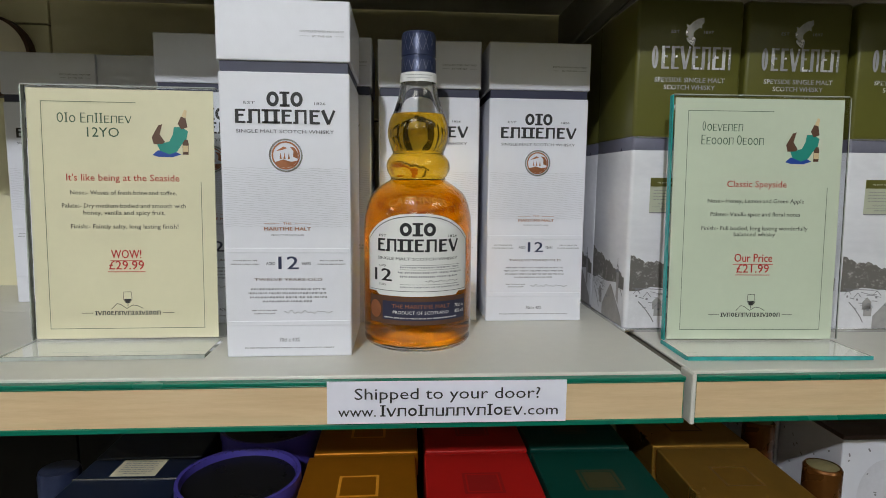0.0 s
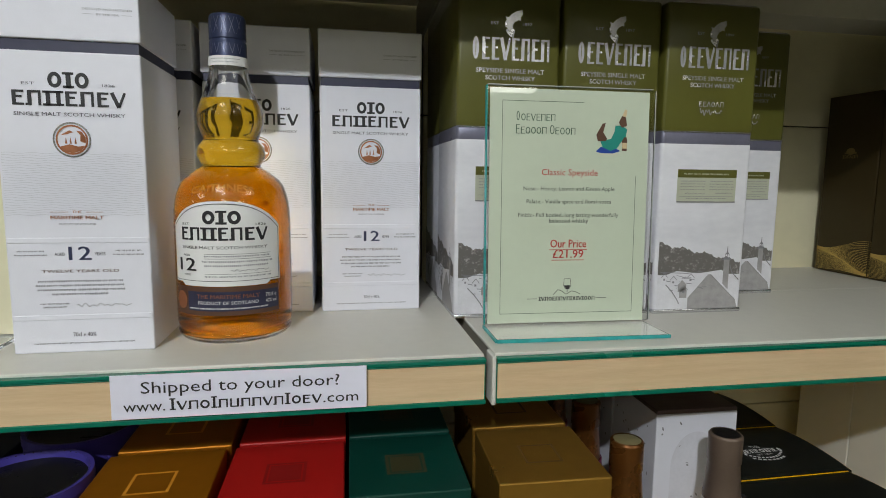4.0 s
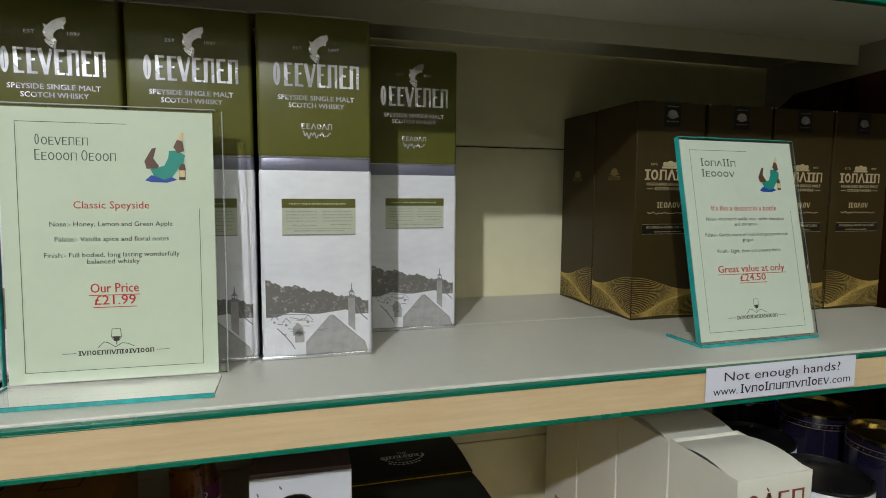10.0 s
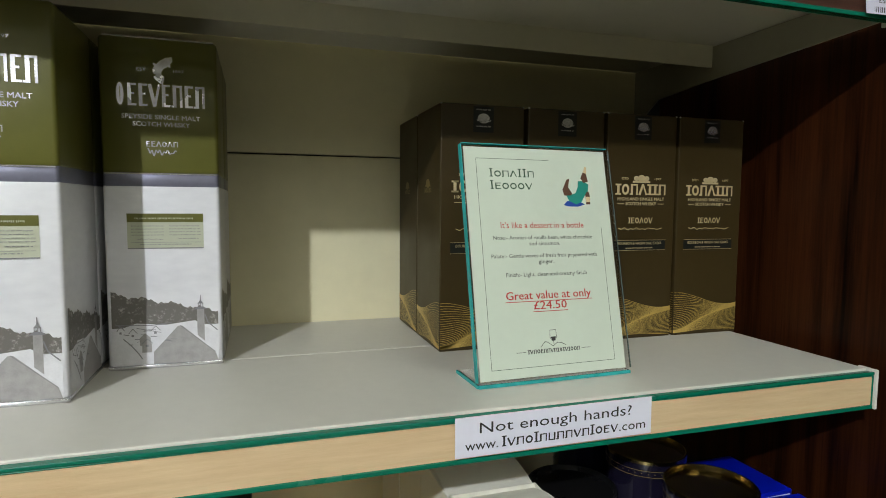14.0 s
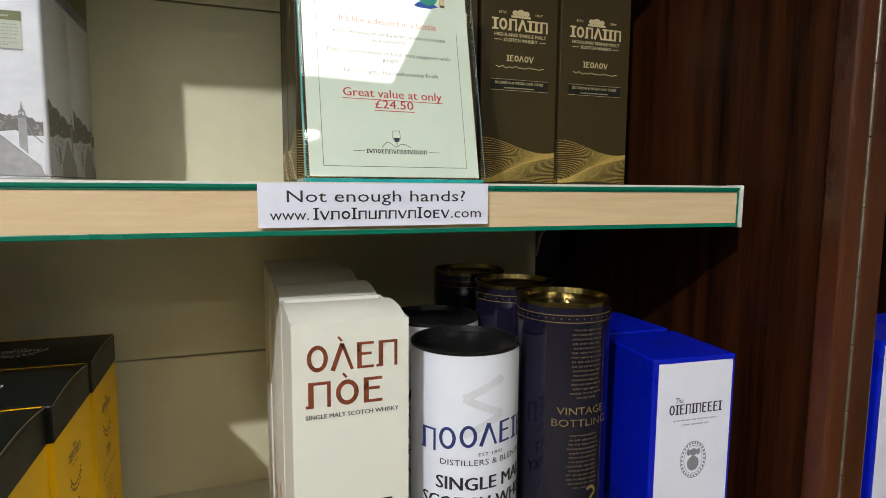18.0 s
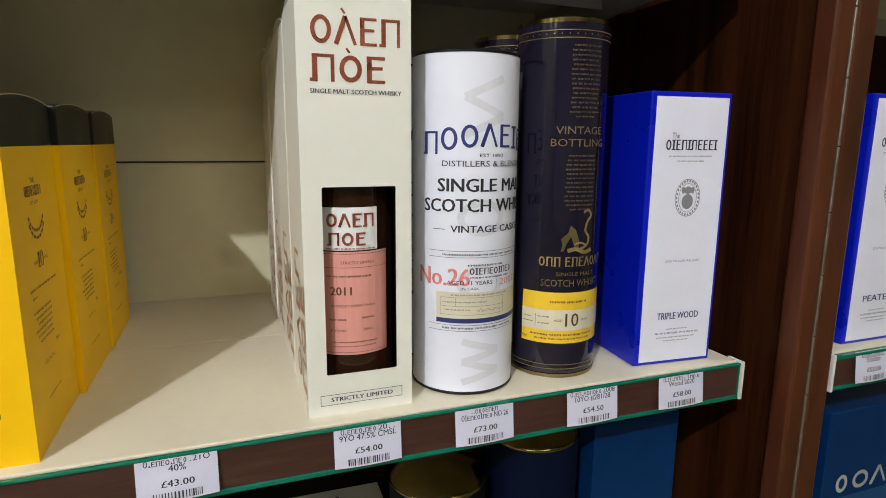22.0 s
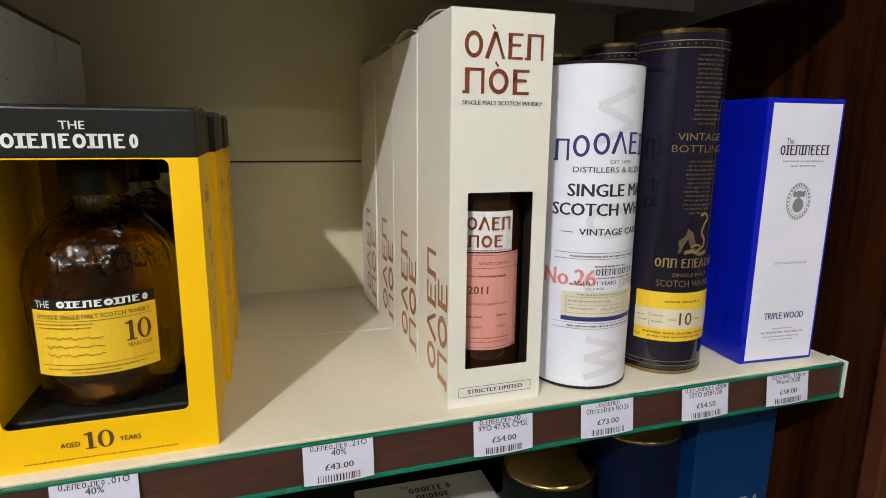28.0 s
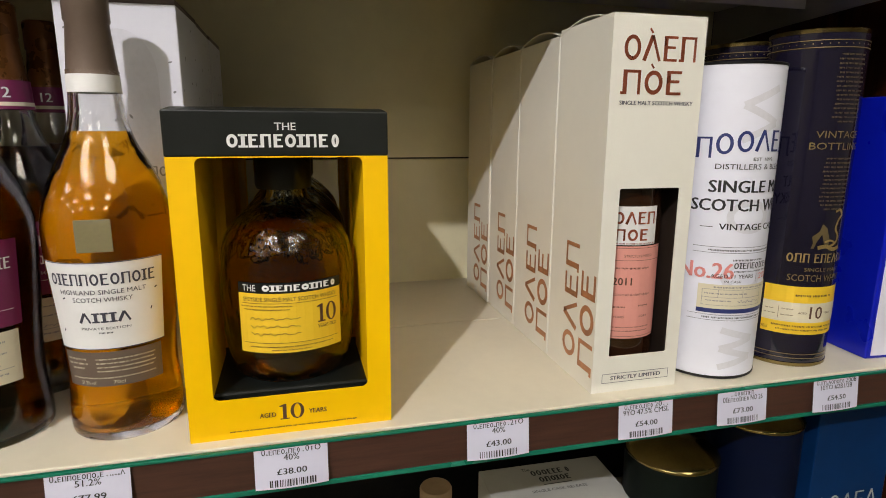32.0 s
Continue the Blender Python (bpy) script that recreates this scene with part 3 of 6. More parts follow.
def shelf(label, x0, x1, yf, top, strip, seam, steel, strip_h=0.0378, ends=(True, True), slim=False):
    """A steel shelf of two trays with a ticket strip along its front edge, end caps and side brackets."""
    ob = empty("shelf", label, "shelf", at=pose((x0 + x1) / 2, yf, top))
    w = (x1 - x0) / 2
    e = 0.0025
    lip, under = (0.0034, -0.0030) if slim else (0.0062, -0.0056)
    b = solid((-w + e, w - e, lip - 0.0002, seam - yf - 0.0013, -0.003, 0), bevel=0.0012)
    merge(b, solid((-w + e, w - e, 0.006, 0.0085, -0.030, -0.002), (-w + e, w - e, seam - yf - 0.004, seam - yf - 0.0015, -0.030, -0.002)))
    part("front_tray", b, steel, ob)
    part("rear_tray", solid((-w + e, w - e, seam - yf + 0.0013, YB - yf - 0.002, -0.003, -0.0004), bevel=0.0012), steel, ob)
    for s in (-1, 1):
        if ends[0 if s < 0 else 1]:
            part("end_cap", solid((s * w - 0.0017, s * w + 0.0017, -0.0034, 0.016, -strip_h - 0.001, 0.0004), bevel=0.0010), CAP, ob, "pale metal end cap")
            br = bmesh.new()
            pts = [(0.010, -0.004), (0.010, -0.034), (0.24, -0.046), (0.33, -0.053), (0.365, -0.075), (YB - yf - 0.003, -0.11), (YB - yf - 0.003, -0.004)]
            f = br.faces.new([br.verts.new((s * (w - 0.004), y, z)) for y, z in pts])
            g = bmesh.ops.extrude_face_region(br, geom=[f])
            bmesh.ops.translate(br, verts=[v for v in g["geom"] if isinstance(v, bmesh.types.BMVert)], vec=(-s * 0.003, 0, 0))
            bmesh.ops.recalc_face_normals(br, faces=br.faces[:])
            part("bracket", br, BRACKET, ob)
    st = part("ticket_strip", solid((-w + e, w - e, 0.0005, lip, -strip_h, -0.0025)), GREEN, ob, "green plastic ticket strip")
    part("strip_insert", solid((-w + e + 0.001, w - e - 0.001, -0.0004, 0.0008, -strip_h + 0.0034, under)), strip, st, "printed wood insert")
    upper = [(-0.0034, -0.0010, -0.0022)] if slim else [(-0.0046, -0.0018, -0.0022), (-0.0062, -0.0050, -0.0014)]
    for za, zb, yo in upper + [(-strip_h - 0.0002, -strip_h + 0.0034, -0.0020)]:
        part("rail", solid((-w + e, w - e, yo, 0.001, za, zb), bevel=0.0005), GREEN, st, "shiny green plastic rail")
    for xa in ((w - e - 0.0012,) if x1 > 1.0 else ()):
        part("strip_end", solid((xa, xa + 0.0012, -0.0014, 0.001, -strip_h + 0.0034, under)), GREEN, st)
    return ob


shelf("cream steel shelf with green ticket strip and birch insert", X0, 0.2140, 0.4055, UP, BIRCH, 0.63, STEEL, ends=(True, False))
shelf("cream steel shelf with green ticket strip and birch insert", 0.2175, 1.2245, 0.4055, UP, BIRCH, 0.616, STEEL)
shelf("cream steel shelf with green ticket strip, dark brown insert", X0, 0.2125, 0.360, LO, WALNUT, 0.60, STEEL_LOW, slim=True)
shelf("cream steel shelf with green ticket strip, dark brown insert", 0.2175, 1.2275, 0.360, LO, WALNUT, 0.59, STEEL_LOW, slim=True)
shelf("cream steel top shelf with green strip, seen from below", X0, 0.2125, 0.400, TOPZ, WALNUT, 0.63, STEEL)
shelf("cream steel top shelf with green strip, seen from below", 0.2175, 1.2195, 0.400, TOPZ, WALNUT, 0.628, STEEL)
shelf("cream steel bottom shelf under the displays", X0, 0.2125, 0.355, THIRD, WALNUT, 0.60, STEEL_LOW)
shelf("cream steel bottom shelf under the displays", 0.2175, 1.2275, 0.355, THIRD, WALNUT, 0.59, STEEL_LOW)
shelf("cream steel shelf of the next cabinet", 1.320, X1 - 0.03, 0.335, LO + 0.004, WALNUT, 0.59, STEEL_LOW)
shelf("cream steel lower shelf of the next cabinet", 1.320, X1 - 0.03, 0.335, THIRD, WALNUT, 0.59, STEEL_LOW)
shelf("cream steel upper shelf of the next cabinet", 1.320, X1 - 0.03, 0.335, UP + 0.02, WALNUT, 0.59, STEEL_LOW)

# ceiling lamps
lamp = None
for i in range(4):
    for j in range(3):
        x, y = -4.14 + 1.8 * i, -0.82 - 1.48 * j
        if lamp is None:
            lamp = empty("ceiling_light", "square white recessed ceiling light panel", "ceiling light", "ceiling lights", at=pose(x, y, CEIL))
            part("lamp_rim", solid((-0.31, 0.31, -0.31, -0.295, -0.012, 0.021), (-0.31, 0.31, 0.295, 0.31, -0.012, 0.021), (-0.31, -0.295, -0.295, 0.295, -0.012, 0.021), (0.295, 0.31, -0.295, 0.295, -0.012, 0.021)), ALU, lamp)
            part("diffuser", solid((-0.294, 0.294, -0.294, 0.294, -0.002, 0.008)), PANEL_GLOW, lamp, "glowing white diffuser")
        else:
            copy_thing(lamp, pose(x, y, CEIL))
for k, (x, y) in enumerate(((SPOT_AT[0], SPOT_AT[1]), (1.28, -1.61))):
    d = empty("downlight", "small round ceiling spotlight", "downlight", "ceiling spotlights", at=pose(x, y, CEIL))
    part("bezel", lathe([(0.075, 0.021), (0.075, 0.004), (0.06, 0.0), (0.055, 0.012), (0.055, 0.021)], 28), ALU, d, smooth=40)
    part("lens", lathe([(0.0, 0.012), (0.052, 0.012), (0.052, 0.018), (0.0, 0.018)], 24), BULB_GLOW, d, "glowing warm lens")


# ---------------------------------------------------------------- printed things: signs, price tickets, display cards
def paper_sign(line, x, w, h, z, yf, tilt=0.0):
    ob = empty("paper_sign", "white paper sign with black print taped to the shelf edge", "sign", "shelf signs", at=pose(x, yf - 0.0042, z, 0, tilt, 0))
    part("sheet", solid((-w / 2, w / 2, 0.0, 0.0004, 0, h)), SIGN_PAPER, ob)
    b = sheet()
    text(b, line, 0.0, h * 0.575, h * 0.265, w * 0.775)
    text(b, "www.", -w * 0.455, h * 0.17, h * 0.24, w * 0.155, align="l")
    marks(b, "ivnoinunnvniokv", -w * 0.285, h * 0.17, h * 0.27, w * 0.60, align="l", weight=0.20, mixed=True)
    text(b, ".com", w * 0.465, h * 0.17, h * 0.24, w * 0.145, align="r")
    part("lettering", b, INK, ob, "black lettering")
    return ob


paper_sign("Shipped to your door?", 0.033, 0.174, 0.0315, 1.3250, 0.4055, 0.25)
paper_sign("Not enough hands?", 0.879, 0.172, 0.0310, 1.3262, 0.4055, -0.2)


def price_ticket(x, lines, price, z=0.9180, h=0.0345, w=0.052, yf=0.360):
    """A curled paper price ticket in the strip; the product's name is a row of plain shapes, the rest is lettered."""
    ob = empty("price_ticket", "white paper price ticket with black print and barcode", "price ticket", "price tickets", at=pose(x, yf - 0.0040, z))
    b = bmesh.new()
    n = 8
    tuck = 0.0296
    def curl(u, z):
        k = min(1.0, z / tuck)
        return -0.0024 * math.cos(u / w * 2.6) * (1 - k) + 0.0022 * k + (0.0014 if z > tuck else 0.0)
    rows = [[b.verts.new((-w / 2 + w * i / n, curl(w * (i / n - 0.5), z), z)) for i in range(n + 1)] for z in (0.0, 0.0090, 0.0180, tuck, tuck + 0.0006, 0.0318)]
    for r0, r1 in zip(rows, rows[1:]):
        for i in range(n):
            b.faces.new((r0[i], r0[i + 1], r1[i + 1], r1[i]))
    t = part("ticket", b, PAPER, ob)
    b = sheet()
    o = 0.0026
    v = 0.0255
    for kind, s, wide in lines:
        if kind == "m":
            marks(b, s[0], -wide / 2, v, h * 0.135, wide * s[2], o, 0.20, "l", 0.0, True)
            if s[1]:
                text(b, s[1], wide / 2, v, h * 0.130, wide * (1 - s[2]) * 0.9, o, "r", bold=0.00012)
        else:
            text(b, s, 0, v, h * 0.130, wide, o, bold=0.00012)
        v -= 0.0049
    text(b, price, 0, h * 0.30, h * 0.13, 0.021, o, bold=0.00025)
    rnd = random.Random(int(x * 1000))
    a = -0.016
    while a < 0.016:
        wd = rnd.choice((0.0004, 0.0007, 0.0011))
        quad(b, [(a, h * 0.04), (a + wd, h * 0.04), (a + wd, h * 0.19), (a, h * 0.19)], o)
        a += wd + rnd.choice((0.0005, 0.0008, 0.0013))
    for q in b.verts:
        q.co.z = min(q.co.z, 0.0316)
        q.co.y = curl(q.co.x, q.co.z) - 0.00025
    part("lettering", b, INK, t, "black print and barcode")
    return ob


price_ticket(0.4275, [("m", ("Oiknnokonoik Aiiia", "", 1.0), 0.046), ("t", "51.2%", 0.016)], "£77.99")
price_ticket(0.560, [("m", ("Oiknkoinks", "10YO", 0.66), 0.042), ("t", "40%", 0.011)], "£38.00")
price_ticket(0.7195, [("m", ("Oiknkoinks", "12YO", 0.66), 0.042), ("t", "40%", 0.011)], "£43.00")
price_ticket(0.8525, [("m", ("Oiknkoinks", "2011", 0.66), 0.042), ("t", "9YO 47.5% CMSL", 0.044)], "£54.00")
price_ticket(0.9500, [("m", ("Nossknkn", "", 1.0), 0.024), ("m", ("Oiknkoinks", "NO 26", 0.66), 0.042)], "£73.00")
price_ticket(1.0540, [("m", ("Oikniaonoks", "2008", 0.70), 0.046), ("t", "10YO #281/28", 0.036)], "£54.50")
price_ticket(1.1520, [("m", ("Oikninkkki", "Triple", 0.60), 0.042), ("t", "Wood 2020", 0.030)], "£58.00")
price_ticket(1.377, [("m", ("Oikninkkki", "", 1.0), 0.036), ("m", ("Kkoiko", "", 1.0), 0.02)], "£52.00", z=0.922, yf=0.335)
price_ticket(1.196, [("m", ("Kokooonk", "", 1.0), 0.036), ("t", "46%", 0.011)], "£56.00", z=1.686, yf=0.400, w=0.05)


def display_card(x, y, z, lean, turn, paper, edge, title, extra, slogan, tasting, price, foot_front, title_w, w=0.149, h=0.210):
    """An A5 price card in an acrylic stand: two sheets with the paper between them and a foot."""
    ob = empty("display_card", f"{'pale green' if paper is not CARDPAPER2 else 'pale cream'} printed price card in a clear acrylic stand", "price card", "display cards", at=pose(x, y, z, 0, 0, turn))
    m = Matrix.Translation((0, 0, 0.0045)) @ Matrix.Rotation(radians(-lean), 4, "X")
    a = w / 2 + 0.0025
    part("back_sheet", solid((-a, a + 0.004, 0.0012, 0.0032, 0, h + 0.002), bevel=0.0003), ACRYL, ob, "clear acrylic sheet", m).visible_shadow = False
    part("edge", solid((-a - 0.0010, -a - 0.0001, -0.0026, 0.0032, 0, h + 0.002)), edge, ob, "acrylic edge, its tint and caught light as colour", m)
    # right and top edges recoloured for the light they catch
    part("edge", solid((a + 0.0042, a + 0.0048, 0.0012, 0.0032, 0, h + 0.002)), ACRYL_EDGE_PALE if foot_front else ACRYL_EDGE_DIM, ob, "acrylic edge, its tint and caught light as colour", m)
    part("edge", solid((-a, a, -0.0026, 0.0032, h + 0.0021, h + 0.0028)), ACRYL_EDGE_PALE if foot_front else edge, ob, "acrylic edge, its tint and caught light as colour", m)
    f0, f1 = (-0.046, 0.003) if foot_front else (-0.003, 0.048)
    part("foot", solid((-a, a, f0, f1, 0.0004, 0.0034), bevel=0.0004), ACRYL_THIN, ob, "clear acrylic foot").visible_shadow = False
    if foot_front:
        part("foot_edge", solid((-a, a, f0 - 0.0012, f0 - 0.0001, 0.0004, 0.0034), (-a - 0.0012, -a - 0.0001, f0, f1, 0.0004, 0.0034)), edge, ob, "acrylic edge, its tint and caught light as colour")
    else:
        part("foot_edge", solid((-a - 0.0012, -a - 0.0001, f0, f1, 0.0004, 0.0034), (-a, a, -0.0042, -0.0032, 0.0004, 0.0034)), edge, ob, "acrylic edge, its tint and caught light as colour")
    card = part("card", solid((-w / 2, w / 2, -0.0004, 0.0004, 0.0005, h)), paper, ob, "printed paper card", m)
    o = 0.00065
    b = sheet()
    outline(b, -w * 0.425, w * 0.425, 0.009, 0.0094, 0.0004, o)
    bar(b, -w * 0.425, -w * 0.425 + 0.0004, 0.009, h - 0.0105, o), bar(b, w * 0.425 - 0.0004, w * 0.425, 0.009, h * 0.64, o)
    bar(b, -w * 0.425, w * 0.08, h - 0.0109, h - 0.0105, o)
    u = -w * 0.345
    v = h * 0.868
    for s in title:
        marks(b, s, u, v, 0.0080, title_w[title.index(s)], o, 0.16, "l", 0.0, True)
        v -= 0.0115
    if extra:
        text(b, extra, -w * 0.185, v, 0.0078, 0.0255, o, "l")
    part("title", b, CARD_GREEN, card, "dark green print", m)
    b = sheet()
    text(b, slogan[0], 0.0, h * 0.640, 0.0056, slogan[1], o)
    part("slogan", b, CARD_RED, card, "red line of print", m)
    for k, s in enumerate(price[0]):
        b = sheet()
        text(b, s, price[1], h * (0.330 - 0.045 * k), 0.0072, price[2][k], o, bold=0.0002)
        bar(b, price[1] - price[2][k] / 2 - 0.001, price[1] + price[2][k] / 2 + 0.001, h * (0.330 - 0.045 * k) - 0.0024, h * (0.330 - 0.045 * k) - 0.0018, o)
        part("price", b, CARD_RED, card, "red underlined print", m)
    prints("tasting_line", [lambda b, q=q: text(b, q[0], q[1], h * q[2], 0.0036, q[3], o) for q in tasting], CARD_BLACK, card, "small black print", m)
    b = sheet()
    marks(b, "ivnoknnvnisivioon", 0.0, h * 0.098, 0.0036, 0.054, o, 0.25)
    bar(b, -0.038, -0.0285, h * 0.106, h * 0.106 + 0.0004, o), bar(b, 0.0285, 0.038, h * 0.106, h * 0.106 + 0.0004, o)
    part("foot_line", b, CARD_BLACK, card, "small black print", m)
    b = sheet()
    stroke(b, [(-0.0135, 0.0258), (-0.009, 0.0305), (-0.006, 0.0298), (-0.001, 0.0262), (0.004, 0.0292), (0.008, 0.0285), (0.0125, 0.0262)], 0.0005, o)
    stroke(b, [(-0.0030, 0.0405), (-0.0035, 0.034), (-0.0015, 0.031), (0.0015, 0.031), (0.0035, 0.034), (0.0030, 0.0405), (-0.0030, 0.0405)], 0.0004, o)
    quad(b, [(-0.0031, 0.0345), (-0.0013, 0.0312), (0.0013, 0.0312), (0.0031, 0.0345)], o)
    bar(b, -0.0003, 0.0003, 0.028, 0.031, o)
    part("glass_drawing", b, CARD_BLACK, card, "drawn glass over hills", m)
    # plain coloured shapes for the shop's emblem
    e, y = w * 0.262, h - 0.0185
    def shape(name, pts, colour, label, lift=0.0):
        b = sheet()
        quad(b, [(e + u, y + v) for u, v in pts], o + lift)
        part(name, b, colour, card, label, m)
    shape("emblem_base", [(-0.0150, -0.0352), (-0.0105, -0.0312), (0.0040, -0.0322), (0.0085, -0.0345), (0.0010, -0.0368), (-0.0100, -0.0366)], BLUE_PRINT, "blue emblem shape", -0.0001)
    shape("emblem", [(-0.0110, -0.0262), (-0.0085, -0.0315), (-0.0010, -0.0345), (0.0050, -0.0322), (0.0090, -0.0262), (0.0130, -0.0225), (0.0145, -0.0150), (0.0090, -0.0115), (0.0030, -0.0118), (0.0022, -0.0175), (-0.0008, -0.0236), (-0.0060, -0.0250)], TEAL, "green emblem shape")
    shape("emblem_accent", [(0.0062, -0.0090), (0.0090, -0.0030), (0.0128, -0.0042), (0.0142, -0.0118), (0.0092, -0.0136)], BROWN_PRINT, "brown emblem shape", 0.0001)
    shape("emblem_tip", [(0.0095, -0.0030), (0.0118, 0.0028), (0.0140, 0.0020), (0.0130, -0.0042)], TAN_PRINT, "tan emblem shape", 0.0001)
    shape("emblem_arm", [(-0.0150, -0.0205), (-0.0095, -0.0105), (-0.0062, -0.0095), (-0.0085, -0.0180), (-0.0045, -0.0240), (-0.0062, -0.0258), (-0.0135, -0.0262)], BROWN_PRINT, "dark emblem shape", 0.0001)
    shape("emblem_flask", [(0.0098, -0.0345), (0.0098, -0.0250), (0.0118, -0.0220), (0.0140, -0.0220), (0.0148, -0.0255), (0.0145, -0.0345)], BROWN_PRINT, "brown emblem shape", 0.0001)
    shape("emblem_ticket", [(0.0100, -0.0322), (0.0100, -0.0270), (0.0145, -0.0270), (0.0144, -0.0322)], TAN_PRINT, "tan emblem shape", 0.0002)
    return ob


display_card(-0.2340, 0.5005, UP, 2.2, 1.0, CARDPAPER2, ACRYL_EDGE_PALE, ["Oio Kniiknkv"], "12YO", ("It's like being at the Seaside", 0.091),
             [("Nose:- Waves of fresh brine and toffee.", 0, 0.585, 0.086), ("Palate:- Dry medium bodied and smooth with", 0, 0.533, 0.100), ("honey, vanilla and spicy fruit.", 0.0, 0.505, 0.066), ("Finish:- Faintly salty, long lasting finish!", 0, 0.450, 0.087)],
             (["WOW!", "£29.99"], 0.0, [0.0245, 0.0285]), True, [0.060])
display_card(0.3065, 0.4800, UP, 2.2, -1.5, CARDPAPER, ACRYL_EDGE, ["Sokvknkn", "Kkooon Okoon"], "", ("Classic Speyside", 0.053),
             [("Nose:- Honey, Lemon and Green Apple", 0, 0.575, 0.086), ("Palate:- Vanilla spice and floral notes", 0, 0.520, 0.080), ("Finish:- Full bodied, long lasting wonderfully", 0, 0.462, 0.095), ("balanced whisky", 0.0, 0.437, 0.037)],
             (["Our Price", "£21.99"], 0.0, [0.034, 0.029]), True, [0.037, 0.056])
display_card(0.9095, 0.462, UP, 12.6, 2.2, CARDPAPER3, ACRYL_EDGE, ["Ionaiin", "Ikooov"], "", ("It's like a dessert in a bottle", 0.087),
             [("Nose:- Aromas of vanilla bean, white chocolate", 0, 0.590, 0.104), ("and cinnamon.", 0.0, 0.563, 0.032), ("Palate:- Gentle waves of fresh fruit peppered with", 0, 0.510, 0.110), ("ginger.", 0.0, 0.483, 0.016), ("Finish:- Light, clean and creamy finish", 0, 0.428, 0.084)],
             (["Great value at only", "£24.50"], 0.0, [0.088, 0.034]), False, [0.047, 0.044])


# ---------------------------------------------------------------- white cartons with a navy band (upper shelf)
def white_carton():
    w, d, h = 0.0985, 0.0985, 0.2755
    ob = empty("whisky_carton", "white textured whisky carton with navy band and black print", "carton", "white whisky cartons")
    part("body", solid((-w / 2, w / 2, 0, d, 0, 0.2225), bevel=0.0012), WHITE_CARD, ob)
    part("lid", solid((-w / 2 - 0.0008, w / 2 + 0.0008, -0.0008, d + 0.0008, 0.2305, h), bevel=0.0012), WHITE_CARD, ob, "white lift-off lid")
    part("band", solid((-w / 2 + 0.0012, w / 2 - 0.0012, 0.0012, d - 0.0012, 0.222, 0.231)), NAVY_CARD, ob, "navy blue band")
    b = sheet()
    marks(b, "oio", 0.0, 0.1968, 0.0112, 0.029, weight=0.26)
    marks(b, "kniiknkv", 0.0, 0.1840, 0.0106, 0.0770, weight=0.24)
    part("lettering", b, INK, ob, "black print")
    prints("print", [lambda b, q=q: text(b, *q) for q in (("SINGLE MALT SCOTCH WHISKY", 0.0, 0.1768, 0.0026, 0.074), ("EST", -0.0265, 0.1985, 0.0019, 0.0085), ("1826", 0.0265, 0.1985, 0.0019, 0.0085),
            ("AGED", -0.0135, 0.0745, 0.0024, 0.007), ("YEARS", 0.014, 0.0745, 0.0024, 0.0075), ("70cl e 40%", 0.0, 0.0125, 0.0032, 0.016), ("PRODUCT OF SCOTLAND", 0.0, 0.0975, 0.0014, 0.025),
)], SLATE_INK, ob, "dark slate print")
    prints("lid_print", [lambda b: text(b, "DISTILLED AND MATURED", 0.029, 0.2520, 0.0015, 0.033, 0.0012), lambda b: (text(b, "BY THE SEA", 0.029, 0.2485, 0.0014, 0.015, 0.0012), bar(b, 0.0125, 0.0195, 0.2491, 0.2493, 0.0012), bar(b, 0.0385, 0.0455, 0.2491, 0.2493, 0.0012))], GREY_INK, ob, "small grey print")
    b = sheet()
    text(b, "12", 0.0, 0.0712, 0.0102, 0.0152, bold=0.0006)
    part("age_print", b, NAVY_BRIGHT, ob, "navy blue numerals")
    b = sheet()
    text(b, "TWELVE YEARS OLD", 0.0, 0.0618, 0.0022, 0.053)
    part("age_line", b, BROWN_PRINT, ob, "brown line of print")
    b = sheet()
    fine(b, -0.033, 0.0775, 0.018, 0.0013), fine(b, -0.033, 0.0745, 0.022, 0.0013), fine(b, 0.034, 0.0775, 0.018, 0.0013), fine(b, 0.034, 0.0745, 0.022, 0.0013)
    block(b, 0.0, 0.0545, 0.068, 4, 0.0033, 0.0017, seed=3)
    fine(b, -0.019, 0.0375, 0.020, 0.0013), fine(b, -0.019, 0.0350, 0.016, 0.0013)
    scrawl(b, -0.004, 0.034, 0.0365, 0.0022)
    fine(b, 0.0, 0.0070, 0.070, 0.0012)
    part("fine_print", b, GREY_INK, ob, "grey fine print")
    b = sheet()
    ring(b, 0, 0.1600, 0.0108, 0.0108, 0.0012, segs=28)
    quad(b, [(-0.0085, 0.1548), (-0.0050, 0.1515), (0.0, 0.1503), (0.0055, 0.1520), (0.0088, 0.1560), (0.0040, 0.1552), (-0.0020, 0.1568)])
    quad(b, [(0.0030, 0.1668), (0.0068, 0.1660), (0.0092, 0.1620), (0.0092, 0.1575), (0.0055, 0.1590), (0.0058, 0.1635)])
    quad(b, [(-0.0075, 0.1632), (-0.0015, 0.1668), (0.0012, 0.1655), (-0.0030, 0.1640)])
    for u in (-0.0048, -0.0018, 0.0015):
        quad(b, [(u, 0.1572), (u + 0.0016, 0.1572), (u + 0.0008, 0.1622)])
    text(b, "THE", 0.0, 0.1065, 0.0017, 0.0065), text(b, "MARITIME MALT", 0.0, 0.1018, 0.0026, 0.036, bold=0.0002), bar(b, -0.018, -0.006, 0.1070, 0.1073), bar(b, 0.006, 0.018, 0.1070, 0.1073)
    part("roundel", b, COPPER, ob, "copper foil roundel")
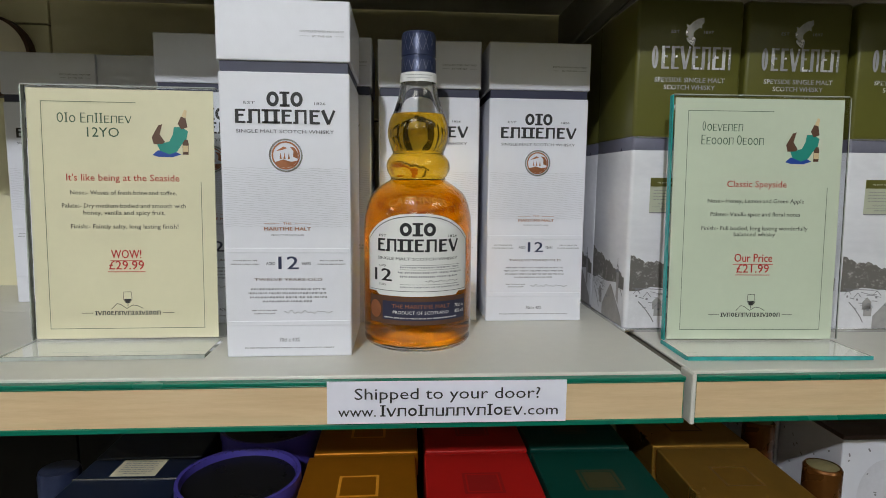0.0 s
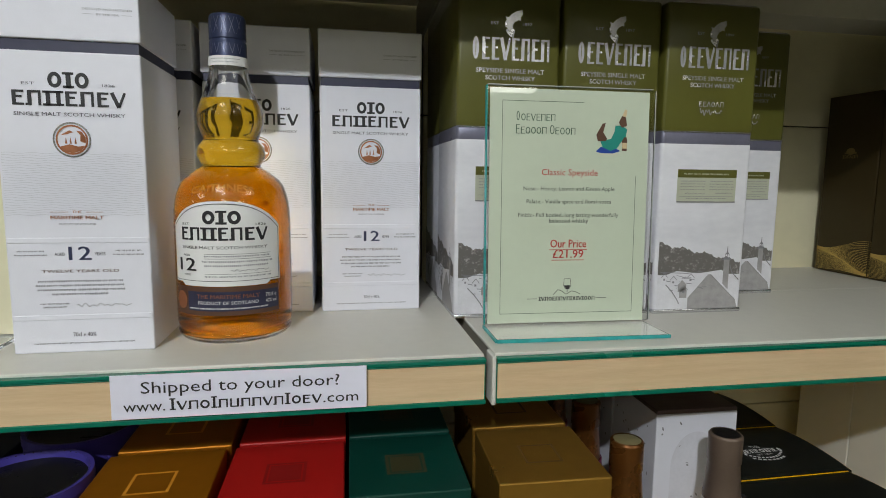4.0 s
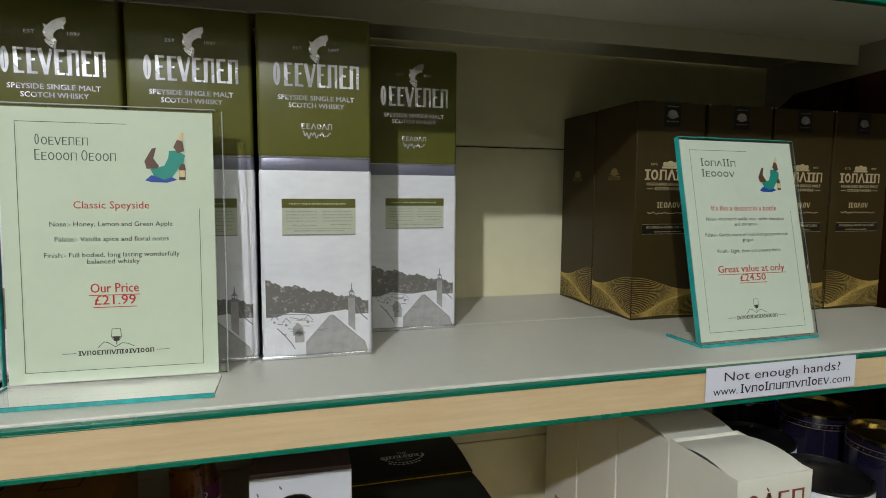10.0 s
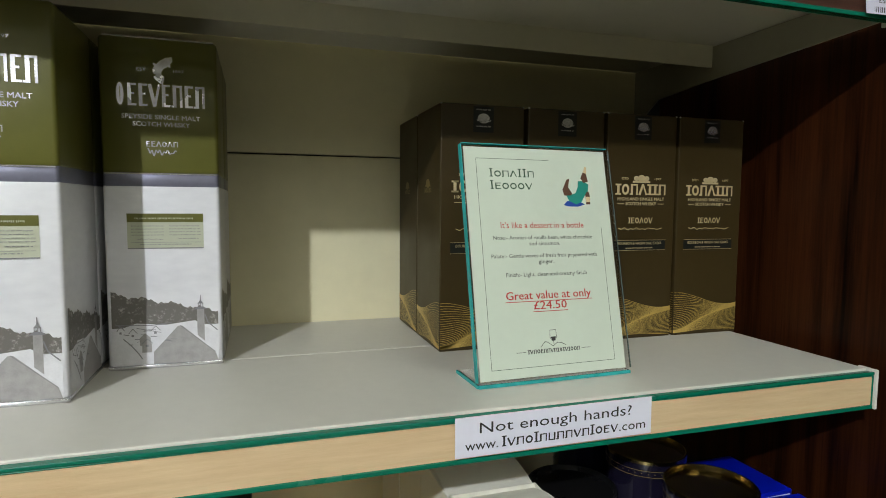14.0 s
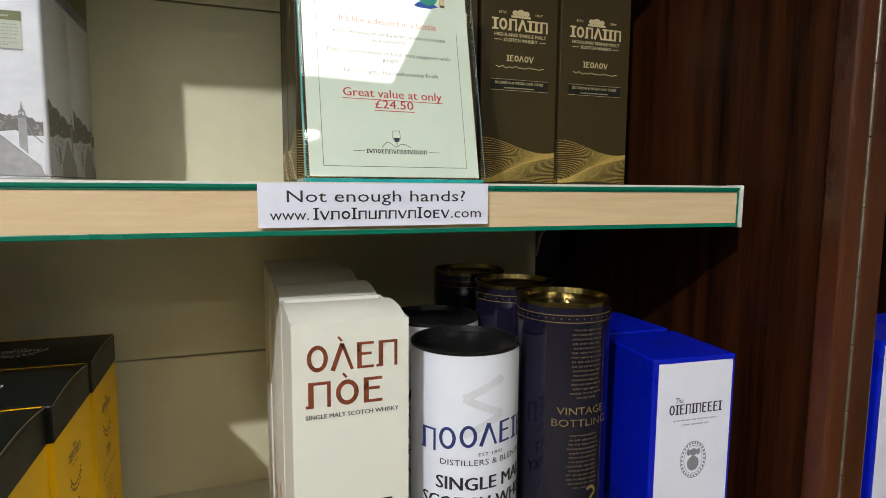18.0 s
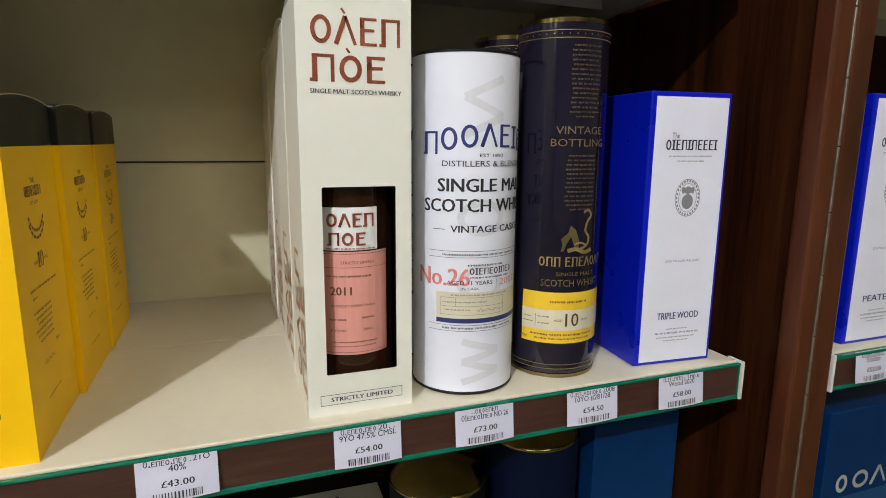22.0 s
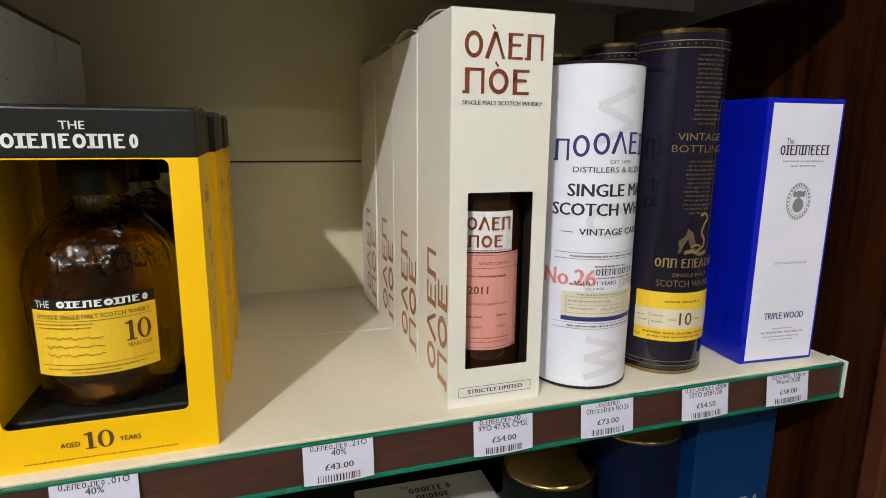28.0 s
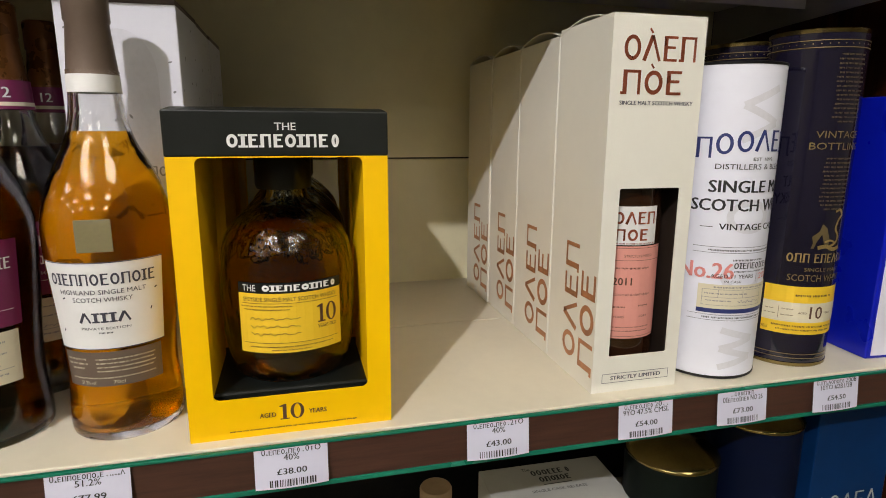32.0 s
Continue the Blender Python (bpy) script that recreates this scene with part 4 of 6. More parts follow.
    for v in (0.0840, 0.0255):
        part("emboss", solid((-w / 2 + 0.0010, w / 2 - 0.0010, -0.0006, 0.0006, v, v + 0.0040), bevel=0.0005), WHITE_CARD, ob, "embossed ridge")
    b = sheet()
    ring(b, 0, 0.1600, 0.0128, 0.0128, 0.0012, segs=28)
    part("roundel_rim", b, SILVER, ob, "silver foil rim")
    b = sheet()
    for k in range(26):
        v = 0.1500 - 0.0018 * k
        stroke(b, [(-w / 2 + 0.002 + (w - 0.004) * i / 40, v + 0.0004 * math.sin(i * 0.9 + k * 0.7)) for i in range(41)], 0.00028, OFF * 0.7)
    part("wave_pattern", b, WAVE_GREY, ob, "faint embossed wave lines")
    return ob


carton = white_carton()
carton.matrix_basis = pose(-0.0903, 0.4585, UP, 0, 0, 0.4)
for x, y, r in ((0.1332, 0.5715, 0.3), (0.0255, 0.5735, -0.4), (-0.0800, 0.568, 1.0), (-0.1815, 0.571, 0.3), (-0.386, 0.675, 0.6), (-0.286, 0.678, -0.3)):
    copy_thing(carton, pose(x, y, UP, 0, 0, r))


# ---------------------------------------------------------------- bottles
def bottle(name, label, profile, fill, liquid, wall=0.0036, glass=None, segs=56, base=0.0):
    """Glass with a wall, and the spirit in it up to the fill height."""
    ob = empty(name, label, "bottle")
    prof = spline(profile, 5)
    inner = [(max(0.0, r - wall), max(z, base + 0.0055 + 0.006 * (1 - r / 0.05))) for r, z in prof if r > wall + 0.001]
    shell = [(0.0, 0.002)] + [p for p in prof] + list(reversed(inner)) + [(0.018, base + 0.0105), (0.0, base + 0.0130)]
    g = part("glass", lathe(shell, segs), glass or GLASS, ob, "clear glass", smooth=60)
    g.visible_shadow = False
    liq = [(0.0, base + 0.0132), (0.018, base + 0.0107)] + [(r + 0.0003, z) for r, z in inner if z < fill] + [(max(r for r, z in inner if abs(z - fill) < 0.012) * 0.0 + [r for r, z in inner if z >= fill][0] + 0.0003, fill), (0.0, fill)]
    part("spirit", lathe(liq, segs), liquid, ob, "amber whisky", smooth=60)
    return ob


def squash(b):
    """The lower part of the arched label is shortened by a fifth."""
    for v in b.verts:
        v.co.z = v.co.z if v.co.z > 0.085 else 0.085 - (0.085 - v.co.z) * 0.80
    return b


def lift(b):
    for v in b.verts:
        v.co.z = 0.0265 + (v.co.z - 0.0205) * 1.237
    return b


def bulbed_bottle():
    ob = bottle("whisky_bottle", "clear whisky bottle with bulbed neck, amber spirit and navy cap",
                [(0.036, 0.0), (0.0432, 0.0025), (0.0462, 0.0075), (0.0455, 0.0115), (0.0466, 0.0165), (0.0468, 0.04), (0.0468, 0.085), (0.0466, 0.105), (0.0450, 0.120), (0.0400, 0.134), (0.0300, 0.143), (0.0236, 0.1475),
                 (0.0250, 0.1515), (0.0272, 0.157), (0.0262, 0.164), (0.0220, 0.1700), (0.0236, 0.1755), (0.0261, 0.1855), (0.0252, 0.196), (0.0208, 0.2075), (0.0176, 0.217), (0.0156, 0.227), (0.0147, 0.2385)], 0.2035, WHISKY, base=0.0010)
    part("collar", lathe([(0.0151, 0.2305), (0.0158, 0.2305), (0.0154, 0.2383), (0.0147, 0.2383)], 40), WHITE_LABEL, ob, "white paper collar", smooth=40)
    c = part("cap", lathe([(0.0140, 0.2383), (0.0148, 0.2383), (0.0146, 0.2505), (0.0139, 0.2515), (0.0139, 0.2525), (0.0146, 0.2532), (0.0143, 0.2705), (0.0132, 0.2727), (0.0, 0.2732)], 40), NAVY_FOIL, ob, "dark navy foil cap", smooth=40)
    b = sheet()
    for k in range(5):
        u = -0.012 + 0.006 * k
        stroke(b, [(u - 0.0022, 0.2485), (u, 0.2405), (u + 0.0022, 0.2485)], 0.0005)
        stroke(b, [(u - 0.0022, 0.2565), (u, 0.2635), (u + 0.0022, 0.2565)], 0.0005)
        stroke(b, [(u - 0.0022, 0.2700), (u, 0.2635), (u + 0.0022, 0.2700)], 0.0005)
    part("cap_pattern", b, FOIL_MARK, c, "embossed pattern", bend=0.0147)
    b = sheet()
    fine(b, 0, 0.2352, 0.024, 0.0009), fine(b, 0, 0.2328, 0.020, 0.0009)
    part("collar_print", b, GREY_INK, ob, bend=0.0159)
    b = sheet()
    text(b, "CAITHNESS", 0.0, 0.1245, 0.0058, 0.050, 0.0, arc=0.003)
    for v in b.verts:
        a, r = v.co.x / 0.044, 0.0455 - 0.42 * (v.co.z - 0.1215) + 0.0004
        v.co.x, v.co.y = r * math.sin(a), -r * math.cos(a)
    part("raised_lettering", b, RAISED, ob, "raised glass lettering").visible_shadow = False
    R = 0.0474
    b = bmesh.new()
    n, hw = 28, 0.0478
    top = lambda t: 0.1195 - 0.020 * abs(t) ** 2.6
    lo = [b.verts.new((hw * (2 * i / n - 1), 0, 0.0455 - (0.0035 if 0.12 < i / n < 0.88 else 0.0))) for i in range(n + 1)]
    hi = [b.verts.new((hw * (2 * i / n - 1), 0, top(2 * i / n - 1))) for i in range(n + 1)]
    for i in range(n):
        b.faces.new((lo[i], lo[i + 1], hi[i + 1], hi[i]))
    lab = part("label", squash(b), WHITE_LABEL, ob, "arched white paper label", bend=R, smooth=30)
    b = sheet()
    marks(b, "oio", 0.0, 0.1010, 0.0110, 0.031, weight=0.27), marks(b, "kniiknkv", 0.0, 0.0880, 0.0105, 0.0720, weight=0.25)
    pts = [(0.0462 * (2 * i / n - 1), top(2 * i / n - 1) - 0.0022) for i in range(n + 1)]
    stroke(b, pts, 0.0005), stroke(b, [(-0.0462, 0.047), (-0.0462, 0.0975)], 0.0005), stroke(b, [(0.0462, 0.047), (0.0462, 0.0975)], 0.0005), bar(b, -0.0462, 0.0462, 0.0472, 0.0477)
    text(b, "12", -0.0305, 0.0575, 0.0130, 0.0170, bold=0.0008)
    text(b, "AGED", -0.0305, 0.0725, 0.0020, 0.007), text(b, "YEARS", -0.0305, 0.0525, 0.0020, 0.007)
    text(b, "SINGLE MALT SCOTCH WHISKY", 0.0, 0.0800, 0.0030, 0.070)
    text(b, "EST", -0.0300, 0.1000, 0.0020, 0.0075), text(b, "1826", 0.0300, 0.1000, 0.0020, 0.0085)
    bar(b, -0.014, 0.038, 0.0748, 0.0751), bar(b, -0.014, 0.038, 0.0700, 0.0703), bar(b, -0.014, 0.038, 0.0545, 0.0548)
    scrawl(b, 0.006, 0.036, 0.0580, 0.0018)
    part("label_print", squash(b), INK, lab, "black print", bend=R)
    b = sheet()
    fine(b, 0.012, 0.0718, 0.052, 0.0019), fine(b, 0.012, 0.0662, 0.056, 0.0022), fine(b, 0.012, 0.0620, 0.052, 0.0022), fine(b, 0.012, 0.0512, 0.052, 0.0017)
    part("fine_print", squash(b), GREY_INK, lab, "small grey print", bend=R)
    b = sheet()
    bar(b, -0.0455, 0.0455, 0.0205, 0.0395)
    low = part("lower_label", lift(b), BROWN_PRINT, ob, "copper brown lower label", bend=R)
    b = sheet()
    bar(b, -0.030, 0.044, 0.0235, 0.0365, OFF * 2)
    part("lower_band", lift(b), NAVY_CARD, low, "navy blue panel", bend=R)
    b = sheet()
    disc(b, -0.0375, 0.0300, 0.0062, 0.0062, OFF * 2.4), text(b, "THE MARITIME MALT", 0.003, 0.0320, 0.0026, 0.048, OFF * 3)
    part("lower_roundel", lift(b), COPPER, low, "copper roundel", bend=R)
    b = sheet()
    text(b, "PRODUCT OF SCOTLAND", 0.003, 0.0280, 0.0022, 0.046, OFF * 3), fine(b, 0.003, 0.0248, 0.062, 0.0011, OFF * 3)
    text(b, "70cl e", 0.037, 0.0315, 0.0026, 0.010, OFF * 3), text(b, "40% vol", 0.037, 0.0275, 0.0026, 0.010, OFF * 3)
    part("lower_print", lift(b), WHITE_LABEL, low, "white print", bend=R)
    for child in ob.children_recursive:
        child.data.transform(Matrix.Diagonal((1.0, 1.0, 0.968, 1.0)))
    return ob


bulbed = bulbed_bottle()
[c for c in bulbed.children if c.name.startswith("spirit")][0].visible_shadow = False
bulbed.matrix_basis = pose(0.0130, 0.5030, UP, 0, 0, -1.5)


# ---------------------------------------------------------------- olive and white tins with a printed landscape
def olive_tin():
    w, d, h = 0.0990, 0.0960, 0.3060
    ob = empty("whisky_tin", "olive and white whisky tin printed with a grey landscape", "tin", "olive whisky tins")
    def shellbox(z0, z1, g=0.0):
        return solid((-w / 2 - g, w / 2 + g, -g, d + g, z0, z1), bevel=0.0035, segs=3)
    part("body", shellbox(0.003, 0.1735), TIN_WHITE, ob, "silvery white lower half", smooth=50)
    part("band", solid((-w / 2 + 0.0004, w / 2 - 0.0004, 0.0004, d - 0.0004, 0.165, 0.186), bevel=0.003), TIN_BAND, ob, "violet grey metal band", smooth=50)
    part("upper_body", shellbox(0.1825, h), OLIVE, ob, "olive green upper half", smooth=50)
    part("base_rim", solid((-w / 2 - 0.0006, w / 2 + 0.0006, -0.0006, d + 0.0006, 0.0, 0.0045), bevel=0.0015), SILVER, ob, "silver rolled rim", smooth=50)
    part("top_rim", solid((-w / 2 + 0.003, w / 2 - 0.003, 0.003, d - 0.003, h - 0.001, h + 0.0012), bevel=0.0008), SILVER, ob, "silver rolled rim")
    part("edge_highlight", solid((-w / 2 + 0.002, w / 2 - 0.002, -0.0005, 0.001, 0.1826, 0.1836)), SILVER, ob)
    for m, wide in ((None, w), (Matrix.Translation((-w / 2, d / 2, 0)) @ LEFT, d), (Matrix.Translation((w / 2, d / 2, 0)) @ Matrix.Rotation(radians(90), 4, "Z"), d)):
        a = wide / 2 - 0.0036
        rnd = random.Random(5)
        b = sheet()
        n = 80
        for i in range(n):
            u0, u1 = -a + 2 * a * i / n, -a + 2 * a * (i + 1) / n
            def ridge(u):
                s = (u + a) / (2 * a)
                return 0.0725 - 0.0195 * s + 0.0014 * math.sin(s * 23 + 1) + 0.0007 * math.sin(s * 71) + 0.0005 * math.sin(s * 137 + 2)
            quad(b, [(u0, 0.040), (u1, 0.040), (u1, ridge(u1)), (u0, ridge(u0))])
        part("printed_hillside", b, TREES, ob, "printed grey wooded hillside", m)
        b = sheet()
        quad(b, [(-a, 0.0045), (a, 0.0045), (a, 0.030), (a * 0.55, 0.0445), (0.0, 0.0415), (-a * 0.55, 0.044), (-a, 0.037)], OFF * 1.5)
        part("printed_ground", b, ROOF, ob, "printed pale roofs", m)
        b = sheet()
        quad(b, [(-a * 0.25, 0.0045), (a * 0.99, 0.0045), (a * 0.93, 0.013), (a * 0.30, 0.0400), (a * 0.22, 0.0400), (-a * 0.25, 0.016)], OFF * 2)
        quad(b, [(-a * 0.50, 0.0225), (-a * 0.30, 0.0225), (-a * 0.30, 0.0300), (-a * 0.40, 0.0345), (-a * 0.50, 0.0300)], OFF * 2)
        quad(b, [(a * 0.59, 0.030), (a * 0.73, 0.024), (a * 0.73, 0.0550), (a * 0.59, 0.0550)], OFF * 1.8)
        quad(b, [(-a * 0.46, 0.0160), (-a * 0.28, 0.0160), (-a * 0.28, 0.0240), (-a * 0.37, 0.0285), (-a * 0.46, 0.0240)], OFF * 2)
        part("printed_gable", b, GABLE, ob, "printed grey gable wall", m)
        b = sheet()
        quad(b, [(a * 0.53, 0.0550), (a * 0.79, 0.0550), (a * 0.72, 0.0575), (a * 0.60, 0.0575)], OFF * 2.5)
        quad(b, [(a * 0.60, 0.0605), (a * 0.72, 0.0605), (a * 0.675, 0.0630), (a * 0.665, 0.0690), (a * 0.655, 0.0690), (a * 0.645, 0.0630)], OFF * 2.5)
        for u in (0.61, 0.66, 0.70):
            bar(b, a * u, a * u + 0.0006, 0.0572, 0.0608, OFF * 2.5)
        rnd = random.Random(8)
        for k in range(16):
            u, v = rnd.uniform(-0.95, 0.10), rnd.uniform(0.024, 0.043)
            stroke(b, [(a * u, v), (a * (u + rnd.uniform(0.05, 0.16)), v + rnd.uniform(-0.0012, 0.0008))], rnd.uniform(0.0003, 0.0008), OFF * 2.5)
        stroke(b, [(-a * 0.80, 0.0300), (-a * 0.66, 0.0235), (-a * 0.52, 0.0150), (-a * 0.46, 0.0100)], 0.0010, OFF * 2.5)
        stroke(b, [(a * 0.26, 0.0403), (a * 0.93, 0.0130)], 0.0006, OFF * 2.5), stroke(b, [(a * 0.74, 0.050), (a * 0.80, 0.042), (a * 0.98, 0.034)], 0.0010, OFF * 2.5)
        for k, (u, v, s) in enumerate(((-0.36, 0.0245, 0.10), (-0.62, 0.0345, 0.08), (-0.20, 0.0365, 0.09), (-0.84, 0.0375, 0.07))):
            stroke(b, [(a * (u - s), v), (a * u, v + 0.0045), (a * (u + s), v)], 0.0006, OFF * 2.5), bar(b, a * (u - s * 0.35), a * (u + s * 0.2), v - 0.0030, v - 0.0010, OFF * 2.5)
        stroke(b, [(-a * 0.93, 0.043), (-a * 0.3, 0.0415), (a * 0.1, 0.0435)], 0.0006, OFF * 2.5), stroke(b, [(-a * 0.55, 0.0395), (-a * 0.1, 0.0345)], 0.0005, OFF * 2.5)
        part("printed_tower", b, GREY_INK, ob, "printed dark tower roof and gutters", m)
    b = sheet()
    bar(b, -0.0305, 0.0345, 0.1145, 0.1465)
    tag = part("label", b, LABEL_OLIVE, ob, "sage green paper label")
    b = sheet()
    bar(b, -0.0305, 0.0345, 0.1385, 0.1465, OFF * 2)
    part("label_head", b, OLIVE, tag, "olive heading bar")
    b = sheet()
    fine(b, 0.002, 0.1412, 0.052, 0.0018, OFF * 3)
    part("heading_print", b, LABEL_OLIVE, tag)
    b = sheet()
    bar(b, -0.0305, 0.0345, 0.1137, 0.1147, OFF * 2)
    for k in range(4):
        fine(b, -0.0135, 0.1345 - 0.0028 * k, 0.027, 0.0010, OFF * 2, k), fine(b, 0.0185, 0.1345 - 0.0028 * k, 0.027, 0.0010, OFF * 2, k + 9)
    scrawl(b, -0.022, 0.000, 0.1225, 0.0012, off=OFF * 2), fine(b, 0.021, 0.1225, 0.018, 0.0012, OFF * 2), fine(b, 0.002, 0.1172, 0.044, 0.0012, OFF * 2), bar(b, -0.028, 0.032, 0.1195, 0.1198, OFF * 2)
    part("label_print", b, GREY_INK, tag, "small dark print")
    b = sheet()
    marks(b, "skkvknkn", 0.001, 0.2445, 0.0200, 0.0770, OFF * 2, weight=0.30)
    text(b, "SPEYSIDE SINGLE MALT", 0.001, 0.2330, 0.0040, 0.066, OFF * 1.5, bold=0.0002), text(b, "SCOTCH WHISKY", 0.001, 0.2265, 0.0040, 0.048, OFF * 1.5, bold=0.0002)
    marks(b, "kkaoan", 0.001, 0.2080, 0.0048, 0.0275, OFF * 1.5), scrawl(b, -0.011, 0.013, 0.2030, 0.0045, 0.0010, OFF * 1.5, 4)
    text(b, "EST", -0.0145, 0.2760, 0.0026, 0.0075, OFF * 1.5), text(b, "1897", 0.0165, 0.2760, 0.0026, 0.0090, OFF * 1.5)
    quad(b, [(0.0058, 0.2887), (0.0112, 0.2899), (0.0117, 0.2860), (0.0096, 0.2833), (0.0099, 0.2803), (0.0076, 0.2810), (0.0040, 0.2788), (0.0022, 0.2762), (0.0022, 0.2735), (0.0045, 0.2713), (0.0031, 0.2642), (-0.0001, 0.2663), (-0.0032, 0.2690), (-0.0044, 0.2713), (-0.0023, 0.2731), (-0.0048, 0.2744), (-0.0051, 0.2780), (-0.0037, 0.2806), (-0.0048, 0.2839), (-0.0019, 0.2828), (0.0013, 0.2860)], OFF * 2)
    part("lettering", b, SILVER_INK, ob, "raised silver print")
    return ob


tin = olive_tin()
tin.matrix_basis = pose(0.2590, 0.5240, UP, 0, 0, 0.2)
for x, y, r in ((0.3610, 0.5220, 0.0), (0.4638, 0.5170, -0.3), (0.5716, 0.6015, 0.2), (0.2600, 0.6210, -0.3), (0.3620, 0.6190, 0.2), (0.4640, 0.6150, 0.0), (0.5715, 0.6985 - 0.012, 0.4)):
    copy_thing(tin, pose(x, y, UP, 0, 0, r))


# ---------------------------------------------------------------- chocolate-brown cartons with gold wave lines
def brown_carton():
    w, d, h = 0.0945, 0.0905, 0.2620
    ob = empty("whisky_carton", "chocolate brown whisky carton with gold print and wave lines", "carton", "brown whisky cartons")
    part("body", solid((-w / 2, w / 2, 0, d, 0, h), bevel=0.0010), CHOC, ob)
    for x in (-w / 2 + 0.0008, w / 2 - 0.0008):
        part("worn_corner", solid((x - 0.0010, x + 0.0010, -0.0003, 0.0018, h - 0.0016, h + 0.0003), bevel=0.0006, segs=1), WHITE_LABEL, ob, "worn white corner")
    def waves(b, wide, mirrored):
        """Fine lines that fan out at one edge and gather along a rising ridge."""
        n = 40
        for k in range(n):
            x = 2 * k / (n - 1) - 1
            pts = []
            for i in range(29):
                u = i / 28
                top = 0.0435 + 0.0095 * math.cos(2 * math.pi * (u - 0.10) * 0.70) - 0.0020 * math.sin(2 * math.pi * u)
                low = 0.0030 + 0.0022 * math.sin(math.pi * u) ** 2
                q = 0.06 + 0.80 * u * u * (3 - 2 * u)
                g = q + (1 - q) * x ** 1.25 if x > 0 else q - q * (-x) ** 1.25
                pts.append((((1 - u if mirrored else u) - 0.5) * wide * 0.985, low + (top - low) * g))
            stroke(b, pts if not mirrored else pts[::-1], 0.00042)
    b = sheet()
    waves(b, w, False)
    part("wave_pattern", b, WAVE_GOLD, ob, "fine gold wave lines")
    b = sheet()
    waves(b, d, True)
    part("wave_pattern", b, WAVE_GOLD, ob, "fine gold wave lines", Matrix.Translation((-w / 2, d / 2, 0)) @ LEFT)
    b = sheet()
    marks(b, "ionaiin", 0.0, 0.1695, 0.0125, 0.0700, weight=0.25)
    part("lettering", b, GOLD_PALE, ob, "pale gold print")
    b = sheet()
    text(b, "HIGHLAND SINGLE MALT", 0.0, 0.1630, 0.0036, 0.064, bold=0.0002), text(b, "SCOTCH WHISKY", 0.0, 0.1575, 0.0036, 0.042, bold=0.0002)
    bar(b, -0.032, -0.0235, 0.1588, 0.1594), bar(b, 0.0235, 0.032, 0.1588, 0.1594)
    text(b, "ESTD", -0.0225, 0.1870, 0.0026, 0.009), text(b, "1897", 0.0225, 0.1870, 0.0026, 0.009)
    for dx, rr in ((-0.007, 0.0036), (0.0, 0.0052), (0.007, 0.0036)):
        disc(b, dx, 0.1885, rr, rr * 0.8)
    bar(b, -0.012, 0.012, 0.1835, 0.1858)
    part("fine_print", b, GOLD_PALE, ob, "pale gold fine print")
    b = sheet()
    marks(b, "ikoaov", 0.0, 0.1365, 0.0066, 0.034), scrawl(b, -0.030, 0.030, 0.1300, 0.0020, 0.0007, seed=8)
    bar(b, -0.036, 0.036, 0.1165, 0.1168), bar(b, -0.036, 0.036, 0.1047, 0.1050)
    text(b, "BOURBON & VIRGIN OAK CASKS", 0.0, 0.1115, 0.0030, 0.060), fine(b, 0.0, 0.1068, 0.038, 0.0014)
    part("cask_print", b, GOLD_PALE, ob, "gold print")
    b = sheet()
    bar(b, -0.036, 0.036, 0.1050, 0.1165, OFF * 0.5)
    part("cask_band", b, BLACK_CARD, ob, "black band behind the cask print")
    b = sheet()
    bar(b, -0.0115, 0.0115, 0.2330, 0.2600)
    plate = part("crest_plate", b, BLACK_CARD, ob, "black crest panel")
    b = sheet()
    fine(b, 0.0, 0.2560, 0.016, 0.0016, OFF * 2), disc(b, 0.0, 0.2475, 0.0068, 0.0052, OFF * 2), scrawl(b, -0.008, 0.008, 0.2455, 0.003, 0.0008, OFF * 3), fine(b, 0, 0.2385, 0.016, 0.0015, OFF * 2)
    part("crest", b, SILVER, plate, "silver crest")
    b = sheet()
    marks(b, "ionaiin", 0.0, 0.1700, 0.0048, 0.026), disc(b, 0, 0.180, 0.0075, 0.005), bar(b, -0.010, 0.010, 0.1765, 0.1785)
    part("side_crest", b, TUBE_GOLD, ob, "dim gold crest", Matrix.Translation((-w / 2, d / 2, 0)) @ LEFT)
    return ob


brown = brown_carton()
brown.matrix_basis = pose(0.8845, 0.5850, UP, 0, 0, 0.3)
for x, y, r in ((0.9840, 0.5845, 0.0), (1.0825, 0.5840, 0.4), (1.1805, 0.5835, 0.0), (0.8840, 0.6775, -0.2)):
    copy_thing(brown, pose(x, y, UP, 0, 0, r))


# ---------------------------------------------------------------- lower shelf: tall cream cartons with a window
def window_front(w, h, u0, u1, v0, v1, t, rad=0.0):
    """A front panel of card with an opening, its corners rounded by rad, as one connected frame."""
    bm = bmesh.new()
    outer = [bm.verts.new((u, 0, v)) for u, v in ((-w / 2, 0), (w / 2, 0), (w / 2, h), (-w / 2, h))]
    n = 5 if rad else 0
    arcs = []
    for k, (cu, cv, su, sv) in enumerate(((u0, v0, 1, 1), (u1, v0, -1, 1), (u1, v1, -1, -1), (u0, v1, 1, -1))):
        a0 = radians(180 + 90 * k)
        arcs.append([bm.verts.new((cu + su * rad + rad * math.cos(a0 + radians(90) * i / max(1, n)), 0, cv + sv * rad + rad * math.sin(a0 + radians(90) * i / max(1, n)))) for i in range(n + 1)])
    faces = []
    for k in range(4):
        j = (k + 1) % 4
        faces.append(bm.faces.new((outer[k], outer[j], arcs[j][0], arcs[k][-1])))
        for p, q in zip(arcs[k], arcs[k][1:]):
            faces.append(bm.faces.new((outer[k], q, p)))
    g = bmesh.ops.extrude_face_region(bm, geom=faces)
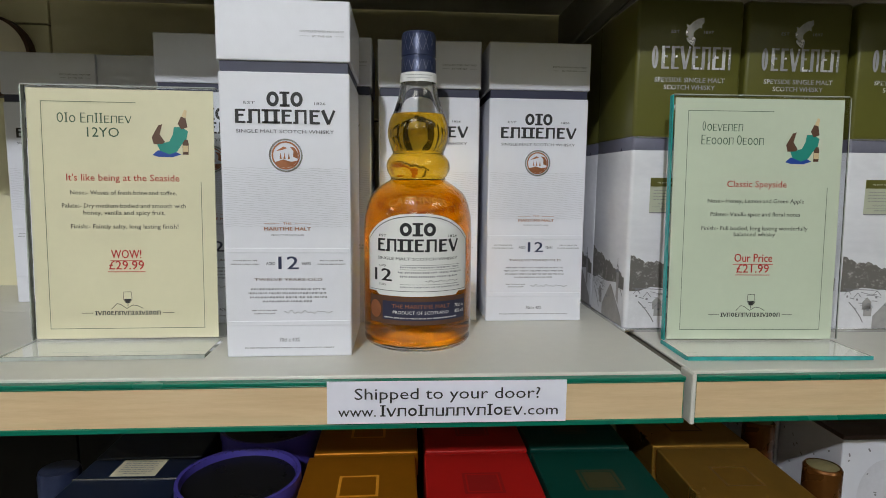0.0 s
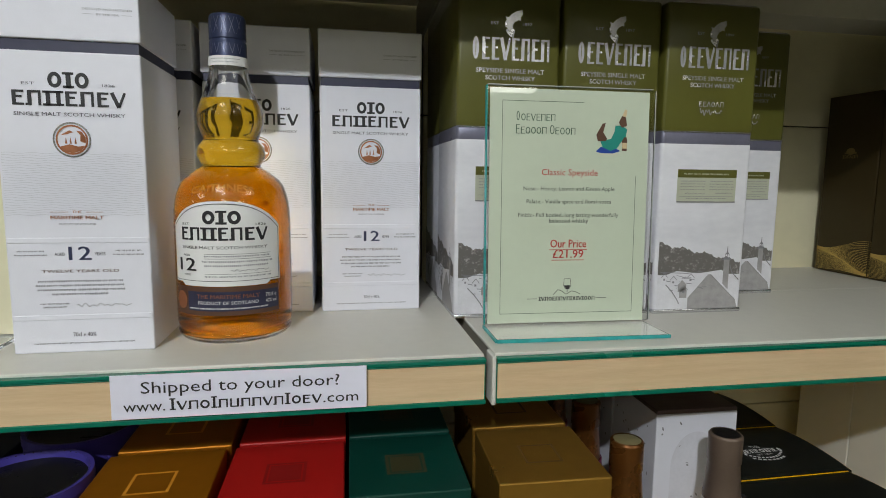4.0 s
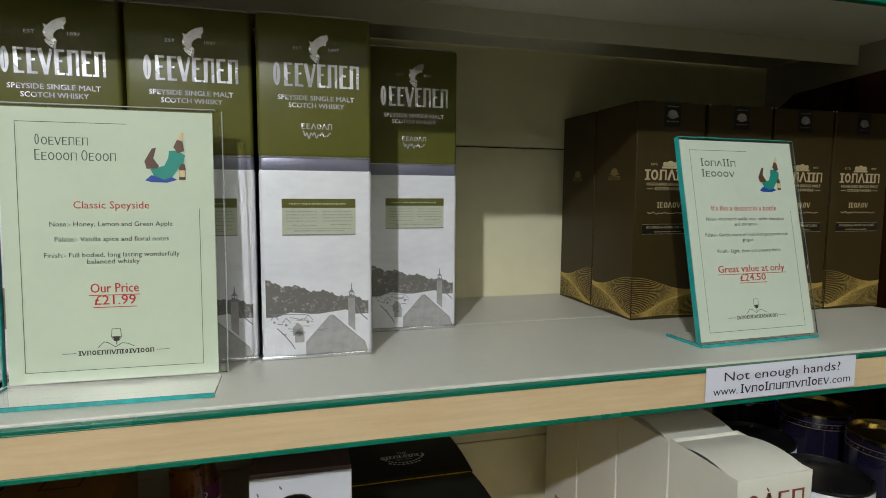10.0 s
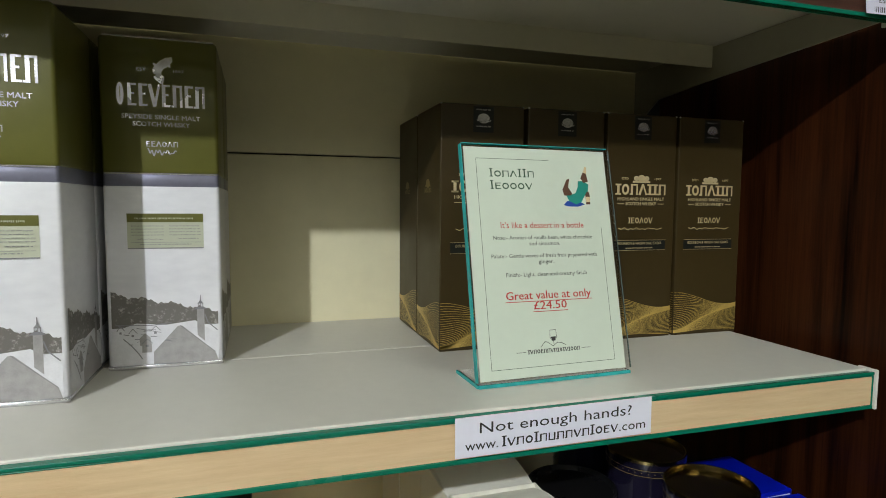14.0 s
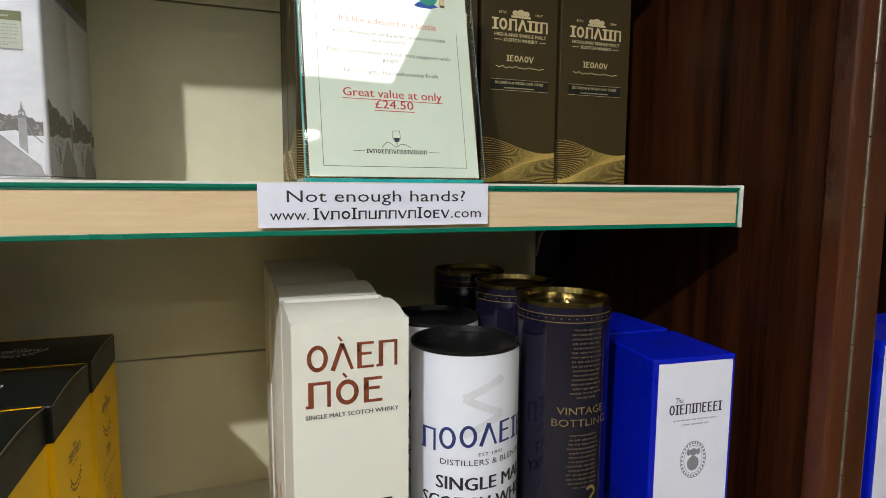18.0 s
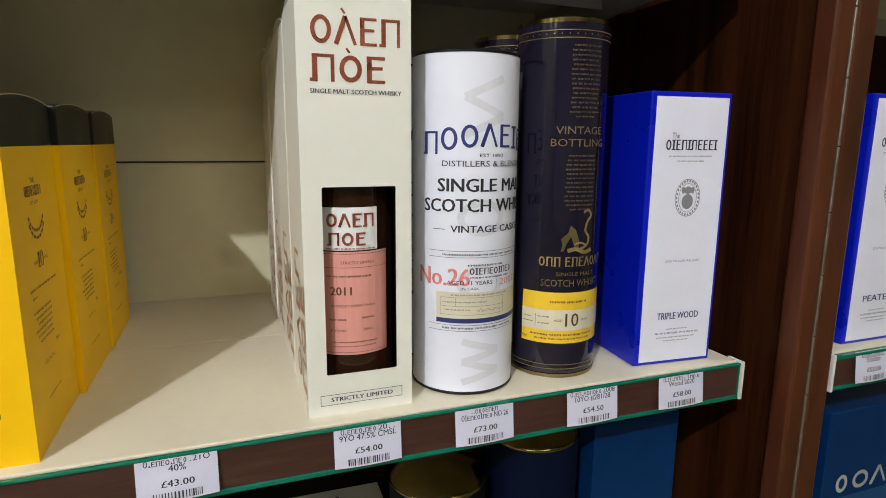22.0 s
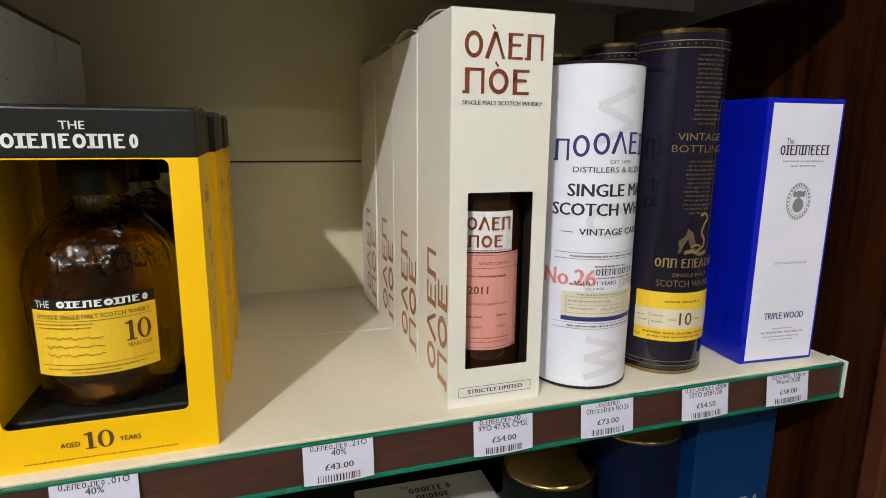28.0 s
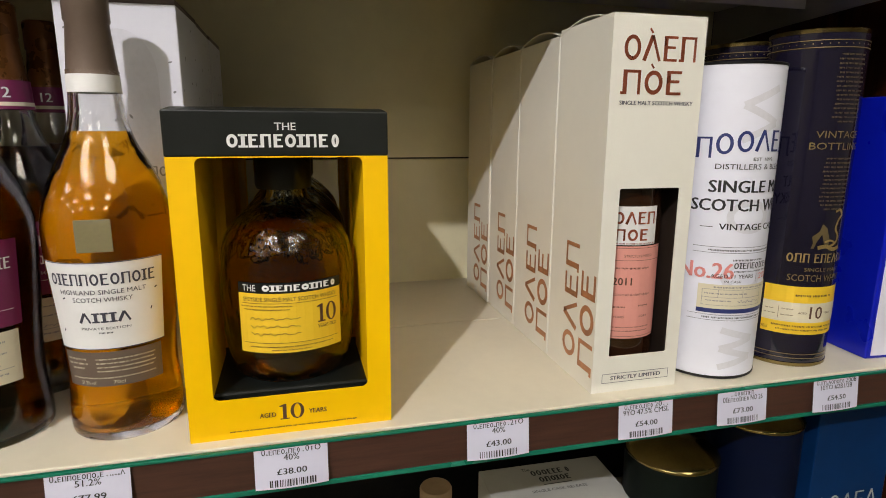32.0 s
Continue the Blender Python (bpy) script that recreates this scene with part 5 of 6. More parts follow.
    bmesh.ops.translate(bm, verts=[v for v in g["geom"] if isinstance(v, bmesh.types.BMVert)], vec=(0, t, 0))
    bmesh.ops.recalc_face_normals(bm, faces=bm.faces[:])
    return bm


def card_walls(ob, w, d, h, t, colour, back=True):
    """Sides, back and base of a folded carton behind its front panel."""
    part("side_panel", solid((-w / 2, -w / 2 + t, t, d - t, 0, h)), colour, ob), part("side_panel", solid((w / 2 - t, w / 2, t, d - t, 0, h)), colour, ob)
    if back:
        part("back_panel", solid((-w / 2, w / 2, d - t, d, 0, h)), colour, ob)
    part("base_panel", solid((-w / 2 + t, w / 2 - t, t, d - t, 0, t)), colour, ob)


def cream_carton(full):
    w, d, h = 0.0825, 0.0905, 0.3110
    ob = empty("whisky_carton", "tall cream whisky carton with copper print and a window", "carton", "cream whisky cartons")
    t = 0.0012
    if full:
        part("front_panel", window_front(w, h, -0.0265, 0.0290, 0.0325, 0.1770, t, 0.0015), CREAM_CARD, ob)
        card_walls(ob, w, d, h, t, CREAM_CARD)
    else:
        part("body", solid((-w / 2, w / 2, 0, d, 0, h - 0.004), bevel=0.0010), CREAM_CARD, ob)
    # bowed tuck-in top, open at its sides
    b = bmesh.new()
    n = 14
    arch = lambda s: h - 0.0045 + 0.0088 * math.sin(math.pi * (0.10 + 0.90 * s)) ** 0.9 - 0.0024 * (1 - s) ** 3
    for i in range(n):
        ya, yb = d * i / n, d * (i + 1) / n
        za, zb = arch(max(0.0, i / n)) if i < n else 0, arch(min(0.995, (i + 1) / n))
        x0, x1 = -w / 2 - 0.0003, w / 2 + 0.0003
        for lift, turn in ((0.0, 1), (-0.0007, -1)):
            q = [b.verts.new(c) for c in ((x0, ya, za + lift), (x1, ya, za + lift), (x1, yb, zb + lift), (x0, yb, zb + lift))][::turn]
            b.faces.new(q)
        for x in (x0, x1):
            b.faces.new([b.verts.new(c) for c in ((x, ya, za - 0.0007), (x, yb, zb - 0.0007), (x, yb, zb), (x, ya, za))])
    bmesh.ops.remove_doubles(b, verts=b.verts[:], dist=1e-5)
    part("top_flap", b, CREAM_CARD, ob, "bowed cream top flap", smooth=30)
    b = sheet()
    marks(b, "oakn", 0.0010, 0.2765, 0.0190, 0.0670, weight=0.19), marks(b, "nok", -0.0045, 0.2510, 0.0185, 0.0560, weight=0.19)
    stroke(b, [(-0.0095, 0.3005), (-0.0070, 0.2972)], 0.0016), stroke(b, [(-0.0065, 0.2742), (-0.0040, 0.2710)], 0.0016)
    part("lettering", b, COPPER_INK, ob, "copper foil print")
    m = Matrix.Translation((-w / 2, d / 2, 0)) @ LEFT
    b = sheet()
    turn = Matrix.Rotation(radians(-90), 4, "Y")
    s1, s2 = sheet(), sheet()
    marks(s1, "oakn", 0.0720, -0.012, 0.025, 0.112, weight=0.18), marks(s2, "nok", 0.0600, -0.043, 0.025, 0.094, weight=0.18)
    for s in (s1, s2):
        s.transform(turn)
        merge(b, s)
    part("side_lettering", b, SIDE_COPPER, ob, "large copper foil print on the side", m)
    if not full:
        return ob
    b = sheet()
    text(b, "SINGLE MALT SCOTCH WHISKY", 0.0005, 0.2430, 0.0031, 0.0660, bold=0.0002)
    part("fine_print", b, SLATE_INK, ob, "dark grey print")
    b = sheet()
    outline(b, -0.0320, 0.0330, 0.0085, 0.0170, 0.0004), text(b, "STRICTLY LIMITED", 0.0005, 0.0112, 0.0034, 0.0490, bold=0.0003)
    part("boxed_print", b, SLATE_INK, ob, "dark grey print in a box")
    b = sheet()
    ring(b, 0.002, 0.2105, 0.0130, 0.0090, 0.0003, OFF * 0.25), ring(b, 0.002, 0.2105, 0.0100, 0.0065, 0.0003, OFF * 0.25)
    part("emboss", b, CREAM_CARD, ob, "faint embossed rings")
    prof = [(0.030, 0.002), (0.0345, 0.006), (0.0355, 0.03), (0.0355, 0.18), (0.0335, 0.195), (0.022, 0.215), (0.0150, 0.235), (0.0145, 0.285)]
    c = (0.0005, 0.0435, 0.0)
    mt = Matrix.Translation(c)
    inner = part("bottle", lathe([(0.0, 0.002)] + spline(prof, 4) + [(0.0, 0.285)], 40), GLASS_DARK_SOLID, ob, "dark brown whisky bottle behind the window", mt, smooth=50)
    # dark brown sheets added at the right and rear, seen through the window
    part("inner_sheets", solid((w / 2 - 0.0040, w / 2 - 0.0020, 0.0030, d - 0.003, 0.002, 0.20), (-w / 2 + 0.002, w / 2 - 0.004, d - 0.005, d - 0.003, 0.002, 0.20)), INNER_BROWN, ob, "dark brown sheets added inside the carton")
    R = 0.0360
    b = sheet()
    bar(b, -0.030, 0.0165, 0.1280, 0.1610)
    part("bottle_label", b, WHITE_LABEL, inner, "white upper label", mt, R)
    b = sheet()
    marks(b, "oakn", -0.0050, 0.1460, 0.0105, 0.0380, OFF * 2.5), marks(b, "nok", -0.0078, 0.1318, 0.0100, 0.0300, OFF * 2.5), fine(b, -0.005, 0.1288, 0.038, 0.0014, OFF * 2.5)
    part("label_print", b, COPPER_INK, inner, "copper print", mt, R)
    b = sheet()
    bar(b, -0.034, 0.0265, 0.0445, 0.1270, OFF * 0.8)
    part("bottle_label", b, PINK_LABEL, inner, "salmon pink lower label", mt, R)
    b = sheet()
    o = OFF * 2
    outline(b, -0.031, 0.0250, 0.0465, 0.1255, 0.0003, o)
    text(b, "STRICTLY LIMITED", 0.0, 0.1175, 0.0022, 0.026, o), bar(b, -0.031, 0.0250, 0.1145, 0.1148, o)
    fine(b, -0.006, 0.1070, 0.036, 0.0018, o), text(b, "2011", -0.0135, 0.0930, 0.0066, 0.0160, o, bold=0.0004)
    text(b, "OLOROSO SHERRY FINISH", -0.004, 0.0835, 0.0019, 0.034, o), fine(b, -0.016, 0.0725, 0.014, 0.0018, o), fine(b, 0.0075, 0.0735, 0.010, 0.0018, o)
    text(b, "9 YEARS", -0.016, 0.0635, 0.0019, 0.012, o), text(b, "2021", 0.0075, 0.0640, 0.0019, 0.008, o), fine(b, -0.003, 0.0545, 0.036, 0.0012, o), fine(b, -0.003, 0.0510, 0.034, 0.0012, o)
    part("label_print", b, BROWN_PRINT, inner, "dark brown print", mt, R)
    return ob


GLASS_DARK_SOLID = mat("dark_bottle", (0.024, 0.008, 0.003), 0.10, var=0.2, scale=20, coat=0.3)
copper = cream_carton(True)
copper.matrix_basis = pose(0.8525, 0.3780, LO, 0, 0, 0.0)
plain = cream_carton(False)
plain.matrix_basis = pose(0.8520, 0.4705, LO, 0, 0, 0.4)
for y, x, r in ((0.5630, 0.8515, -0.3), (0.6545, 0.8505, 0.5)):
    copy_thing(plain, pose(x, y, LO, 0, 0, r))


# ---------------------------------------------------------------- yellow window cartons
def yellow_carton():
    w, d, h = 0.1465, 0.1115, 0.2355
    ob = empty("whisky_carton", "yellow and black whisky carton with bottle behind its open window", "carton", "yellow whisky cartons")
    t = 0.0014
    zb = 0.2050
    part("front_panel", window_front(w, zb, -0.0555, 0.0555, 0.0305, zb - 0.0008, t, 0.0045), YELLOW, ob)
    part("back_panel", window_front(w, zb, -0.0555, 0.0555, 0.0305, zb - 0.0008, t, 0.0045), YELLOW, ob, "yellow back with a window", Matrix.Translation((0, d - t, 0)))
    card_walls(ob, w, d, zb, t, YELLOW, False)
    part("tray", solid((-w / 2 + 0.010, w / 2 - 0.010, 0.010, d - 0.004, 0.002, 0.0320), bevel=0.002), BLACK_CARD, ob, "black inner tray")
    for xa in (-0.0570, 0.0558):
        part("inner_wall", solid((xa, xa + 0.0012, 0.002, d * 0.8, 0.032, zb)), YELLOW, ob, "yellow folded window side")
    part("top_band", solid((-w / 2 - 0.0004, w / 2 + 0.0004, -0.0004, d + 0.0004, zb, h), bevel=0.0012), BLACK_CARD, ob, "black top")
    b = bmesh.new()
    n = 14
    arch = lambda s: h - 0.001 + 0.0044 * math.sin(math.pi * s) ** 0.8
    for i in range(n):
        ya, yb = d * i / n, d * (i + 1) / n
        za, zc = arch(i / n), arch((i + 1) / n)
        b.faces.new([b.verts.new(c) for c in ((-w / 2, ya, za), (w / 2, ya, za), (w / 2, yb, zc), (-w / 2, yb, zc))])
        for x in (-w / 2, w / 2):
            b.faces.new([b.verts.new(c) for c in ((x, ya, h - 0.002), (x, yb, h - 0.002), (x, yb, zc), (x, ya, za))])
    bmesh.ops.remove_doubles(b, verts=b.verts[:], dist=1e-5)
    bmesh.ops.recalc_face_normals(b, faces=b.faces[:])
    flap = part("top_flap", b, BLACK_CARD, ob, "bowed black top flap", smooth=30)
    part("fold_edge", solid((-w / 2 + 0.001, w / 2 - 0.001, d - 0.0006, d + 0.0008, h - 0.0012, h + 0.0003)), YELLOW, ob, "yellow folded edge")
    b = sheet()
    stroke(b, [(d * (i / 24 - 0.5), arch(i / 24) - 0.0002) for i in range(25)], 0.0006, 0.0006)
    part("cut_edge", b, TAN_PRINT, flap, "pale cut edge of the card", Matrix.Translation((w / 2, d / 2, 0)) @ Matrix.Rotation(radians(90), 4, "Z"))
    b = sheet()
    text(b, "THE", 0.0, 0.055, 0.0050, 0.012)
    marks(b, "oiknkoinks", 0.0, 0.0445, 0.0078, 0.056, weight=0.27), text(b, "EST 1879", 0.0, 0.0385, 0.0030, 0.019)
    for r0, n in ((0.0300, 14), (0.0350, 8)):
        for i in range(n):
            t0, t1 = (radians(212 + 116 * (i + k) / n if r0 < 0.032 else 235 + 70 * (i + k) / n) for k in (0.0, 0.68))
            stroke(b, [(r0 * math.cos(t0), 0.0625 + r0 * math.sin(t0)), (r0 * math.cos(t1), 0.0625 + r0 * math.sin(t1))], 0.0026)
    part("top_print", b, WHITE_LABEL, flap, "white print", Matrix.Translation((0, 0, h + 0.0034)) @ TOP)
    b = sheet()
    m = Matrix.Translation((w / 2, d / 2, 0)) @ Matrix.Rotation(radians(90), 4, "Z")
    text(b, "THE", -0.004, 0.1805, 0.0032, 0.009, bold=0.0002), marks(b, "oiknkoinks", -0.004, 0.1715, 0.0070, 0.038, weight=0.27), text(b, "EST 1879", -0.004, 0.1655, 0.0026, 0.016)
    for r0, n, c in ((0.0185, 9, 0.166), (0.0185, 7, 0.1610)):
        for i in range(n):
            t0 = radians(205 + 130 * i / n)
            t1 = radians(205 + 130 * (i + 0.7) / n)
            stroke(b, [(-0.004 + r0 * math.cos(t0), c + r0 * math.sin(t0)), (-0.004 + r0 * math.cos(t1), c + r0 * math.sin(t1))], 0.0020)
    ten(b, -0.004, 0.1220, 0.0110, 0.0130), text(b, "AGED", -0.0155, 0.1255, 0.0022, 0.0080), text(b, "YEARS", 0.0080, 0.1255, 0.0022, 0.0085)
    fine(b, -0.004, 0.1085, 0.060, 0.0018), fine(b, -0.026, 0.1030, 0.010, 0.0018)
    for k in range(6):
        fine(b, -0.012 + 0.0015 * (k % 3), 0.0930 - 0.0042 * k, 0.040 - 0.004 * (k % 3), 0.0018, OFF, k)
    scrawl(b, -0.022, 0.004, 0.0560, 0.003), scrawl(b, 0.010, 0.020, 0.0640, 0.003, seed=5)
    fine(b, -0.004, 0.030, 0.034, 0.0015)
    part("side_print", b, BROWN_PRINT, ob, "brown print on the side", m)
    prints("side_print", [lambda b: marks(b, "oiknkoinks", 0, 0.1760, 0.0048, 0.034), lambda b: block(b, 0, 0.166, 0.030, 4, 0.0032, 0.0014), lambda b: ten(b, 0, 0.1280, 0.0082, 0.0105)],
           BROWN_PRINT, ob, "brown print on the side", Matrix.Translation((-w / 2, d / 2, 0)) @ LEFT)
    b = sheet()
    text(b, "THE", 0.0035, 0.2225, 0.0050, 0.0138, 0.0010, bold=0.0002), marks(b, "oiknkoinks", 0.003, 0.2110, 0.0088, 0.0760, 0.0010, weight=0.27)
    part("lettering", b, WHITE_LABEL, ob, "white print")
    prints("fine_print", [lambda b: text(b, "AGED", -0.0188, 0.0140, 0.0036, 0.0115, bold=0.00025), lambda b: ten(b, -0.0015, 0.0112, 0.0122, 0.0178),
                          lambda b: text(b, "YEARS", 0.0172, 0.0140, 0.0036, 0.0130, bold=0.00025), lambda b: fine(b, 0.0, 0.0050, 0.092, 0.0011)], BROWN_PRINT, ob, "brown print")
    prof = [(0.034, 0.0), (0.0425, 0.003), (0.0475, 0.016), (0.0512, 0.038), (0.0522, 0.062), (0.0515, 0.086), (0.0465, 0.110), (0.0330, 0.127), (0.0205, 0.1365), (0.0172, 0.144), (0.0168, 0.160)]
    mt = Matrix.Translation((0.0, 0.0548, 0.0325)) @ Matrix.Rotation(radians(2), 4, "Z")
    p2 = spline(prof, 5)
    inner = [(r - 0.003, max(z, 0.007)) for r, z in p2]
    g = part("bottle", lathe([(0.0, 0.003)] + p2 + list(reversed(inner)) + [(0.0, 0.007)], 48), GLASS_HAMMERED, ob, "round glass whisky bottle", mt, smooth=60)
    g.visible_shadow = False
    liq = [(0.0, 0.0072)] + [(r + 0.0003, z) for r, z in inner if z < 0.1200] + [(0.0350, 0.1205), (0.0, 0.1205)]
    part("spirit", lathe(liq, 48), WHISKY_DARK, g, "dark amber whisky", mt, smooth=60)
    part("stopper", lathe([(0.0172, 0.146), (0.0205, 0.146), (0.0215, 0.149), (0.0215, 0.170), (0.0205, 0.1715), (0.0, 0.1715)], 32), BLACK_LID, g, "black stopper", mt, smooth=40)
    b = sheet()
    for k, (v, wide) in enumerate(((0.0990, 0.046), (0.0900, 0.042))):
        rnd = random.Random(k)
        u = -wide / 2
        while u < wide / 2:
            t = rnd.uniform(0.0030, 0.0048)
            outline(b, u, u + t, v, v + 0.0062, 0.0010, 0.0002)
            u += t + 0.0012
    for q in b.verts:
        rr = (0.0515 - 0.0052 * ((q.co.z - 0.086) / 0.024) ** 1.6 if q.co.z > 0.086 else 0.0517) + 0.0004
        q.co.y, q.co.x = -rr * math.cos(q.co.x / rr), rr * math.sin(q.co.x / rr)
    part("raised_pattern", b, RAISED_CLEAR, g, "raised glass pattern on the shoulder", mt).visible_shadow = False
    R = 0.0527
    b = sheet()
    bar(b, -0.0395, 0.0395, 0.0300, 0.0750)
    lab = part("label", b, YELLOW_LABEL, g, "yellow paper label", mt, R)
    b = sheet()
    bar(b, -0.0395, 0.0395, 0.0750, 0.0830)
    part("label_head", b, BLACK_CARD, lab, "black heading", mt, R)
    b = sheet()
    text(b, "THE", -0.0300, 0.0768, 0.0046, 0.0105, OFF * 2), marks(b, "oiknkoinks", 0.0075, 0.0768, 0.0046, 0.0560, OFF * 2, weight=0.3)
    part("heading_print", b, WHITE_LABEL, lab, "white print", mt, R)
    b = sheet()
    o = OFF * 2
    text(b, "SPEYSIDE SINGLE MALT SCOTCH WHISKY", 0.0, 0.0692, 0.0030, 0.070, o), ten(b, 0.0265, 0.0505, 0.0140, 0.0162, o), text(b, "YEARS OLD", 0.0265, 0.0462, 0.0026, 0.0155, o)
    fine(b, -0.018, 0.0650, 0.038, 0.0010, o), fine(b, -0.018, 0.0625, 0.034, 0.0010, o)
    for k in range(3):
        scrawl(b, -0.030, 0.006, 0.0560 - 0.0058 * k, 0.0018, 0.0004, o, k + 2)
    bar(b, -0.036, 0.036, 0.0375, 0.0378, o), fine(b, 0.0, 0.0342, 0.062, 0.0011, o), fine(b, 0.0, 0.0318, 0.030, 0.0010, o), bar(b, -0.036, 0.036, 0.0675, 0.0678, o)
    part("label_print", b, BROWN_PRINT, lab, "dark brown print", mt, R)
    return ob


first = yellow_carton()
first.matrix_basis = pose(0.5632, 0.3740, LO, 0, 0, 0.2)
copy_thing(first, pose(0.5676, 0.4875, LO, 0, 0, -0.3)), copy_thing(first, pose(0.5702, 0.6010, LO, 0, 0, 0.3))


# ---------------------------------------------------------------- cylinders
def tube(name, label, r, h, body, rim, lid, lid_r=0.9, rim_h=0.004, group=""):
    ob = empty(name, label, "tube", group)
    part("body", lathe([(r - 0.001, rim_h), (r, rim_h + 0.0006), (r, h - rim_h), (r - 0.001, h - rim_h + 0.0004)], 56), body, ob, smooth=40)
    part("base_rim", lathe([(0.0, 0.001), (r - 0.001, 0.0), (r + 0.0004, 0.001), (r + 0.0004, rim_h), (r - 0.001, rim_h + 0.0006)], 56), rim, ob, smooth=40)
    part("lid", lathe([(r - 0.001, h - rim_h), (r + 0.0004, h - rim_h), (r + 0.0004, h - 0.0008), (r - 0.0004, h), (r - 0.002, h), (r - 0.003, h - 0.005), (r * lid_r * 0.8, h - 0.006), (0.0, h - 0.0055)], 56), lid, ob, smooth=40)
    return ob


def white_tube():
    r, h = 0.0415, 0.2835
    ob = tube("whisky_tube", "white cardboard whisky tube with navy and red print", r, h, TUBE_WHITE, BLACK_LID, BLACK_LID, rim_h=0.0026, group="white whisky tubes")
    c = 0.0115
    b = sheet()
    marks(b, "nooakikn", c + 0.0057, 0.2010, 0.0180, 0.1120, weight=0.19, arc=0.008)
    part("lettering", b, NAVY_INK, ob, "navy print", bend=r)
    prints("print", [lambda b, q=q: text(b, q[0], c + q[1], q[2], q[3], q[4], bold=q[5]) for q in (("EST 1892", 0.005, 0.2010, 0.0026, 0.020, 0.0), ("DISTILLERS & BLENDERS", 0.007, 0.1935, 0.0046, 0.080, 0.0),
            ("SINGLE MALT", 0.0065, 0.1735, 0.0105, 0.086, 0.0008), ("SCOTCH WHISKY", 0.0052, 0.1572, 0.0105, 0.108, 0.0008), ("VINTAGE CASKS", 0.006, 0.1405, 0.0056, 0.064, 0.0003),
            ("AGED 11 YEARS", 0.001 - c, 0.0968, 0.0034, 0.0360, 0.0001), ("IN CASK", 0.001 - c, 0.0925, 0.0022, 0.014, 0.0))], INK, ob, "dark grey print", bend=r)
    prints("rule", [lambda b, v=v: bar(b, c - 0.044, c + 0.044, v, v + 0.0003) for v in (0.1248, 0.1195, 0.0620, 0.0570)] + [lambda b, u=u: bar(b, u, u + 0.0095, 0.1425, 0.1430) for u in (-0.0285, 0.0530)], INK, ob, "thin dark line", bend=r)
    prints("fine_print", [lambda b: fine(b, c, 0.1212, 0.064, 0.0018), lambda b: fine(b, c, 0.0588, 0.064, 0.0018), lambda b: fine(b, 0.014, 0.1125, 0.030, 0.0018), lambda b: fine(b, 0.019, 0.1022, 0.036, 0.0016)], INK, ob, "small dark print", bend=r)
    b = sheet()
    marks(b, "oiknkoinks", 0.020, 0.1055, 0.0055, 0.040), bar(b, 0.0225, 0.0228, 0.0930, 0.1010)
    part("maker_print", b, INK, ob, "dark print", bend=r)
    b = sheet()
    text(b, "No.26", -0.0215, 0.0960, 0.0145, 0.0430, OFF * 0.8, bold=0.0010)
    part("stamp", b, PINK_INK, ob, "faded red stamp print", bend=r)
    b = sheet()
    text(b, "2007", 0.0365, 0.0950, 0.0056, 0.0210)
    part("stamp", b, PINK_INK, ob, "faded red stamp print", bend=r)
    b = sheet()
    bar(b, -0.0255, 0.052, 0.0680, 0.0905)
    lab = part("label", b, SIGN_TAN, ob, "buff paper label", bend=r)
    b = sheet()
    bar(b, -0.0255, 0.052, 0.0640, 0.0680)
    part("label_foot", b, NAVY_INK, lab, "blue foot of the label", bend=r)
    b = sheet()
    o = OFF * 2
    fine(b, c, 0.0875, 0.050, 0.0016, o), outline(b, -0.022, 0.030, 0.0712, 0.0862, 0.0003, o), bar(b, -0.022, 0.030, 0.0785, 0.0788, o), bar(b, -0.010, -0.0097, 0.0785, 0.0862, o), bar(b, 0.010, 0.0103, 0.0785, 0.0862, o)
    fine(b, -0.003, 0.0815, 0.034, 0.0015, o), fine(b, -0.009, 0.0750, 0.020, 0.0014, o), scrawl(b, 0.006, 0.028, 0.0750, 0.0022, off=o)
    part("label_print", b, GREY_INK, lab, "small dark print", bend=r)
    for v, hh, n in ((0.012, 0.036, 4), (0.218, 0.044, 3)):
        b = sheet()
        pts = [(c - 0.016 + 0.030 * (k % 2), v + hh * k / n) for k in range(n + 1)]
        for p, q in zip(pts, pts[1:]):
            stroke(b, [(p[0] + (q[0] - p[0]) * k / 6, p[1] + (q[1] - p[1]) * k / 6) for k in range(7)], 0.0060, OFF * 0.5)
        part("watermark", b, WATERMARK, ob, "pale grey background shape", bend=r)
    prints("watermark", [lambda b, v=v: ring(b, c - 0.002, v, 0.0190, 0.0150, 0.0055, OFF * 0.5, 28) for v in (0.098, 0.152)], WATERMARK, ob, "pale grey background shape", bend=r)
    wider = Matrix.Diagonal((1.075, 1.075, 0.988, 1.0))
    for child in ob.children_recursive:
        child.data.transform(wider)
    return ob


white = white_tube()
white.matrix_basis = pose(0.9543, 0.4195, LO, 0, 0, -16)
copy_thing(white, pose(0.957, 0.512, LO, 0, 0, -60))


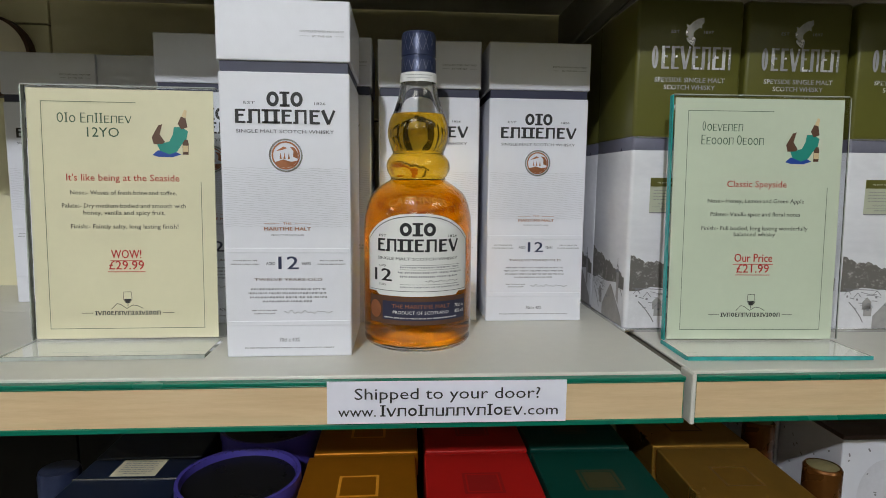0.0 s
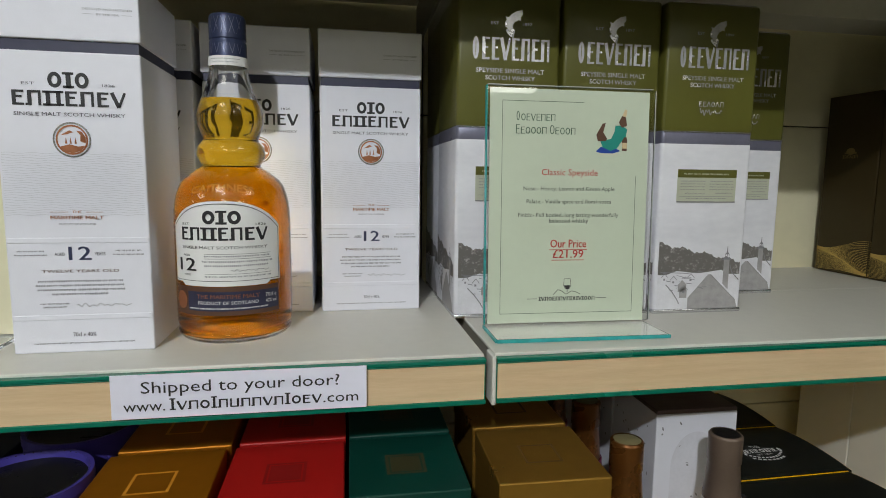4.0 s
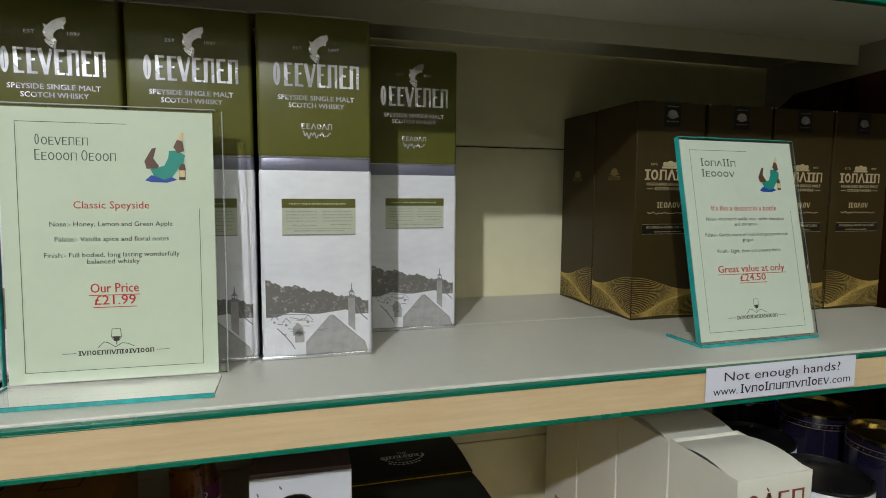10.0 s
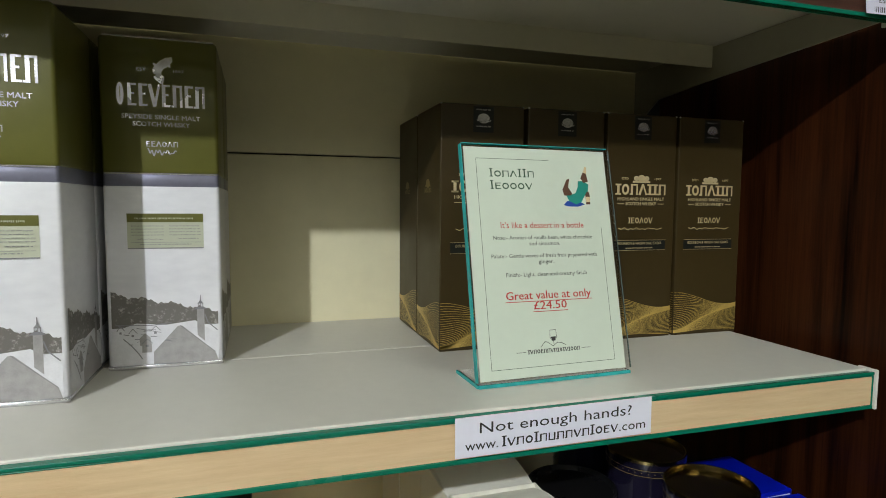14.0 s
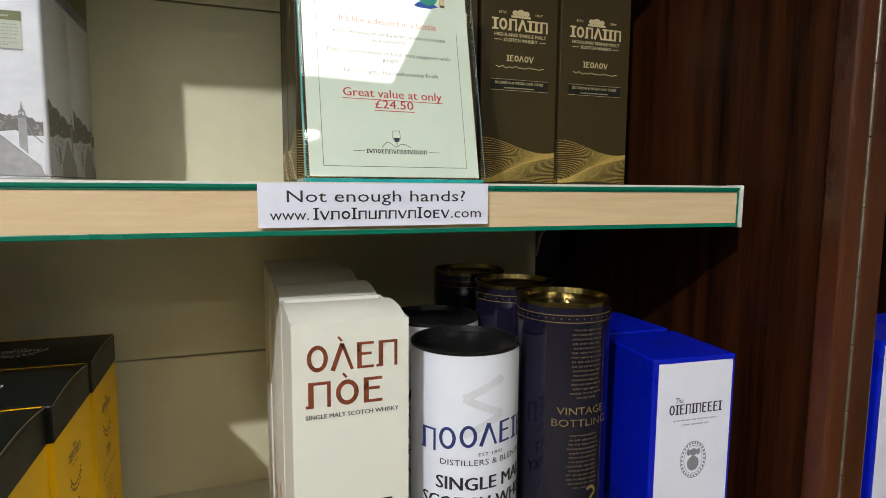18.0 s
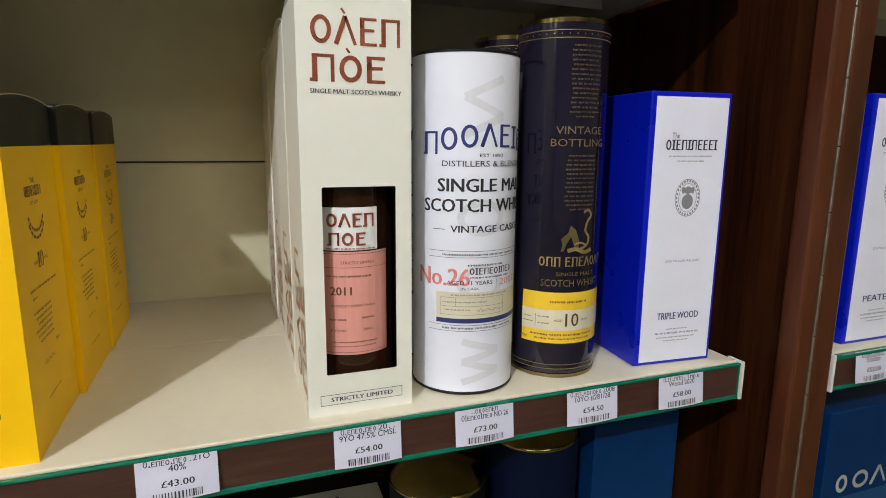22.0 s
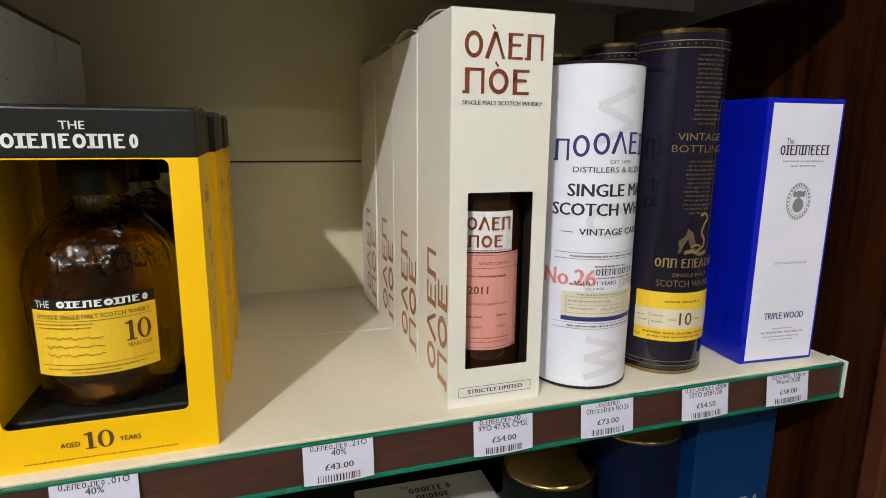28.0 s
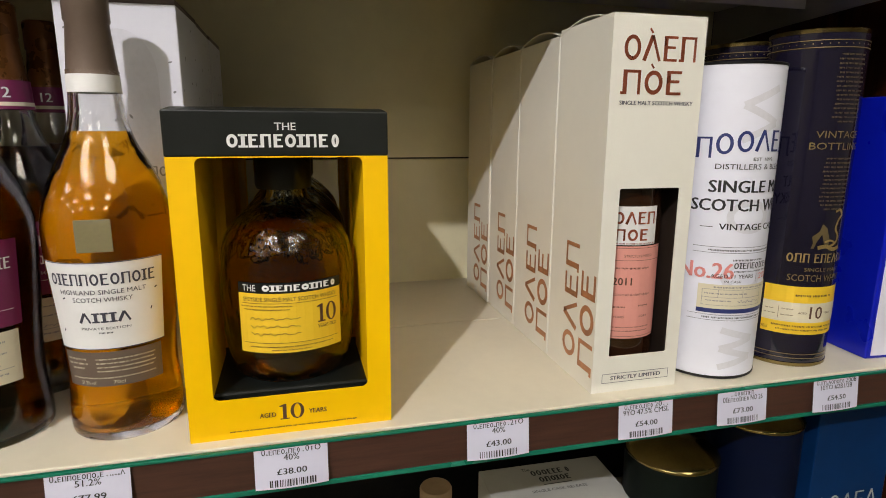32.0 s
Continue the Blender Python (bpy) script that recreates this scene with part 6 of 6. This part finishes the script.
def navy_tube():
    r, h = 0.0402, 0.3110
    ob = tube("whisky_tube", "glossy midnight blue whisky tube with gold print and yellow label", r, h, TUBE_NAVY, BRASS, BRASS, group="dark whisky tubes")
    c = 0.012
    b = sheet()
    for v in (0.2945, 0.3005, 0.0085, 0.0125):
        n = 60
        for i in range(n):
            u0, u1 = (2 * math.pi * r * ((i + k) / n - 0.5) for k in (0, 1))
            quad(b, [(u0, v), (u1, v), (u1, v + 0.0007), (u0, v + 0.0007)])
    for i in range(40):
        u = 2 * math.pi * r * (i / 40 - 0.5)
        disc(b, u, 0.2980, 0.0006, 0.0006, OFF, 6)
    part("gold_lines", b, TUBE_GOLD, ob, "dull gold lines round both ends", bend=r)
    prints("lettering", [lambda b: text(b, "VINTAGE", c + 0.002, 0.2175, 0.0062, 0.0440), lambda b: text(b, "BOTTLING", c + 0.002, 0.2072, 0.0062, 0.0520),
            lambda b: text(b, "SINGLE MALT", c + 0.004, 0.0950, 0.0034, 0.038), lambda b: text(b, "SCOTCH WHISKY", c + 0.002, 0.0855, 0.0062, 0.0600)], TUBE_GOLD, ob, "dull gold print", bend=r)
    b = sheet()
    marks(b, "onn knkaoan", c + 0.003, 0.1035, 0.0085, 0.0680, weight=0.24)
    part("maker_print", b, GOLD, ob, "gold print", bend=r)
    b = sheet()
    block(b, c + 0.005, 0.2880, 0.030, 16, 0.0038, 0.0018, seed=21)
    part("fine_print", b, DIM_GOLD, ob, "dim gold fine print", bend=r)
    b = sheet()
    block(b, c + 0.004, 0.1985, 0.031, 13, 0.0038, 0.0018, seed=31)
    part("fine_print", b, DIM_GOLD, ob, "dim gold fine print", bend=r)
    b = sheet()
    quad(b, [(c - 0.012, 0.1170), (c + 0.004, 0.1170), (c + 0.005, 0.1250), (c + 0.001, 0.1360), (c - 0.004, 0.1400), (c - 0.006, 0.1330), (c - 0.012, 0.1280), (c - 0.0105, 0.1220)])
    part("crest", b, DIM_GOLD, ob, "gold crest shape", bend=r)
    b = sheet()
    stroke(b, spline([(c + 0.006, 0.1190), (c + 0.013, 0.1225), (c + 0.0145, 0.1290), (c + 0.0105, 0.1350), (c + 0.0125, 0.1430), (c + 0.0165, 0.1480), (c + 0.0130, 0.1530), (c + 0.0080, 0.1510)], 5), 0.0024)
    stroke(b, spline([(c - 0.006, 0.1175), (c + 0.002, 0.1190), (c + 0.010, 0.1160), (c + 0.018, 0.1180)], 5), 0.0036, OFF * 1.5)
    stroke(b, spline([(c + 0.000, 0.1230), (c + 0.006, 0.1245), (c + 0.013, 0.1215)], 5), 0.0018, OFF * 1.5)
    part("crest_ribbon", b, GOLD, ob, "bright gold crest lines", bend=r)
    b = sheet()
    bar(b, -0.0335, 0.0540, 0.0330, 0.0800)
    lab = part("label", b, YELLOW_LABEL, ob, "yellow paper label", bend=r)
    b = sheet()
    bar(b, -0.0335, 0.0540, 0.0450, 0.0640, OFF * 1.6)
    part("label_band", b, SIGN_TAN, lab, "buff band", bend=r)
    b = sheet()
    o = OFF * 2.6
    text(b, "10", 0.0130, 0.0490, 0.0120, 0.0125, o, bold=0.0003), text(b, "AGED", 0.0005, 0.0535, 0.0020, 0.0075, o), text(b, "YEARS", 0.026, 0.0535, 0.0020, 0.0085, o)
    fine(b, -0.0265, 0.0560, 0.008, 0.0012, o), fine(b, -0.0265, 0.0515, 0.010, 0.0012, o), fine(b, -0.0125, 0.0570, 0.010, 0.0012, o), fine(b, -0.0125, 0.0510, 0.010, 0.0012, o), bar(b, -0.0195, -0.0192, 0.048, 0.060, o)
    fine(b, 0.010, 0.0705, 0.034, 0.0022, o), fine(b, 0.006, 0.0402, 0.060, 0.0020, o), fine(b, 0.006, 0.0365, 0.052, 0.0018, o), text(b, "70cl", -0.030, 0.0360, 0.0028, 0.006, o)
    part("label_print", b, BROWN_PRINT, lab, "dark brown print", bend=r)
    return ob


dark = navy_tube()
dark.matrix_basis = pose(1.0475, 0.4210, LO, 0, 0, -24)
for x, y, r in ((1.043, 0.508, 120), (1.030, 0.600, 200)):
    copy_thing(dark, pose(x, y, LO, 0, 0, r))


# ---------------------------------------------------------------- bright blue cartons with a white face
def blue_carton(words):
    w, d, h = 0.0860, 0.0880, 0.2560
    ob = empty("whisky_carton", "bright blue whisky carton with a white printed face", "carton", "blue whisky cartons")
    part("body", solid((-w / 2, w / 2, 0, d, 0, h), bevel=0.0016), BLUE_CARD, ob)
    face = part("face", solid((-w / 2 + 0.0055, w / 2 - 0.0035, -0.0006, 0.0006, 0.0035, h - 0.0045)), FACE_WHITE, ob, "white face panel")
    o = OFF + 0.0006
    b = sheet()
    text(b, "The", -0.0155, 0.2150, 0.0050, 0.0080, o), marks(b, "oikninkkki", 0.002, 0.2045, 0.0092, 0.0560, o, 0.24)
    part("lettering", b, INK, face, "black print")
    b = sheet()
    fine(b, 0.002, 0.1982, 0.046, 0.0016, o), fine(b, 0.002, 0.1938, 0.028, 0.0016, o)
    ring(b, 0.002, 0.1610, 0.0138, 0.0175, 0.0006, o), ring(b, 0.002, 0.1610, 0.0100, 0.0135, 0.0005, o)
    for i in range(26):
        a = 2 * math.pi * i / 26
        disc(b, 0.002 + 0.0119 * math.cos(a), 0.1610 + 0.0155 * math.sin(a), 0.0010, 0.0013, o, 6)
    disc(b, 0.002, 0.1575, 0.0062, 0.0070, o), disc(b, 0.002, 0.1680, 0.0040, 0.0035, o), disc(b, -0.003, 0.1680, 0.0020, 0.003, o), disc(b, 0.007, 0.1680, 0.0020, 0.003, o)
    part("seal", b, GREY_INK, face, "grey round seal")
    b = sheet()
    text(b, words, 0.002, 0.0450, 0.0066, 0.046, o, bold=0.0003)
    part("kind_print", b, NAVY_INK, face, "navy print")
    b = sheet()
    text(b, "2020 MAIDEN RELEASE", 0.002, 0.1005, 0.0022, 0.038, o), fine(b, 0.002, 0.0345, 0.024, 0.0013, o), fine(b, 0.002, 0.0300, 0.048, 0.0022, o), fine(b, 0.002, 0.0262, 0.044, 0.0014, o), fine(b, 0.002, 0.0228, 0.028, 0.0014, o)
    part("fine_print", b, GREY_INK, face, "grey fine print")
    b = sheet()
    fine(b, 0.0, 0.044, 0.018, 0.0035)
    ring(b, 0.0, 0.0440, 0.012, 0.008, 0.0006)
    part("top_seal", b, NAVY_INK, ob, "dark round seal on top", Matrix.Translation((0, 0, h)) @ TOP)
    return ob


blue = blue_carton("TRIPLE WOOD")
blue.matrix_basis = pose(1.1590, 0.3800, LO, 0, 0, -4.0)
copy_thing(blue, pose(1.1660, 0.4735, LO, 0, 0, 0.5))
peat = blue_carton("PEATED")
peat.matrix_basis = pose(1.3990, 0.3530, LO + 0.004, 0, 0, 0)
copy_thing(peat, pose(1.491, 0.354, LO + 0.004, 0, 0, 0.4))


# ---------------------------------------------------------------- tall-necked bottles and their carton (lower shelf)
TULIP = [(0.0370, 0.0), (0.0430, 0.003), (0.0442, 0.012), (0.0432, 0.030), (0.0420, 0.048), (0.0432, 0.075), (0.0465, 0.110), (0.0487, 0.140), (0.0480, 0.160), (0.0430, 0.180), (0.0335, 0.200), (0.0250, 0.216), (0.0205, 0.232), (0.0188, 0.248), (0.0186, 0.262)]


def tulip_bottle(label, liquid, foil, fill, white):
    ob = bottle("whisky_bottle", label, TULIP, fill, liquid, base=0.0020)
    q = 0.86
    part("cap", lathe([(0.0170 * q, 0.2570), (0.0186, 0.2570), (0.0176 * q, 0.2930), (0.0188 * q, 0.2945), (0.0188 * q, 0.3180), (0.0172 * q, 0.3196), (0.0155 * q, 0.3198)], 40), foil, ob, "foil cap", smooth=40)
    part("cap_top", lathe([(0.0160 * q, 0.3190), (0.0150 * q, 0.3194), (0.0, 0.3194)], 36), BLACK_LID if white else PLAQUE, ob, "dark glossy cap top", smooth=40)
    if white:
        part("collar", lathe([(0.0186, 0.2470), (0.0193, 0.2470), (0.0189, 0.2590), (0.0182, 0.2590)], 40), WHITE_LABEL, ob, "white paper collar", smooth=40)
    else:
        part("collar", lathe([(0.0192, 0.2375), (0.0212, 0.2375), (0.0200, 0.2600), (0.0192, 0.2600)], 40), PURPLE, ob, "purple collar with white line", smooth=40)
        part("collar_line", lathe([(0.0208, 0.2400), (0.0213, 0.2400), (0.0211, 0.2430), (0.0206, 0.2430)], 40), SIGN_TAN, ob, "white line")
        b = sheet()
        text(b, "12", 0.0, 0.2465, 0.0080, 0.0100, bold=0.0005)
        part("collar_print", b, WHITE_LABEL, ob, "white print", bend=0.0212)
    def wrap(b):
        """Wrap print on the flaring body."""
        for v in b.verts:
            z = v.co.z
            rr = 0.0433 + (z - 0.075) / (0.140 - 0.075) * (0.0487 - 0.0433) if z > 0.075 else 0.0420 + max(0.0, (z - 0.048)) / 0.027 * 0.0013
            rr += 0.0007
            a, q = v.co.x / 0.046, rr - v.co.y
            v.co.x, v.co.y = q * math.sin(a), -q * math.cos(a)
        return b
    def band(u0, u1, v0, v1, off=0.0):
        b = bmesh.new()
        n, k = 24, 4
        g = [[b.verts.new((u0 + (u1 - u0) * i / n, -off, v0 + (v1 - v0) * j / k)) for i in range(n + 1)] for j in range(k + 1)]
        for j in range(k):
            for i in range(n):
                b.faces.new((g[j][i], g[j][i + 1], g[j + 1][i + 1], g[j + 1][i]))
        return b
    if white:
        lab = part("label", wrap(band(-0.046, 0.046, 0.0720, 0.1350)), WHITE_LABEL, ob, "white paper label", smooth=40)
        b = sheet()
        marks(b, "oiknnokonoik", 0.0, 0.1190, 0.0082, 0.0780), text(b, "HIGHLAND SINGLE MALT", 0.0, 0.1125, 0.0032, 0.062), text(b, "SCOTCH WHISKY", 0.0, 0.1070, 0.0032, 0.042)
        marks(b, "aiiia", 0.0, 0.0920, 0.0072, 0.038), text(b, "PRIVATE EDITION", 0.0, 0.0868, 0.0018, 0.036), fine(b, 0.0, 0.0838, 0.010, 0.0014)
        bar(b, -0.046, 0.046, 0.0720, 0.0726), bar(b, -0.046, 0.046, 0.1344, 0.1350)
        for u, v, a in ((-0.036, 0.085, 0.9), (0.038, 0.112, 0.6), (0.034, 0.097, 1.2), (-0.030, 0.109, 0.4)):
            stroke(b, [(u, v), (u + 0.0022 * math.cos(a), v + 0.0022 * math.sin(a))], 0.0010)
        part("label_print", wrap(b), SLATE_INK, lab, "dark grey print")
        low = part("lower_label", wrap(band(-0.042, 0.042, 0.0440, 0.0700)), TAUPE, ob, "brown lower label", smooth=40)
        b = sheet()
        for k in range(4):
            fine(b, 0.012, 0.0640 - 0.0030 * k, 0.046, 0.0012, OFF, k)
        block(b, -0.028, 0.0640, 0.020, 3, 0.0034, 0.0016), fine(b, 0.0, 0.0500, 0.070, 0.0012), text(b, "51.2% vol", -0.020, 0.0458, 0.0026, 0.013), text(b, "70cl", 0.005, 0.0458, 0.0026, 0.009)
        part("lower_print", wrap(b), SIGN_TAN, low, "pale print")
        part("plaque", solid((-0.0125, 0.0125, -0.0492, -0.0482, 0.1420, 0.1640), bevel=0.0004), PLAQUE, ob, "small tan paper plaque")
    else:
        lab = part("label", wrap(band(-0.040, 0.040, 0.0890, 0.1500)), PURPLE, ob, "purple paper label", smooth=40)
        b = sheet()
        marks(b, "oiknnokonoik", 0.0, 0.1300, 0.0080, 0.0700), marks(b, "iasanin", 0.0, 0.1150, 0.0070, 0.050), text(b, "SINGLE MALT WHISKY", 0.0, 0.1060, 0.0030, 0.050), bar(b, -0.034, 0.034, 0.1010, 0.1014)
        part("label_print", wrap(b), WHITE_LABEL, lab, "white print")
        low = part("lower_label", wrap(band(-0.036, 0.036, 0.0480, 0.0860)), SIGN_TAN, ob, "buff lower label", smooth=40)
        b = sheet()
        fine(b, 0, 0.078, 0.05, 0.0016), fine(b, 0, 0.070, 0.05, 0.0014), scrawl(b, -0.01, 0.02, 0.062, 0.002), fine(b, 0, 0.0545, 0.054, 0.0016), bar(b, -0.03, 0.03, 0.059, 0.0593)
        part("lower_print", wrap(b), GREY_INK, low, "small print")
    slim = Matrix.Diagonal((0.885, 0.885, 1.0, 1.0))
    for child in ob.children_recursive:
        child.data.transform(slim)
    return ob


tulip_bottle("tall clear whisky bottle with golden spirit and taupe cap", WHISKY_LIGHT, TAUPE, 0.2210, True).matrix_basis = pose(0.4390, 0.4260, LO, 0, 0, 2)
wine = tulip_bottle("tall dark amber whisky bottle with purple label and copper cap", WHISKY_PLUM, ORANGE_FOIL, 0.2080, False)
wine.matrix_basis = pose(0.3450, 0.4280, LO, 0, 0, 14)
tagged(wine, group="purple label bottles")
copy_thing(wine, pose(0.3475, 0.5180, LO, 0, 0, 16)), copy_thing(wine, pose(0.3470, 0.6080, LO, 0, 0, 12))


def speckled_carton():
    w, d, h = 0.0860, 0.0900, 0.3200
    ob = empty("whisky_carton", "white speckled whisky carton with a plum brown top", "carton", "speckled whisky cartons")
    part("body", solid((-w / 2, w / 2, 0, d, 0, h - 0.003), bevel=0.0010), WHITE_CARD, ob)
    part("top", solid((-w / 2 + 0.0003, w / 2 - 0.0003, 0.0003, d, h - 0.0032, h + 0.0012), bevel=0.0008), mat("plum_card", (0.085, 0.050, 0.050), 0.45), ob, "plum brown top")
    rnd = random.Random(11)
    for m, wide in ((None, w), (Matrix.Translation((w / 2, d / 2, 0)) @ Matrix.Rotation(radians(90), 4, "Z"), d), (Matrix.Translation((-w / 2, d / 2, 0)) @ LEFT, d)):
        b = sheet()
        for k in range(34):
            disc(b, rnd.uniform(-wide * 0.46, wide * 0.46), rnd.uniform(0.02, h - 0.012), rnd.uniform(0.0009, 0.0022), rnd.uniform(0.0005, 0.0010), OFF, 7, rnd.uniform(0, 3))
        part("fleck_print", b, GREY_INK, ob, "dark printed flecks", m)
    b = sheet()
    n = 24
    pts = [(-0.026, 0.030)] + [(0.026 * math.cos(math.pi * (1 - i / n)) , 0.262 + 0.036 * math.sin(math.pi * (1 - i / n))) for i in range(n + 1)] + [(0.026, 0.030)]
    quad(b, pts, OFF * 0.7)
    part("bottle_shape", b, WATERMARK, ob, "pale grey arched print")
    b = sheet()
    marks(b, "oiknnokonoik", 0.0, 0.185, 0.008, 0.074, OFF * 1.5), marks(b, "aiiia", 0, 0.150, 0.007, 0.036, OFF * 1.5)
    part("lettering", b, GREY_INK, ob, "grey print")
    return ob


speck = speckled_carton()
speck.matrix_basis = pose(0.4450, 0.4760, LO, 0, 0, -1)
for y, r in ((0.5690, 0.5), (0.6620, -0.3)):
    copy_thing(speck, pose(0.4455, y, LO, 0, 0, r))


# ---------------------------------------------------------------- coloured cartons under the first shelf
def coloured_carton(x, colour, inner, label, seed):
    w, d, h = 0.0845, 0.0880, 0.3240
    ob = empty("whisky_carton", label, "carton", "coloured whisky cartons", at=pose(x, 0.3650, LO, 0, 0, seed))
    part("body", solid((-w / 2, w / 2, 0, d, 0, h - 0.022), bevel=0.0010), colour, ob)
    part("lid", solid((-w / 2 - 0.0008, w / 2 + 0.0008, -0.0008, d + 0.0008, h - 0.022, h), bevel=0.0012), colour, ob, "fitted lid")
    b = sheet()
    outline(b, -0.015, 0.015, 0.026, 0.056, 0.0022)
    part("top_square", b, inner, ob, "printed square on the lid", Matrix.Translation((0, 0, h)) @ TOP)
    b = sheet()
    bar(b, -0.0115, 0.0115, 0.0295, 0.0525)
    part("top_patch", b, colour if inner in (ORANGE_PRINT, BRONZE_PRINT) else inner, ob, "small printed patch", Matrix.Translation((0, 0, h)) @ TOP)
    return ob


for x, colour, inner, nm, r in ((-0.0320, OCHRE_BOX, ORANGE_PRINT, "ochre gold", 0.6), (0.0600, RED_BOX, WINE_PRINT, "red", -0.5), (0.1490, GREEN_BOX, FIR_PRINT, "dark green", -1.0), (0.2560, GOLD_BOX, BRONZE_PRINT, "gold", -2.0)):
    c = coloured_carton(x, colour, inner, f"{nm} whisky carton with a square printed on its lid", r)
    copy_thing(c, pose(x + 0.002, 0.4600, LO, 0, 0, r * 0.4))

for x, y, z in ((-0.1215, 0.4180, 0.0), (-0.1180, 0.5130, 0.0)):
    t = tube("whisky_tube", "violet whisky tin with a black recessed lid", 0.0440, 0.3290, VIOLET, VIOLET, BLACK_LID, group="violet tins", rim_h=0.003)
    t.matrix_basis = pose(x, y, LO)
    part("rim", lathe([(0.0400, 0.3215), (0.0420, 0.3290), (0.0448, 0.3292), (0.0450, 0.3215)], 48), VIOLET, t, "violet rolled rim", smooth=40)

box = empty("whisky_carton", "ink blue whisky carton with a pale paper label on top", "carton", at=pose(-0.2190, 0.3950, LO, 0, 0, -1))
part("body", solid((-0.044, 0.044, 0, 0.092, 0, 0.3090), bevel=0.0012), DARKBLUE, box)
part("top_line", solid((-0.044, 0.044, 0.0575, 0.0588, 0.3085, 0.3094)), SILVER, box, "silver line across the top")
b = sheet()
bar(b, -0.018, 0.018, 0.062, 0.090)
lab = part("top_label", b, SIGN_TAN, box, "pale paper label", Matrix.Translation((0, 0, 0.3090)) @ TOP)
b = sheet()
block(b, 0, 0.085, 0.030, 7, 0.0033, 0.0015, OFF * 2)
part("label_print", b, GREY_INK, lab, "small print", Matrix.Translation((0, 0, 0.3090)) @ TOP)
copy_thing(box, pose(-0.2180, 0.4900, LO, 0, 0, 0.5))

navy = bottle("whisky_bottle", "dark glass whisky bottle with navy foil cap", [(0.034, 0.0), (0.0380, 0.004), (0.0385, 0.03), (0.0385, 0.16), (0.0365, 0.185), (0.022, 0.215), (0.0155, 0.235), (0.0150, 0.262)], 0.20, WHISKY_DARK)
navy.matrix_basis = pose(-0.3020, 0.5050, LO)
part("cap", lathe([(0.0152, 0.238), (0.0172, 0.238), (0.0168, 0.290), (0.0155, 0.2935), (0.0, 0.294)], 36), NAVY_FOIL, navy, "navy foil cap", smooth=40)


# ---------------------------------------------------------------- tops of the goods on the bottom shelf
buff = empty("whisky_carton", "pale grey whisky carton with black lettering on its lid", "carton", at=pose(0.8210, 0.4080, THIRD, 0, 0, -1))
part("body", solid((-0.0705, 0.0705, 0, 0.0950, 0, 0.2420), bevel=0.0012), mat("pale_grey_carton", (0.42, 0.42, 0.39), 0.5, var=0.04, scale=12), buff)
b = sheet()
text(b, "The", -0.020, 0.082, 0.0050, 0.009), marks(b, "oookkk s", 0.006, 0.0725, 0.0090, 0.046, weight=0.3), marks(b, "onoiok", 0.006, 0.0605, 0.0085, 0.036, weight=0.3)
bar(b, -0.010, 0.022, 0.0550, 0.0562), text(b, "SINGLE CASK RELEASE", 0.004, 0.0440, 0.0042, 0.062)
part("lettering", b, INK, buff, "black print", Matrix.Translation((0, 0, 0.2420)) @ TOP)

for x, y, h, body, nm, grp in ((0.9330, 0.4240, 0.2940, DARK_TIN, "dark green whisky tin with a domed brass lid", "brass lidded tins"), (1.0330, 0.4250, 0.3220, NAVY_TIN, "dark blue whisky tin with a brass lid", "brass lidded tins")):
    t = empty("whisky_tube", nm, "tube", grp, at=pose(x, y, THIRD))
    r = 0.0452
    part("body", lathe([(0.0, 0.0), (r, 0.0), (r, h - 0.006), (0.0, h - 0.006)], 56), body, t, smooth=40)
    part("lid", lathe([(r - 0.001, h - 0.006), (r + 0.0008, h - 0.006), (r + 0.0013, h - 0.0048), (r + 0.0006, h - 0.0034), (r - 0.0012, h - 0.0022), (r * 0.90, h + 0.0002), (r * 0.74, h + 0.0032), (r * 0.5, h + 0.0060), (r * 0.25, h + 0.0074), (0.0, h + 0.0078)], 56), BRASS, t, "domed brass lid", smooth=60)

stop = bottle("whisky_bottle", "clear whisky bottle with a beige stopper", [(0.034, 0.0), (0.0380, 0.004), (0.0385, 0.03), (0.0385, 0.12), (0.0365, 0.135), (0.022, 0.160), (0.0155, 0.175), (0.0150, 0.205)], 0.15, WHISKY_LIGHT)
stop.matrix_basis = pose(0.7080, 0.5200, THIRD)
part("stopper", lathe([(0.0152, 0.185), (0.0180, 0.185), (0.0180, 0.218), (0.0165, 0.2205), (0.0, 0.221)], 36), CORK, stop, "beige stopper", smooth=40)


def sea_carton(x, y, z, h, w, base, wide):
    ob = empty("whisky_carton", "sea blue whisky carton with pale lettering", "carton", "sea blue cartons", at=pose(x, y, z))
    part("body", solid((-w / 2, w / 2, 0, 0.0880, 0, h), bevel=0.0012), SEABLUE, ob)
    b = sheet()
    marks(b, "soaka", 0.0, base, 0.0220, wide, weight=0.16)
    part("lettering", b, PALE_PRINT, ob, "pale print")
    b = sheet()
    bar(b, -w / 2 + 0.0015, w / 2 - 0.0015, base - 0.1000, base - 0.0060)
    part("lower_panel", b, SKYBLUE, ob, "lighter blue lower panel")
    return ob


sea_carton(1.1385, 0.3960, THIRD, 0.3230, 0.1030, 0.2020, 0.086)
sea_carton(1.4520, 0.3560, THIRD, 0.3100, 0.1800, 0.2100, 0.150)
